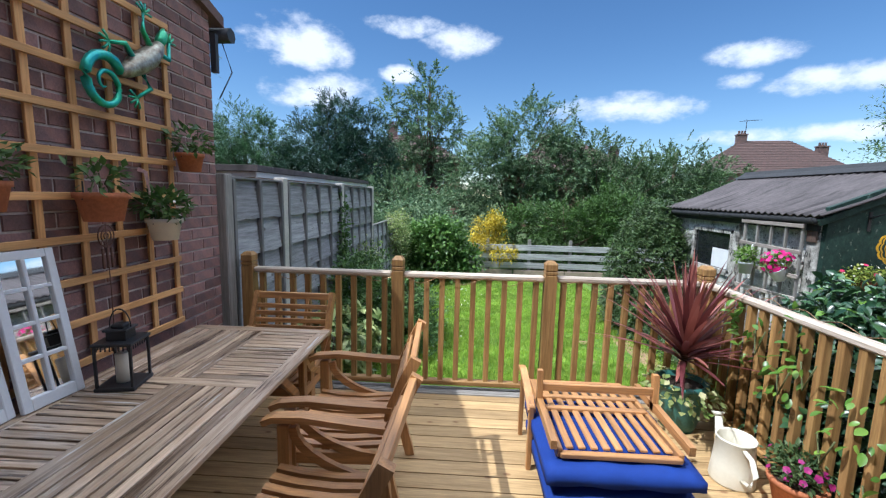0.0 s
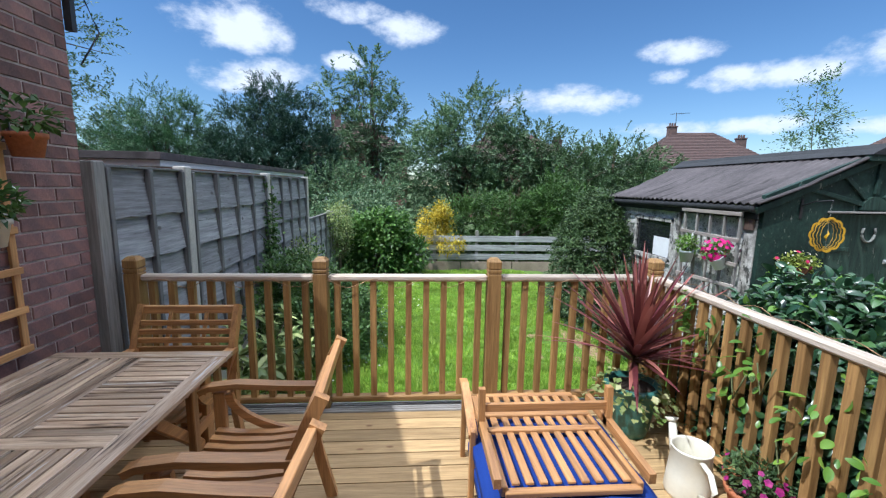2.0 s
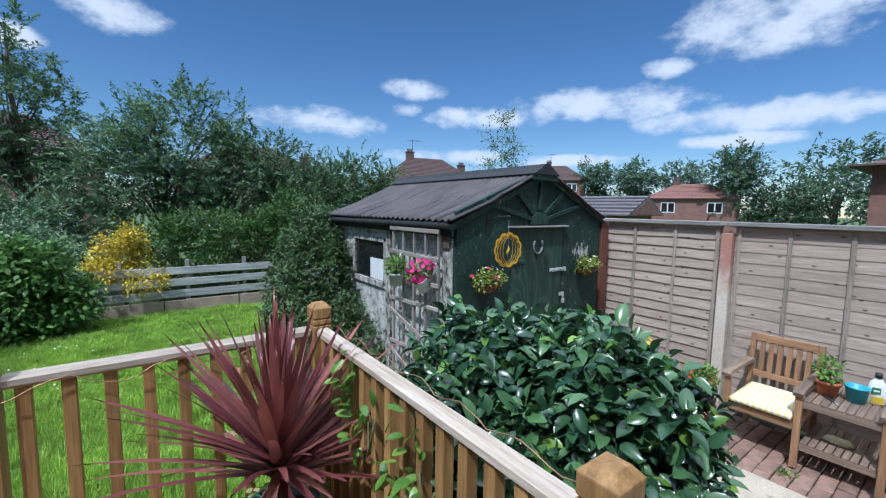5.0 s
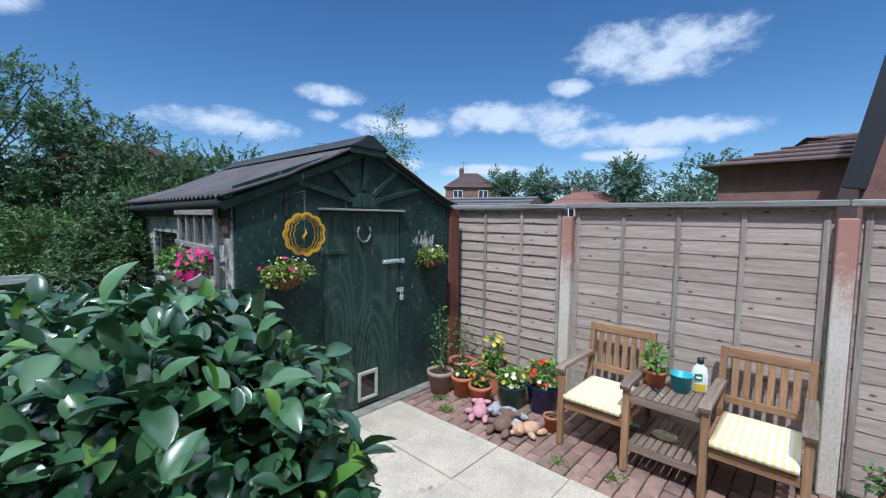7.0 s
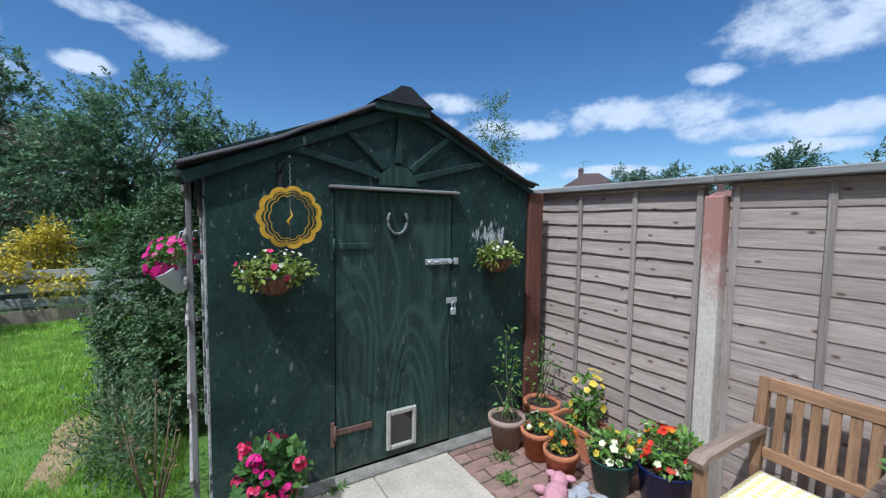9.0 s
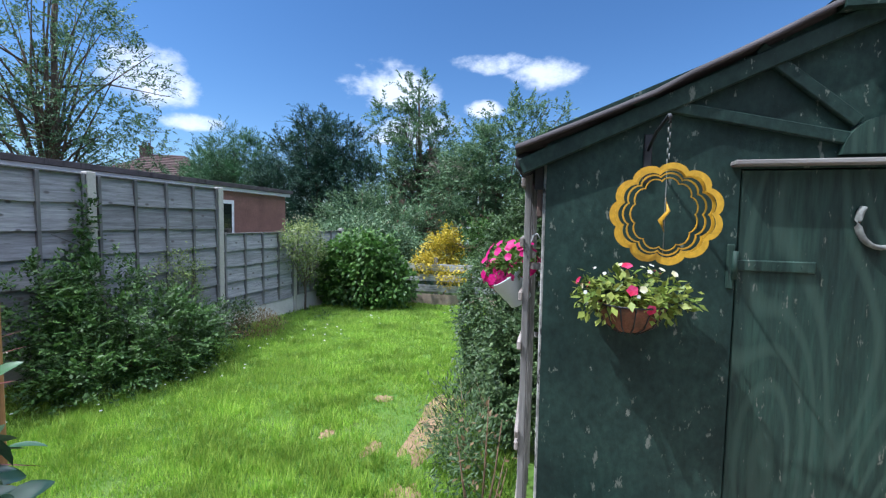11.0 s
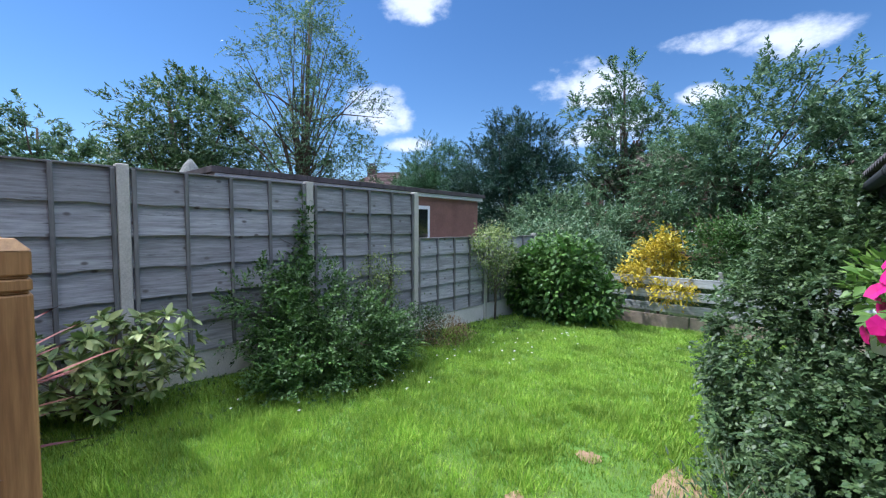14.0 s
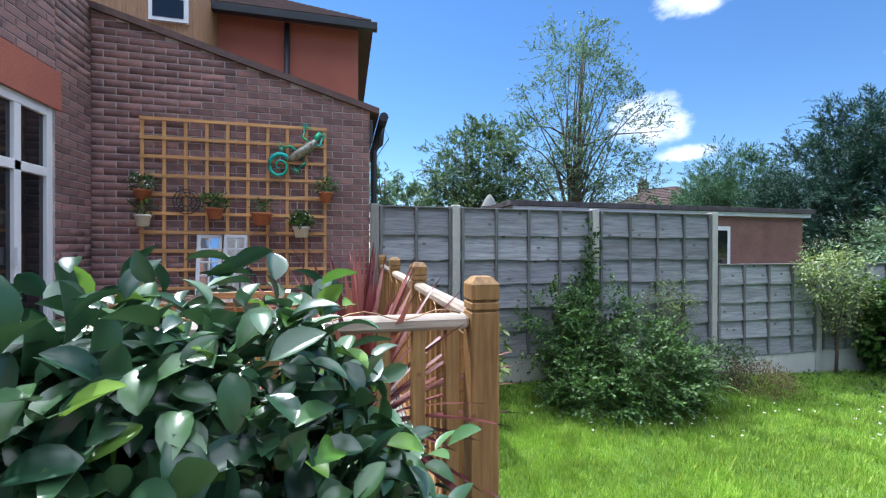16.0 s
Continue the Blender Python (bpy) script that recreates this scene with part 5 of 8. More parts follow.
# ---- plants: leaves and flowers ----
LEAF = {
    "camellia": leaf_mat("glossy_dark_leaf", (0.019, 0.058, 0.030), (0.078, 0.165, 0.058), 0.28, 0.2, 0.06, 0.6),
    # new growth; on the rail leaves this brightness is painted sunlight
    "shoot": leaf_mat("fresh_and_sunlit_leaf", (0.09, 0.21, 0.03), (0.24, 0.40, 0.06), 0.36, 0.15, 0.3, 0.6),
    "mid": leaf_mat("mid_green_leaf", (0.045, 0.105, 0.025), (0.12, 0.22, 0.05), 0.5, 0.35),
    "bright": leaf_mat("bright_green_leaf", (0.09, 0.20, 0.03), (0.24, 0.38, 0.08), 0.5, 0.3),
    "basket": leaf_mat("yellow_green_leaf", (0.13, 0.20, 0.03), (0.36, 0.40, 0.08), 0.5, 0.3),
    "ivy": leaf_mat("small_dark_leaf", (0.050, 0.098, 0.038), (0.14, 0.21, 0.075), 0.45, 0.4),
    "hydrangea": leaf_mat("broad_green_leaf", (0.060, 0.145, 0.028), (0.17, 0.30, 0.065), 0.45, 0.3),
    "rhodo": leaf_mat("pale_olive_leaf", (0.13, 0.21, 0.06), (0.46, 0.52, 0.20), 0.4, 0.3),
    "conifer": leaf_mat("blue_green_needles", (0.030, 0.074, 0.055), (0.075, 0.155, 0.095), 0.6, 0.35, 0.1),
    "conifer_light": leaf_mat("conifer_spray", (0.06, 0.14, 0.07), (0.14, 0.26, 0.12), 0.6, 0.3, 0.1),
    "tree": leaf_mat("ash_leaf", (0.080, 0.158, 0.080), (0.23, 0.33, 0.165), 0.5, 0.35),
    "oak": leaf_mat("oak_leaf", (0.052, 0.108, 0.046), (0.155, 0.235, 0.095), 0.5, 0.35),
    # distance haze is mixed into this leaf colour
    "far": leaf_mat("far_leaf_painted_haze", (0.080, 0.135, 0.085), (0.18, 0.26, 0.15), 0.6, 0.3),
    "yellow": leaf_mat("golden_leaf", (0.42, 0.33, 0.02), (0.70, 0.56, 0.06), 0.5, 0.3),
    "varieg": leaf_mat("cream_edged_leaf", (0.16, 0.25, 0.06), (0.62, 0.60, 0.30), 0.45, 0.2),
    "red": leaf_mat("burgundy_leaf", (0.12, 0.028, 0.035), (0.38, 0.14, 0.11), 0.38, 0.25, 0.15),
    "dry": leaf_mat("dry_leaf", (0.16, 0.10, 0.05), (0.30, 0.21, 0.10), 0.7, 0.3),
    "grass": leaf_mat("grass_blade", (0.155, 0.315, 0.028), (0.42, 0.55, 0.085), 0.45, 0.3, 0.3),
    "lilac": leaf_mat("lilac_petal", (0.50, 0.48, 0.55), (0.70, 0.68, 0.74), 0.6, 0.1),
    "white": leaf_mat("white_petal", (0.70, 0.70, 0.66), (0.85, 0.85, 0.80), 0.6, 0.05),
    "pink": leaf_mat("magenta_petal", (0.54, 0.006, 0.15), (0.74, 0.02, 0.27), 0.5, 0.1, 0.3),
    "rose": leaf_mat("rose_petal", (0.60, 0.008, 0.05), (0.74, 0.08, 0.24), 0.5, 0.1, 0.3),
    "orange": leaf_mat("orange_petal", (0.75, 0.16, 0.01), (0.80, 0.34, 0.02), 0.5, 0.1, 0.3),
    "gold": leaf_mat("yellow_petal", (0.75, 0.50, 0.02), (0.82, 0.66, 0.10), 0.5, 0.1, 0.3),
    "cream": leaf_mat("cream_petal", (0.78, 0.72, 0.40), (0.85, 0.82, 0.65), 0.5, 0.1, 0.3),
    "purple": leaf_mat("purple_petal", (0.25, 0.015, 0.16), (0.50, 0.04, 0.22), 0.5, 0.1, 0.3),
    "red_flower": leaf_mat("scarlet_petal", (0.62, 0.02, 0.012), (0.76, 0.07, 0.02), 0.5, 0.1, 0.3),
}


def blossoms(points, ups, size, rng, petals=5):
    """Small open flowers: petals round each point, facing ups."""
    n = len(points)
    ups = ups / (np.linalg.norm(ups, axis=1, keepdims=True) + 1e-9)
    s = np.cross(ups, rng.normal(0, 1, (n, 3)))
    s /= np.linalg.norm(s, axis=1, keepdims=True) + 1e-9
    t = np.cross(ups, s)
    V, F = [], []
    L = (size * rng.uniform(0.75, 1.2, n))[:, None]
    for k in range(petals):
        a, w = 2 * math.pi * k / petals, math.pi / petals * 1.05
        d0, d1, d2 = (s * math.cos(b) + t * math.sin(b) for b in (a - w, a, a + w))
        q = np.stack([points, points + (d0 * 0.42 + ups * 0.10) * L, points + (d1 * 0.52 + ups * 0.05) * L, points + (d2 * 0.42 + ups * 0.10) * L], 1)
        V.append(q)
    v = np.concatenate(V, 1).reshape(-1, 3)
    base = np.arange(n * petals)[:, None] * 4
    f = np.concatenate([base + np.array([[0, 1, 2]]), base + np.array([[0, 2, 3]])], 0)
    return v, f


def each_flower(p, d, size, rng, material, root, petals=5):
    """One object for each flower."""
    for k in range(len(p)):
        v, f = blossoms(p[k:k + 1], d[k:k + 1], size, rng, petals)
        part_np("flower", from_np("flower", v, f, material), root)


def pot_mesh(bm, r, h, rim=True):
    k = r * 0.74
    pr = [(0.0, 0.0), (k, 0.0), (r * 0.97, h * (0.80 if rim else 1.0))]
    if rim:
        pr += [(r * 1.06, h * 0.80), (r * 1.08, h), (r * 0.97, h)]
    else:
        pr += [(r * 1.03, h)]
    pr += [(r * 0.92, h * 0.99), (r * 0.88, h * 0.86)]
    lathe(bm, pr, 28)


def potted(name, label, at, r, h, pot, leaf, n, leaf_size, up, wide, flowers=(), seed=1, rim=True, stems=5, width=0.55, droop=0.1, heads=0):
    rng = np.random.default_rng(seed)
    root = thing(name, label, "potted plant", at)
    bm = bmesh.new()
    pot_mesh(bm, r, h, rim)
    part("pot", bm, pot, root, smooth=True)
    bm = bmesh.new()
    lathe(bm, [(r * 0.885, h * 0.90), (r * 0.5, h * 0.92), (0, h * 0.93)], 20)
    part("soil", bm, M["soil"], root)
    blob = [(0, 0, h + up * 0.45, wide, wide, up * 0.55)]
    p, d = crown_points(blob, n, rng, 0.15, 0.25)
    p[:, 2] = np.maximum(p[:, 2], h * 0.92 + rng.random(n) * 0.02)
    bm = bmesh.new()
    for i in range(stems):
        e = p[rng.integers(n)]
        tube(bm, [(rng.normal(0, r * 0.2), rng.normal(0, r * 0.2), h * 0.9), (e[0] * 0.5, e[1] * 0.5, h * 0.9 + (e[2] - h * 0.9) * 0.6), e], [0.005, 0.004, 0.002], 5, cap=False)
    part("stem", bm, M["stem"], root)
    v, f = leaf_cloud(p, d + np.array([0, 0, 0.3]), leaf_size, width, 0.3, droop, 0.6, rng)
    part_np("foliage", from_np("foliage", v, f, leaf), root)
    for fm, count, size in flowers:
        p, d = crown_points([(0, 0, h + up * 0.5, wide * 0.95, wide * 0.95, up * 0.58)], count, rng, 0.92, 0.2)
        keep = p[:, 2] > h * 0.95
        p, d = p[keep], d[keep]
        d[:, 2] = np.abs(d[:, 2]) + 0.4
        if not heads:
            each_flower(p, d, size, rng, fm, root)
            continue
        for q, o in zip(p, d):
            o = o / np.linalg.norm(o)
            w = rng.normal(0, 1, (heads, 3))
            w = w / np.linalg.norm(w, axis=1, keepdims=True) + o * 0.5
            v, f = blossoms(q + w * 0.026, w, size, rng)
            part_np("flower_head", from_np("flower_head", v, f, fm), root)
    return root


# ---- furniture on the deck ----


def dining_table():
    x0, x1, y0, y1, z = -0.545, 0.345, 1.02, 2.955, 0.645
    r = thing("garden_table", "weathered slatted hardwood garden table by the wall", "table", (0, 0, 0))
    f = 0.075
    for a in ((x0, x1, y0, y0 + f), (x0, x1, y1 - f, y1)):
        boxpart("frame_rail", (*a, z - 0.024, z), M["dull_x"], r)
    for a in ((x0, x0 + f, y0 + f, y1 - f), (x1 - f, x1, y0 + f, y1 - f)):
        boxpart("frame_rail", (*a, z - 0.024, z), M["dull_y"], r)
    ym = 2.17
    boxpart("frame_rail", (x0 + f, x1 - f, ym - 0.035, ym + 0.035, z - 0.024, z), M["dull_x"], r)
    xm = (x0 + x1) / 2
    boxpart("frame_rail", (xm - 0.035, xm + 0.035, ym + 0.035, y1 - f, z - 0.024, z), M["dull_y"], r)
    boxpart("frame_rail", (xm - 0.035, xm + 0.035, y0 + f, ym - 0.035, z - 0.024, z), M["dull_y"], r)
    # quarters slatted across and along by turns
    for xa, xb, ya, yb, across in ((x0 + f, xm - 0.035, ym + 0.035, y1 - f, False), (xm + 0.035, x1 - f, ym + 0.035, y1 - f, True), (x0 + f, xm - 0.035, y0 + f, ym - 0.035, True), (xm + 0.035, x1 - f, y0 + f, ym - 0.035, False)):
        n = round((yb - ya if across else xb - xa) / 0.050)
        s = (yb - ya if across else xb - xa) / n
        for k in range(n):
            if across:
                boxpart("slat", (xa, xb, ya + k * s + 0.005, ya + (k + 1) * s - 0.005, z - 0.020, z - 0.002), M["dull_x"], r, bevel=0.002)
            else:
                boxpart("slat", (xa + k * s + 0.005, xa + (k + 1) * s - 0.005, ya, yb, z - 0.020, z - 0.002), M["dull_y"], r, bevel=0.002)
    for x in (x0 + 0.10, x1 - 0.10):
        for y in (y0 + 0.12, y1 - 0.14):
            boxpart("leg", (x - 0.032, x + 0.032, y - 0.032, y + 0.032, 0, z - 0.075), M["teak_z"], r)
    for x in (x0 + 0.10, x1 - 0.10):
        boxpart("apron", (x - 0.012, x + 0.012, y0 + 0.14, y1 - 0.16, z - 0.095, z - 0.026), M["teak_y"], r)
    for y in (y0 + 0.12, y1 - 0.14):
        boxpart("apron", (x0 + 0.13, x1 - 0.13, y - 0.012, y + 0.012, z - 0.095, z - 0.026), M["teak_x"], r)
    for x in (x0 + 0.10, x1 - 0.10):
        barpart("brace", (x, y1 - 0.16, 0.20), (x, y1 - 0.52, z - 0.10), 0.028, 0.05, M["teak_y"], r)


dining_table()


def armchair():
    """A slatted armchair, its front towards +y, its middle at the origin."""
    r = thing("garden_armchair", "honey-brown slatted hardwood garden armchair drawn up to the table", "chair", (0, 0, 0), group="chairs round the table")
    hw, zt = 0.27, 0.40
    for k in range(9):
        x = -hw + 0.035 + k * (2 * hw - 0.07) / 8
        bm = bmesh.new()
        curve_bar(bm, [(x, -0.20, zt - 0.01), (x, -0.05, zt - 0.022), (x, 0.10, zt - 0.016), (x, 0.21, zt)], 0.036, 0.018)
        part("seat_slat", bm, M["teak_y"], r)
    for y in (-0.20, 0.20):
        boxpart("seat_rail", (-hw + 0.02, hw - 0.02, y - 0.014, y + 0.014, zt - 0.075, zt - 0.022), M["teak_x"], r)
    for s in (-1, 1):
        x = s * hw
        bm = bmesh.new()
        curve_bar(bm, [(x, -0.30, 0), (x, -0.245, 0.22), (x, -0.225, zt), (x, -0.25, 0.58), (x, -0.31, 0.72), (x, -0.36, 0.82)], 0.034, 0.05)
        part("back_leg", bm, M["teak_z"], r)
        bm = bmesh.new()
        box(bm, x - 0.018, x + 0.018, 0.175, 0.225, 0, 0.575, 0.004)
        part("front_leg", bm, M["teak_z"], r)
        bm = bmesh.new()
        curve_bar(bm, [(x, -0.255, 0.585), (x, -0.10, 0.592), (x, 0.12, 0.610), (x, 0.24, 0.600), (x, 0.285, 0.580)], 0.055, 0.026)
        part("armrest", bm, M["teak_y"], r)
        boxpart("side_rail", (x - 0.012, x + 0.012, -0.20, 0.19, zt - 0.085, zt - 0.028), M["teak_y"], r)
        bm = bmesh.new()
        pts = []
        for i in range(8):
            a = math.radians(90 * i / 7)
            pts.append((x, -0.20 + 0.36 * math.sin(a), zt - 0.05 + 0.215 * (1 - math.cos(a)) ** 0.8))
        curve_bar(bm, pts[::-1], 0.024, 0.036)
        part("arm_brace", bm, M["teak_y"], r)
    for z0, y in ((0.795, -0.345),):
        boxpart("top_rail", (-hw + 0.015, hw - 0.015, y - 0.014, y + 0.014, z0 - 0.02, z0 + 0.025), M["teak_x"], r)
    for k in range(6):
        z = 0.50 + k * 0.046
        y = -0.235 - (z - 0.45) ** 2 * 0.85
        boxpart("back_slat", (-hw + 0.018, hw - 0.018, y - 0.008, y + 0.008, z - 0.016, z + 0.016), M["teak_x"], r)
    for x in (-0.10, 0.10):
        bm = bmesh.new()
        curve_bar(bm, [(x, -0.232, 0.45), (x, -0.25, 0.58), (x, -0.30, 0.70), (x, -0.338, 0.79)], 0.02, 0.012)
        part("back_stile", bm, M["teak_z"], r)
    return r


_ch = armchair()
_ch.matrix_basis = pose(0.0, 2.87, 0, 0, 0, 180)
copy_thing(_ch, pose(0.63, 2.38, 0, 0, 0, 93))
copy_thing(_ch, pose(0.66, 1.70, 0, 0, 0, 88))


def recliner():
    r = thing("recliner_chair", "folded hardwood recliner with a blue cushion hanging from it", "chair", (1.95, 2.52, 0), 0)
    W = 0.285
    for x in (-W, W):
        barpart("seat_side", (x, -0.40, 0.405), (x, 0.42, 0.40), 0.026, 0.05, M["teak_y"], r)
    for k in range(9):
        x = -W + 0.05 + k * (2 * W - 0.10) / 8
        barpart("slat", (x, -0.38, 0.425), (x, 0.02, 0.42), 0.034, 0.014, M["teak_y"], r, bevel=0.003)
        barpart("slat", (x, 0.06, 0.42), (x, 0.44, 0.405), 0.034, 0.014, M["teak_y"], r, bevel=0.003)
    for y, z in ((-0.40, 0.40), (0.04, 0.425), (0.20, 0.42), (0.46, 0.40)):
        barpart("cross_rail", (-W, y, z), (W, y, z), 0.042, 0.026, M["teak_x"], r)
    # back folded down over the seat, its stubs standing up
    for x in (-W - 0.035, W + 0.035):
        bm = bmesh.new()
        curve_bar(bm, [(x, -0.42, 0.46), (x, 0.05, 0.475), (x, 0.30, 0.47)], 0.030, 0.048)
        part("back_side", bm, M["teak_y"], r)
        bm = bmesh.new()
        curve_bar(bm, [(x, 0.03, 0.44), (x, 0.035, 0.55), (x, 0.045, 0.67)], 0.030, 0.042)
        part("arm_stub", bm, M["teak_z"], r)
    barpart("back_rail", (-W - 0.03, 0.036, 0.565), (W + 0.03, 0.036, 0.565), 0.022, 0.048, M["teak_x"], r)
    for x in (-W - 0.075,):
        bm = bmesh.new()
        curve_bar(bm, [(x, 0.02, 0.405), (x, 0.24, 0.47), (x, 0.44, 0.50), (x, 0.52, 0.49)], 0.045, 0.024)
        part("armrest", bm, M["teak_y"], r)
        for y0 in (0.05, 0.45):
            barpart("leg", (x, y0, 0), (x, y0 - 0.02, 0.44 if y0 < 0.2 else 0.48), 0.028, 0.042, M["teak_z"], r)
    for x in (-W, W):
        barpart("leg", (x, -0.34, 0), (x, -0.36, 0.39), 0.028, 0.042, M["teak_z"], r)
    for k, (z0, y0, w) in enumerate(((0.29, -0.50, 0.36), (0.15, -0.52, 0.35))):
        bm = bmesh.new()
        nx, ny = 14, 12
        top, bot = [], []
        for j in range(ny + 1):
            v = j / ny
            tr, br = [], []
            for i in range(nx + 1):
                u = i / nx * 2 - 1
                edge = (1 - abs(u) ** 6) * (1 - abs(2 * v - 1) ** 6)
                th = 0.030 + 0.034 * edge + 0.006 * math.sin(i * 1.3 + j * 0.9 + k)
                x, y = u * w, y0 + 0.80 * v
                zc = z0 + 0.03
                tr.append(bm.verts.new((x, y, zc + th)))
                br.append(bm.verts.new((x, y, zc - th)))
            top.append(tr), bot.append(br)
        for j in range(ny):
            for i in range(nx):
                bm.faces.new((top[j][i], top[j][i + 1], top[j + 1][i + 1], top[j + 1][i]))
                bm.faces.new((bot[j][i], bot[j + 1][i], bot[j + 1][i + 1], bot[j][i + 1]))
        for j in range(ny):
            bm.faces.new((top[j][0], top[j + 1][0], bot[j + 1][0], bot[j][0])), bm.faces.new((top[j][nx], bot[j][nx], bot[j + 1][nx], top[j + 1][nx]))
        for i in range(nx):
            bm.faces.new((top[0][i], bot[0][i], bot[0][i + 1], top[0][i + 1])), bm.faces.new((top[ny][i], top[ny][i + 1], bot[ny][i + 1], bot[ny][i]))
        part("cushion", bm, M["blue_cloth"], r, "royal blue cushion", smooth=True)


recliner()
bpy.data.objects["recliner_chair"].scale = (0.97, 0.86, 0.89)
bpy.data.objects["recliner_chair"].location = (1.95, 2.55, 0)


def cordyline():
    rng = np.random.default_rng(11)
    r = thing("cordyline", "burgundy spiky cordyline in a dark green glazed pot", "potted plant", (2.70, 3.14, 0.0))
    bm = bmesh.new()
    lathe(bm, [(0, 0), (0.105, 0), (0.12, 0.05), (0.145, 0.26), (0.155, 0.30), (0.168, 0.305), (0.168, 0.33), (0.145, 0.335), (0.138, 0.29)], 32)
    part("pot", bm, M["green_glaze"], r, smooth=True)
    bm = bmesh.new()
    lathe(bm, [(0.14, 0.30), (0, 0.31)], 20)
    part("soil", bm, M["soil"], r)
    bm = bmesh.new()
    tube(bm, [(0, 0, 0.28), (0.01, 0, 0.45), (0, 0, 0.60)], [0.022, 0.02, 0.016], 8)
    part("stem", bm, M["twig"], r)
    V, F = [], []
    for i in range(118):
        upright = i / 118
        az = rng.uniform(0, 2 * math.pi)
        lean = math.radians(5 + 74 * (1 - upright) ** 0.9 + rng.normal(0, 7))
        L = rng.uniform(0.52, 0.72) * (1.0 if upright < 0.75 else 0.92)
        w = rng.uniform(0.012, 0.021)
        z0 = 0.46 + 0.14 * upright
        o = Vector((math.cos(az), math.sin(az), 0))
        side = Vector((-o.y, o.x, 0))
        base = len(V)
        p, a = Vector((0, 0, z0)), lean
        seg = 7
        for k in range(seg + 1):
            t = k / seg
            ww = w * min(1, 0.5 + 3 * t) * (1 - t ** 3)
            V += [tuple(p - side * ww), tuple(p + side * ww)]
            dirn = o * math.sin(a) + Vector((0, 0, math.cos(a)))
            p = p + dirn * (L / seg)
            a += 0.055 * (1.2 - upright) * (0.6 + t)
        for k in range(seg):
            q = base + 2 * k
            F += [(q, q + 1, q + 3), (q, q + 3, q + 2)]
    part_np("leaves", from_np("leaves", V, F, LEAF["red"]), r)
    n = 260
    a = rng.uniform(0, 2 * math.pi, n)
    rad = 0.13 + 0.14 * rng.random(n)
    p = np.stack([rad * np.cos(a), rad * np.sin(a), 0.36 - (rad - 0.13) * 1.1 + rng.normal(0, 0.03, n)], 1)
    v, f = leaf_cloud(p, np.stack([np.cos(a), np.sin(a), np.zeros(n)], 1), 0.045, 0.8, 0.2, 0.4, 0.6, rng)
    part_np("ivy", from_np("ivy", v, f, LEAF["varieg"]), r, "trailing cream-edged ivy")


cordyline()


def watering_can():
    r = thing("watering_can", "cream enamel watering can on the deck", "watering can", (2.73, 2.60, 0.0), -63)
    bm = bmesh.new()
    lathe(bm, [(0, 0.004), (0.092, 0), (0.095, 0.012), (0.088, 0.10), (0.078, 0.235), (0.084, 0.245), (0.080, 0.252), (0.074, 0.24), (0.083, 0.10), (0.085, 0.03), (0, 0.03)], 32)
    part("body", bm, M["cream"], r, smooth=True)
    bm = bmesh.new()
    tube(bm, [(0.07, -0.05, 0.225), (0.12, -0.09, 0.225), (0.15, -0.11, 0.17), (0.13, -0.10, 0.09), (0.075, -0.05, 0.06)], 0.012, 10, flat=0.7)
    part("handle", bm, M["cream"], r, smooth=True)
    bm = bmesh.new()
    tube(bm, [(-0.07, 0.045, 0.07), (-0.115, 0.075, 0.16), (-0.14, 0.09, 0.265)], [0.03, 0.02, 0.016], 12)
    part("spout", bm, M["cream"], r, smooth=True)
    bm = bmesh.new()
    tube(bm, [(-0.14, 0.09, 0.265), (-0.148, 0.095, 0.285)], [0.018, 0.030], 14)
    part("rose", bm, M["cream"], r, smooth=True)


watering_can()
bpy.data.objects["watering_can"].scale = (1.18, 1.18, 1.02)
potted("fuchsia_pot", "terracotta pot of purple-red fuchsia on the deck", (2.93, 2.42, 0.0), 0.12, 0.15, M["terracotta"], LEAF["ivy"], 520, 0.035, 0.15, 0.15, ((LEAF["purple"], 26, 0.035),), 21)


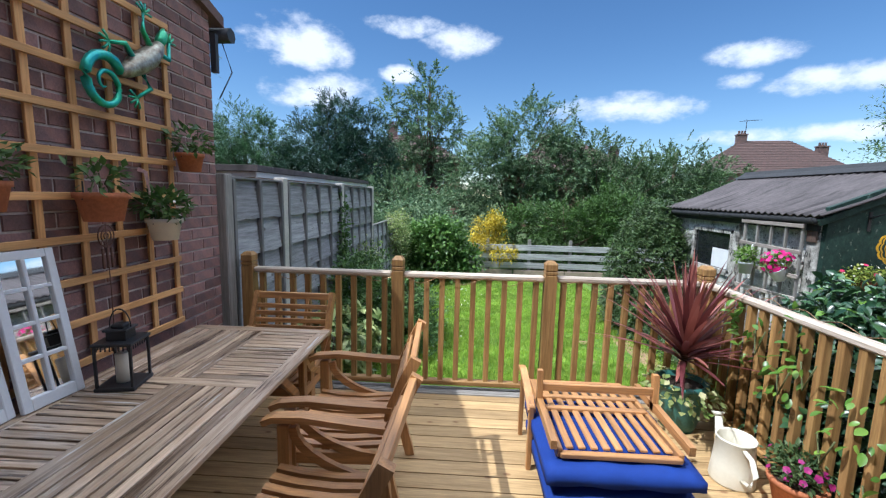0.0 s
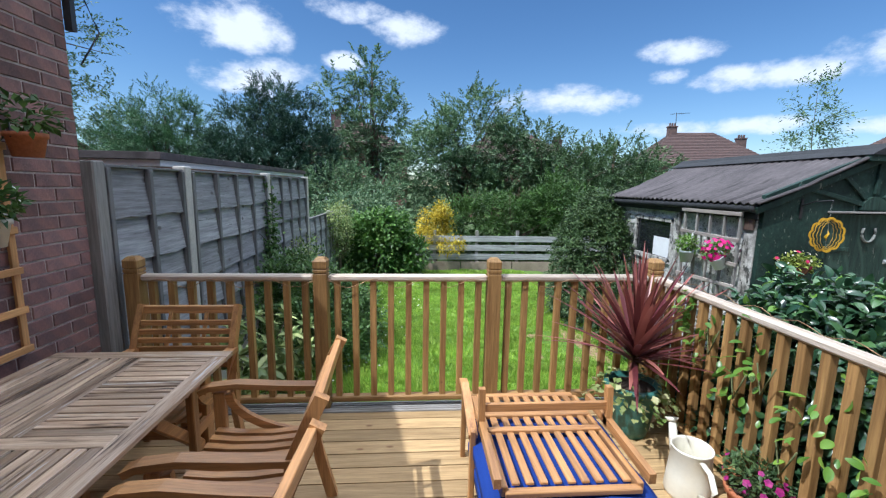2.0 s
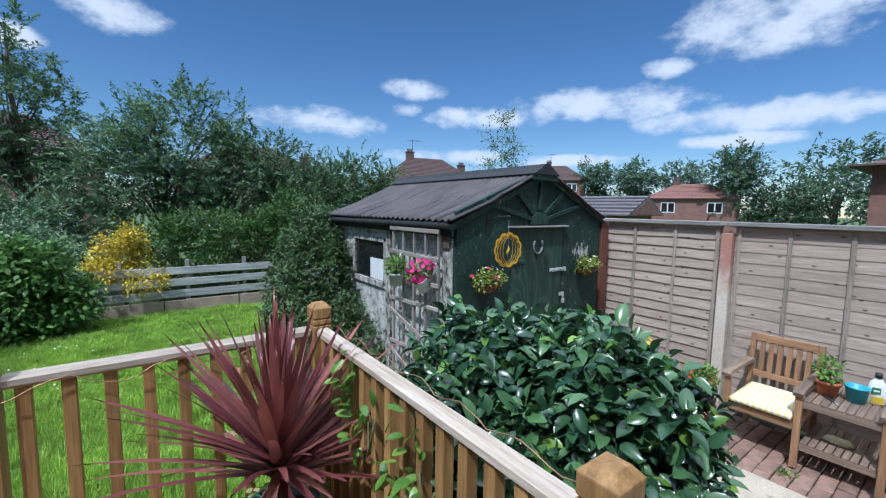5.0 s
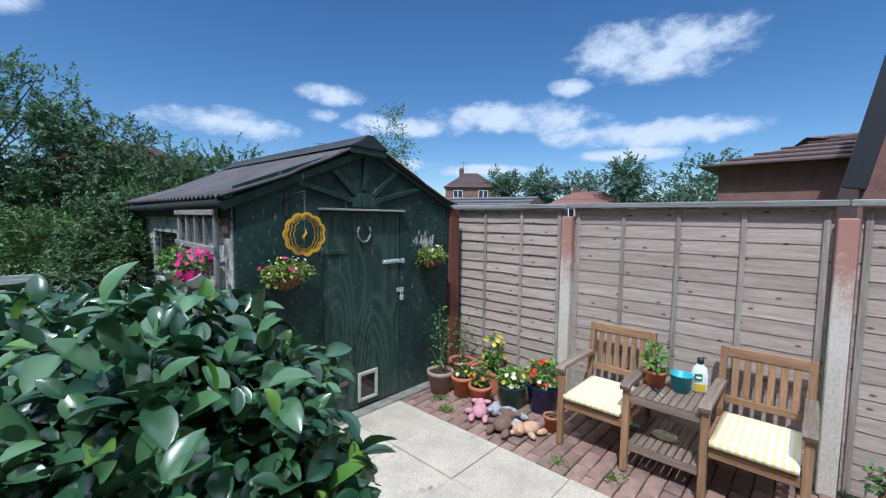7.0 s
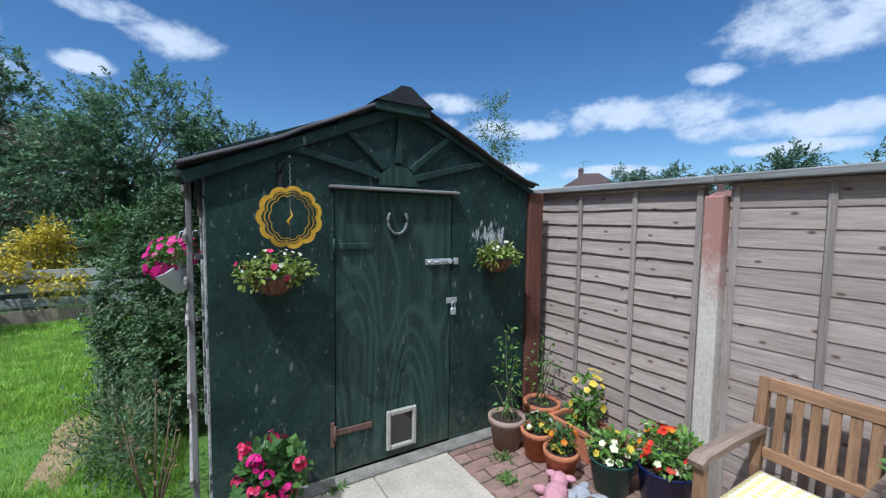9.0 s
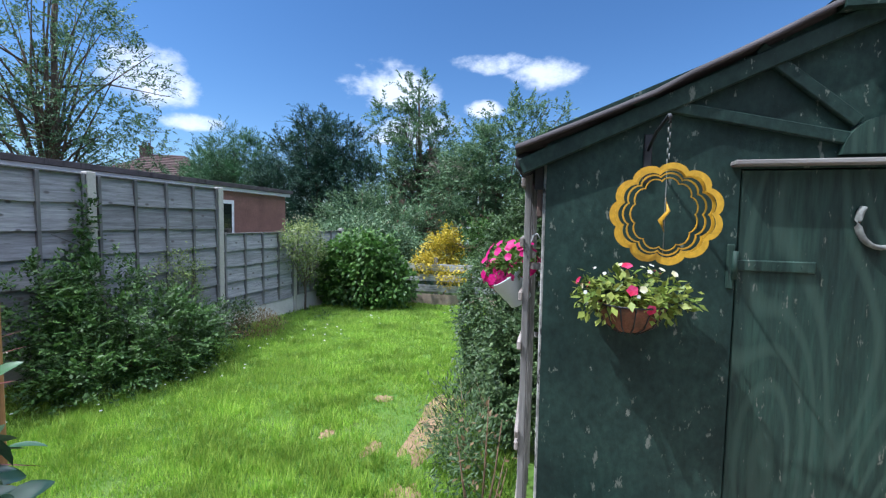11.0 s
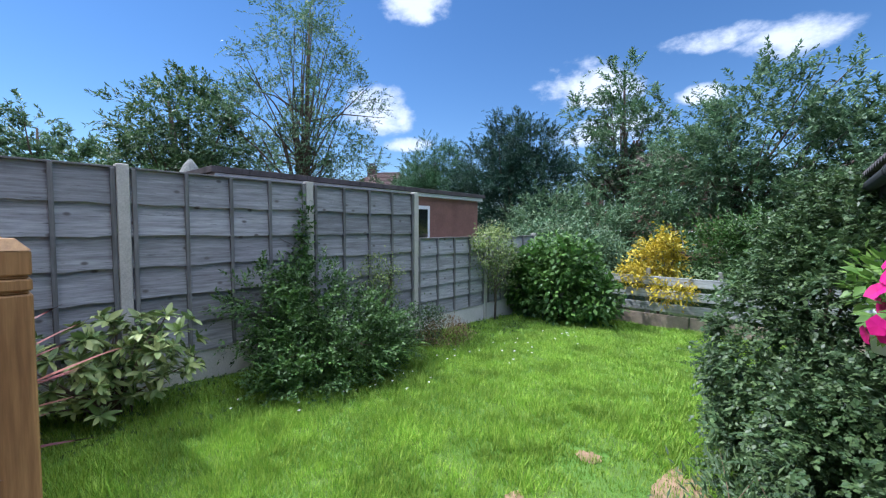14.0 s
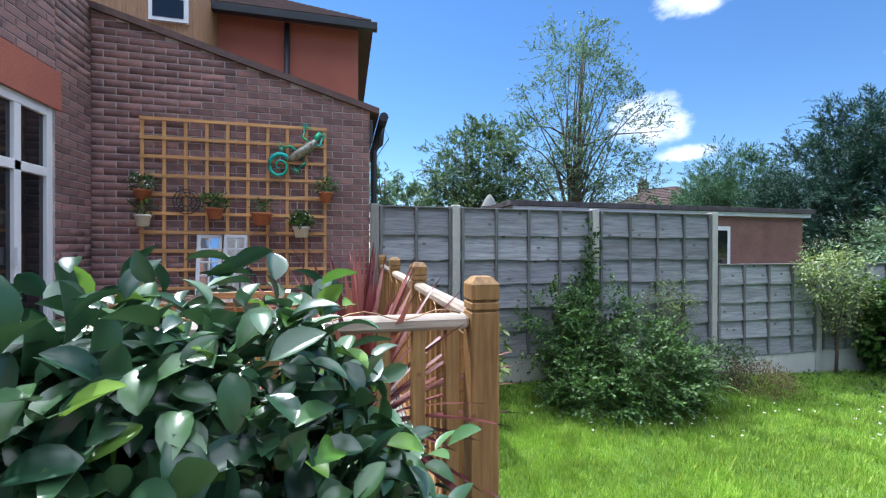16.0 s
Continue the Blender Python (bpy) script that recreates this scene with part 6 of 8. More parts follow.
def lantern():
    r = thing("lantern", "black metal candle lantern standing on the table", "lantern", (-0.33, 2.11, 0.645), 12)
    a = 0.082
    boxpart("base", (-a - 0.012, a + 0.012, -a - 0.012, a + 0.012, 0, 0.016), M["black_metal"], r)
    for x in (-a, a):
        for y in (-a, a):
            boxpart("upright", (x - 0.006, x + 0.006, y - 0.006, y + 0.006, 0.016, 0.185), M["black_metal"], r, bevel=0.001)
    boxpart("top_plate", (-a - 0.012, a + 0.012, -a - 0.012, a + 0.012, 0.185, 0.198), M["black_metal"], r)
    bm = bmesh.new()
    for k in range(8):
        for s in (-1, 1):
            t = -a + (k + 0.5) * 2 * a / 8
            box(bm, t - 0.003, t + 0.003, s * a - 0.002, s * a + 0.002, 0.165, 0.185)
            box(bm, s * a - 0.002, s * a + 0.002, t - 0.003, t + 0.003, 0.165, 0.185)
    part("fretwork", bm, M["black_metal"], r)
    bm = bmesh.new()
    box(bm, -0.046, 0.046, -0.046, 0.046, 0.198, 0.236, 0.002)
    box(bm, -0.056, 0.056, -0.056, 0.056, 0.236, 0.246, 0.003)
    box(bm, -0.030, 0.030, -0.030, 0.030, 0.246, 0.262, 0.004)
    part("roof", bm, M["black_metal"], r)
    bm = bmesh.new()
    tube(bm, [(0.05 * math.cos(t), 0, 0.246 + 0.075 * math.sin(t)) for t in [math.pi * k / 12 for k in range(13)]], 0.003, 6)
    part("handle", bm, M["black_metal"], r)
    bm = bmesh.new()
    lathe(bm, [(0, 0.016), (0.034, 0.016), (0.034, 0.135), (0.027, 0.139), (0, 0.137)], 20)
    part("candle", bm, M["cream"], r, "white candle", smooth=True)


lantern()
bpy.data.objects["lantern"].scale = (0.86, 0.86, 1.10)


def window_mirror():
    r = thing("window_mirror", "white two-leaf window-frame mirror leaning on the wall", "mirror", (-0.525, 1.572, 0.647))
    for k, (y0, rz) in enumerate(((0.0, 6), (0.245, -5))):
        m = pose(0.03, y0, 0, 0, -9, rz)
        bm = bmesh.new()
        w, h = 0.238, 0.635
        for a, b, c, d in ((0, 0.034, 0, h), (w - 0.034, w, 0, h), (0.034, w - 0.034, 0, 0.05), (0.034, w - 0.034, h - 0.036, h), (w / 2 - 0.008, w / 2 + 0.008, 0.05, h - 0.036)):
            box(bm, -0.010, 0.012, a, b, c, d, 0.003)
        for z in (0.20, 0.34, 0.48):
            box(bm, -0.010, 0.010, 0.034, w - 0.034, z - 0.008, z + 0.008, 0.002)
        bmesh.ops.transform(bm, matrix=m, verts=bm.verts)
        lf = part("leaf_frame", bm, M["white_paint"], r)
        bm = bmesh.new()
        box(bm, -0.006, -0.002, 0.03, w - 0.03, 0.04, h - 0.03)
        bmesh.ops.transform(bm, matrix=m, verts=bm.verts)
        part("mirror_glass", bm, MIRROR, lf, "mirror panes")


window_mirror()

# ---- on the brick wall ----


def trellis():
    r = thing("trellis", "orange-brown square timber trellis fixed to the brick wall", "trellis", (-0.612, 1.03, 0.69))
    nx, nz, W, Hh = 10, 10, 1.85, 1.80
    for k in range(nx):
        y = 0.018 + k * (W - 0.036) / (nx - 1)
        boxpart("upright_slat", (0.0, 0.016, y - 0.017, y + 0.017, 0, Hh), M["larch_z"], r, bevel=0.002)
    for k in range(nz):
        z = 0.018 + k * (Hh - 0.036) / (nz - 1)
        boxpart("cross_slat", (0.016, 0.032, 0, W, z - 0.017, z + 0.017), M["larch_y"], r, bevel=0.002)


trellis()


def lizard():
    body = mat("lizard_body", (0.42, 0.44, 0.36), 0.35, 0.33, 26, (0.16, 0.11, 0.08), bump=0.9, bscale=38, metal=0.5, fine=0.8)
    teal = mat("lizard_teal", (0.03, 0.36, 0.40), 0.3, 0.33, 7, (0.05, 0.48, 0.18), bump=0.3, metal=0.4)
    green = mat("lizard_green", (0.10, 0.58, 0.24), 0.3, 0.33, 9, (0.02, 0.25, 0.25), bump=0.3, metal=0.4)
    bm = bmesh.new()
    X = -0.55

    def P(y, z, dx=0.0):
        return (X + dx, y, z)

    tube(bm, [P(2.47, 2.10), P(2.52, 2.13), P(2.60, 2.185), P(2.68, 2.245), P(2.735, 2.30), P(2.76, 2.335)], [0.020, 0.038, 0.056, 0.054, 0.040, 0.026], 12, 0, flat=1.0)
    tube(bm, [P(2.755, 2.33), P(2.775, 2.365), P(2.79, 2.40), P(2.80, 2.435)], [0.022, 0.030, 0.026, 0.008], 10, 2)
    pts, rad = [P(2.48, 2.105)], [0.022]
    n = 34
    for i in range(n):
        t = i / (n - 1)
        a = math.radians(62 + 560 * t)
        R = 0.125 * (1 - t) ** 0.8 + 0.012
        pts.append(P(2.385 + R * math.cos(a) * 0.92, 2.03 + R * math.sin(a)))
        rad.append(0.021 * (1 - t) ** 0.9 + 0.004)
    tube(bm, pts, rad, 9, 1)
    limbs = [((2.73, 2.29), (2.81, 2.27), (2.835, 2.37)), ((2.70, 2.29), (2.625, 2.36), (2.655, 2.46)), ((2.57, 2.20), (2.50, 2.255), (2.42, 2.235)), ((2.62, 2.15), (2.655, 2.07), (2.57, 2.005))]
    for s, k, e in limbs:
        tube(bm, [P(*s), P(k[0], k[1], 0.015), P(*e)], [0.017, 0.013, 0.009], 8, 1)
        d = Vector((0, e[0] - k[0], e[1] - k[1])).normalized()
        for j in range(5):
            q = Matrix.Rotation(math.radians(-70 + 35 * j), 3, "X") @ d
            tip = Vector(P(*e)) + q * 0.055
            tube(bm, [P(*e), tuple((Vector(P(*e)) + tip) / 2 + Vector((0.006, 0, 0))), tuple(tip)], [0.006, 0.005, 0.007], 6, 2)
    tagged(part("lizard_sculpture", bm, [body, teal, green], smooth=True), "painted metal lizard with a curled tail on the trellis", "sculpture")


lizard()


def wall_pot(y, z, pot, seed, label, leaf, r=0.085, h=0.12, n=160, flowers=()):
    t = potted("wall_pot", label, (-0.565 + r, y, z), r, h, pot, leaf, n, 0.05, 0.16, 0.13, flowers, seed)
    bm = bmesh.new()
    tube(bm, [(-r * 0.9, 0, h + 0.05), (-r * 0.9, 0, h * 0.8), (0, -r * 1.0, h * 0.78)], 0.004, 5)
    part("hook", bm, M["black_metal"], t)
    return t


wall_pot(2.22, 1.38, M["terracotta"], 31, "terracotta wall pot with a few green leaves on the trellis", LEAF["mid"], 0.10, 0.13, 70)
wall_pot(2.88, 1.64, M["terracotta"], 32, "small terracotta wall pot with green foliage", LEAF["mid"], 0.075, 0.11, 120)
wall_pot(2.62, 1.25, M["cream"], 33, "pale wall planter full of trailing green leaves and white buds", LEAF["mid"], 0.085, 0.12, 330, ((LEAF["white"], 16, 0.02),))
wall_pot(1.76, 1.44, M["terracotta"], 34, "terracotta wall pot with trailing leaves", LEAF["mid"], 0.08, 0.11, 200)
wall_pot(1.10, 1.35, M["cream"], 35, "cream wall pot on the trellis", LEAF["mid"], 0.07, 0.12, 60)
wall_pot(1.10, 1.62, M["terracotta"], 36, "dark wall pot with small white flowers", LEAF["ivy"], 0.075, 0.10, 160, ((LEAF["white"], 25, 0.02),))


def ribbon_and_chime():
    bm = bmesh.new()
    curve_bar(bm, [(-0.545, 2.58, 1.40), (-0.52, 2.575, 1.52), (-0.53, 2.57, 1.62), (-0.57, 2.565, 1.635)], 0.004, 0.022)
    M["ribbon"] = mat("pale_pink_ribbon", (0.68, 0.46, 0.46), 0.7, 0.1, 8, bump=0.1)
    tagged(part("planter_strap", bm, M["ribbon"]), "pale pink strap holding the planter to the trellis", "strap")
    r = thing("wind_chime", "rusty hanging chime with a spiral ornament on the trellis", "wind chime", (-0.545, 2.31, 0.72))
    bm = bmesh.new()
    tube(bm, [(0, 0, 0.05), (0.005, 0, 0.30), (0, 0, 0.64)], 0.0025, 5)
    part("cord", bm, M["rust"], r)
    bm = bmesh.new()
    for R in (0.012, 0.028, 0.045):
        tube(bm, [(0, R * math.cos(a), 0.58 + R * 1.2 * math.sin(a)) for a in [2 * math.pi * k / 16 for k in range(17)]], 0.003, 5)
    part("ring_ornament", bm, M["rust"], r)
    for k in range(3):
        bm = bmesh.new()
        tube(bm, [(0, -0.025 + 0.025 * k, 0.42), (0, -0.025 + 0.025 * k, 0.52)], 0.006, 6)
        part("chime_tube", bm, M["rust"], r)
    bm = bmesh.new()
    lathe(bm, [(0, 0.02), (0.018, 0.0), (0.014, 0.03), (0, 0.05)], 12)
    part("bell", bm, M["rust"], r)
    r = thing("iron_ornament", "round black filigree ornament on the trellis", "ornament", (-0.57, 1.47, 1.62))
    for R in (0.05, 0.095, 0.13):
        bm = bmesh.new()
        tube(bm, [(0, R * math.cos(a), R * math.sin(a)) for a in [2 * math.pi * k / 24 for k in range(25)]], 0.005, 6)
        part("ring", bm, M["black_metal"], r)
    for k in range(12):
        a = 2 * math.pi * k / 12
        bm = bmesh.new()
        tube(bm, [(0, 0.05 * math.cos(a), 0.05 * math.sin(a)), (0.004, 0.095 * math.cos(a + 0.2), 0.095 * math.sin(a + 0.2)), (0, 0.13 * math.cos(a), 0.13 * math.sin(a))], 0.004, 5)
        part("scroll", bm, M["black_metal"], r)


ribbon_and_chime()

# ---- garden plants ----


def camellia():
    rng = np.random.default_rng(5)
    r = thing("camellia_bush", "large glossy dark green camellia bush beside the deck rail", "bush", (3.62, 2.5, PATIO))
    blobs = [(0.0, 0.05, 0.85, 0.50, 0.62, 0.62), (-0.1, 0.35, 1.05, 0.36, 0.36, 0.50), (0.04, -0.22, 0.95, 0.36, 0.32, 0.58), (0.1, 0.05, 1.2, 0.35, 0.42, 0.36), (0.05, 0.0, 0.45, 0.48, 0.6, 0.45), (-0.38, 0.15, 0.55, 0.22, 0.85, 0.50), (-0.44, 0.05, 0.42, 0.14, 0.95, 0.45), (-0.42, 0.1, 0.92, 0.15, 0.75, 0.38)]
    p, d = crown_points(blobs, 25000, rng, 0.66, 0.2)
    world_p = p + np.array([3.62, 2.5, PATIO])
    keep = (world_p[:, 0] > 3.02) & (world_p[:, 2] > PATIO + 0.08)
    # no leaves close to the camera's eye points, repeated here from PATH
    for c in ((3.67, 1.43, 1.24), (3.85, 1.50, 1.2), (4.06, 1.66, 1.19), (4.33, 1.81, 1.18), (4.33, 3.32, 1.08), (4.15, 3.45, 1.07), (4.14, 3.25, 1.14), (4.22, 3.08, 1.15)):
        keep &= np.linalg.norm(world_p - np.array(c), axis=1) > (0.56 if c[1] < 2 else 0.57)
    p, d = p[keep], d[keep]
    fresh = (rng.random(len(p)) < 0.06) & (p[:, 2] > 0.9)
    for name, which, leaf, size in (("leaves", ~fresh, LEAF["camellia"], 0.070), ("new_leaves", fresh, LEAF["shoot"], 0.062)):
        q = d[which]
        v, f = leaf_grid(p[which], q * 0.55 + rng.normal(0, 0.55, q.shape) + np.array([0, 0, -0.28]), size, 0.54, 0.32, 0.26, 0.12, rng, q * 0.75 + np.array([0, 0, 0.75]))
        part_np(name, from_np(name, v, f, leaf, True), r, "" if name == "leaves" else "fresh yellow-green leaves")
    # upright shoots that break the outline
    q, o = twigs([(-0.1, 0.15, 1.12, 0.36, 0.5, 0.30)], rng, 26, 2, 6, 0.13, 0.9, 0.9, 0.03)
    w = q + np.array([3.62, 2.5, PATIO])
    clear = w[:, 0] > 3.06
    # the same camera eye points, with a wider gap for the shoots
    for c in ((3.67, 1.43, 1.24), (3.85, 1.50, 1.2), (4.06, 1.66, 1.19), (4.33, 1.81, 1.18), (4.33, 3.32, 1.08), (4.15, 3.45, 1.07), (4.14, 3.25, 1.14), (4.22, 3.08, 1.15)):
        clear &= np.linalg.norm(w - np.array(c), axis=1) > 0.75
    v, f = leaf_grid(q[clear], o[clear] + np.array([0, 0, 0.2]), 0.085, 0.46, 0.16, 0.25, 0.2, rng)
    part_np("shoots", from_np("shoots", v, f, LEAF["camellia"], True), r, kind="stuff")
    bm = bmesh.new()
    for k in range(26):
        e = Vector(p[rng.integers(len(p))])
        b = Vector((rng.normal(0, 0.06), rng.normal(0, 0.06), 0))
        tube(bm, [b, b + (e - b) * 0.5 + Vector((0, 0, 0.12)), e], [0.016, 0.010, 0.004], 6, cap=False)
    part("stem", bm, M["bark"], r, smooth=True)
    bm = bmesh.new()
    for y0, z0 in ((2.45, 0.25), (2.75, 0.45), (2.2, 0.15), (2.95, 0.6), (2.6, 0.55)):
        path = [(3.10 - 3.62, y0 - 2.5, z0 + 0.40), (2.97 - 3.62, y0 - 0.05 - 2.5, z0 + 0.62), (2.93 - 3.62, y0 - 0.13 - 2.5, z0 + 0.50), (2.92 - 3.62, y0 - 0.2 - 2.5, z0 + 0.66)]
        tube(bm, path, 0.004, 5)
    part("side_shoot", bm, M["stem"], r)
    n = 110
    c = rng.integers(0, 7, n)
    cy = np.array([2.02, 2.18, 2.35, 2.55, 2.7, 2.9, 3.05])[c]
    cz = np.array([0.42, 0.62, 0.50, 0.72, 0.60, 0.66, 0.80])[c]
    p = np.stack([2.95 + rng.normal(0, 0.025, n), cy + rng.normal(0, 0.05, n), cz + rng.normal(0, 0.10, n)], 1) - np.array([3.62, 2.5, PATIO])
    # lighter green than the bush, so these leaves look lit
    v, f = leaf_grid(p, np.tile(np.array([-0.6, 0, -0.4]), (n, 1)), 0.062, 0.52, 0.14, 0.22, 0.55, rng)
    part_np("side_leaves", from_np("side_leaves", v, f, LEAF["shoot"], True), r, "green leaves reaching through the rail, coloured bright as if sunlit")


camellia()


def rhododendron():
    """Stems that end in whorls of narrow leaves."""
    rng = np.random.default_rng(41)
    r = thing("rhododendron", "pale-leaved rhododendron against the grey fence", "shrub", (-0.12, 4.15, -0.52))
    c, o = crown_points([(0, 0, 0.45, 0.45, 0.6, 0.42), (0.15, 0.35, 0.55, 0.35, 0.35, 0.3), (0.1, -0.3, 0.5, 0.35, 0.35, 0.35)], 150, rng, 0.7, 0.2)
    o[:, 2] = np.abs(o[:, 2]) * 0.8 + 0.5
    o /= np.linalg.norm(o, axis=1, keepdims=True)
    a1 = np.cross(o, rng.normal(0, 1, o.shape))
    a1 /= np.linalg.norm(a1, axis=1, keepdims=True)
    a2 = np.cross(o, a1)
    P, D = [], []
    for k in range(13):
        t = 2 * math.pi * k / 9 + (0.35 if k > 8 else 0)
        lift = 0.25 if k < 9 else 0.9
        P.append(c), D.append(a1 * math.cos(t) + a2 * math.sin(t) + o * lift)
    p, d = np.concatenate(P), np.concatenate(D)
    v, f = leaf_grid(p, d, 0.115, 0.34, 0.10, 0.22, 0.14, rng)
    part_np("leaves", from_np("leaves", v, f, LEAF["rhodo"], True), r)
    for k in range(26):
        e = Vector(c[k * 5])
        bm = bmesh.new()
        tube(bm, [(rng.normal(0, 0.05), rng.normal(0, 0.08), 0), e * 0.55 + Vector((0, 0, 0.05)), e], [0.012, 0.008, 0.004], 6)
        part("branch", bm, M["bark"], r, smooth=True)


rhododendron()
plant("leafy_bush", "dense green bush with ferns at the foot of the fence", "bush", (0.15, 6.15, -0.58), [(0, 0, 0.35, 0.55, 0.9, 0.45), (-0.35, -0.6, 0.75, 0.32, 0.4, 0.45), (-0.25, -0.1, 0.85, 0.3, 0.35, 0.35), (-0.1, 0.35, 0.5, 0.4, 0.36, 0.36), (0.3, 0.1, 0.25, 0.42, 0.6, 0.3), (0.1, 0.6, 0.3, 0.35, 0.3, 0.28), (0.3, -0.5, 0.2, 0.3, 0.4, 0.25)], 4000, 0.050, LEAF["mid"], 42, 0.5, 0.2, 0.1, 0.8, trunk=(0.4, 0.03), limbs=10, twig=(520, 5, 11, 0.20, 0.35, 0.66, 0.05))
plant("creeper", "green creeper climbing a fence post", "climber", (-0.56, 6.22, -0.55), [(0.03, 0, 1.55, 0.06, 0.13, 0.5), (0.03, -0.08, 1.0, 0.08, 0.16, 0.5), (0.05, -0.1, 0.5, 0.12, 0.3, 0.4)], 1500, 0.06, LEAF["mid"], 43, 0.7, 0.2, 0.2, 0.6, 220, 0.035, (1.6, 0.012), 6)
plant("fence_shrub", "thin brownish-green shrub against the fence", "shrub", (-0.45, 7.35, -0.65), [(0, 0, 1.05, 0.2, 0.5, 0.3), (0, 0.1, 0.75, 0.15, 0.3, 0.3)], 1300, 0.05, LEAF["rhodo"], 44, 0.45, 0.2, 0.1, 0.8, 150, 0.05, (0.9, 0.018), 14)
plant("low_bush", "low dark green bush by the fence", "bush", (-0.2, 7.95, -0.68), [(0, 0, 0.28, 0.35, 0.4, 0.32)], 1800, 0.05, LEAF["ivy"], 45, 0.5, 0.2, 0.1, 0.8, 200, 0.05)
plant("heather_clump", "low clump of dry brown and green heather", "shrub", (0.15, 8.1, -0.68), [(0, 0, 0.15, 0.38, 0.45, 0.24)], 2600, 0.05, LEAF["dry"], 46, 0.2, 0.1, -0.5, 0.7, 300, 0.05)
plant("flowering_climber", "pale yellow-green climber over the low fence", "climber", (-0.42, 10.35, -0.78), [(0, 0, 1.45, 0.28, 0.75, 0.45), (0.05, 0.2, 0.95, 0.2, 0.6, 0.5), (0, -0.3, 1.65, 0.22, 0.5, 0.2)], 3600, 0.055, LEAF["rhodo"], 47, 0.5, 0.2, 0.3, 0.8, 420, 0.06, (1.2, 0.025), 16)
plant("hydrangea_bush", "bright green leafy bush in the garden's corner", "bush", (0.42, 11.45, -0.82), [(0, 0, 0.65, 0.95, 0.7, 0.7), (0.35, -0.1, 1.15, 0.5, 0.5, 0.5), (-0.45, 0.1, 1.05, 0.5, 0.5, 0.55), (0.0, -0.2, 1.45, 0.35, 0.35, 0.3), (0.8, 0, 0.55, 0.4, 0.5, 0.5), (-0.9, 0, 0.7, 0.4, 0.5, 0.6)], 9500, 0.12, LEAF["hydrangea"], 48, 0.6, 0.2, 0.3, 0.6, 900, 0.08, (0.8, 0.05), 10)
plant("back_shrub", "mixed dark shrub behind the corner bush", "shrub", (-0.5, 12.9, -0.85), [(0, 0, 1.3, 1.3, 0.8, 0.9), (0.9, 0.3, 1.0, 0.9, 0.7, 0.9)], 16000, 0.09, LEAF["tree"], 49, 0.5, 0.2, 0.2, 0.8, 1500, 0.12, (1.2, 0.05), 14)
plant("golden_shrub", "bright yellow golden shrub leaning over the back fence", "shrub", (1.95, 12.85, -0.85), [(0, 0, 1.25, 0.5, 0.4, 0.55), (0.15, 0.0, 1.55, 0.28, 0.25, 0.38), (-0.3, -0.3, 0.95, 0.4, 0.4, 0.25), (0.4, -0.5, 0.75, 0.45, 0.3, 0.2)], 5200, 0.08, LEAF["yellow"], 50, 0.5, 0.2, 0.1, 0.8, 300, 0.07, (1.2, 0.03), 12)
# ivy over the garden side of the shed
plant("ivy_mound", "thick mound of small-leaved ivy against the shed", "ivy", (4.25, 7.4, -0.65), [(0, 0, 0.75, 0.56, 0.75, 1.0), (0.16, 0.1, 1.36, 0.42, 0.62, 0.72), (0.32, 0.2, 1.80, 0.34, 0.46, 0.38), (0.10, -0.95, 0.40, 0.26, 0.75, 0.62), (0.0, -0.25, 0.3, 0.5, 0.9, 0.45), (0.18, -0.5, 1.0, 0.22, 0.4, 0.7)], 4000, 0.038, LEAF["ivy"], 51, 0.62, 0.2, 0.25, 0.6, trunk=(1.2, 0.04), limbs=8, twig=(2300, 4, 11, 0.12, 0.05, 0.88, 0.03))
plant("wild_shrub", "wiry grey-green shrub at the foot of the shed", "shrub", (4.02, 5.65, -0.57), [(0, 0, 0.25, 0.24, 0.45, 0.30), (0.12, -0.55, 0.3, 0.14, 0.3, 0.3)], 2600, 0.05, LEAF["ivy"], 52, 0.25, 0.2, -0.4, 0.6, 260, 0.06, (0.3, 0.012), 24, M["twig"])


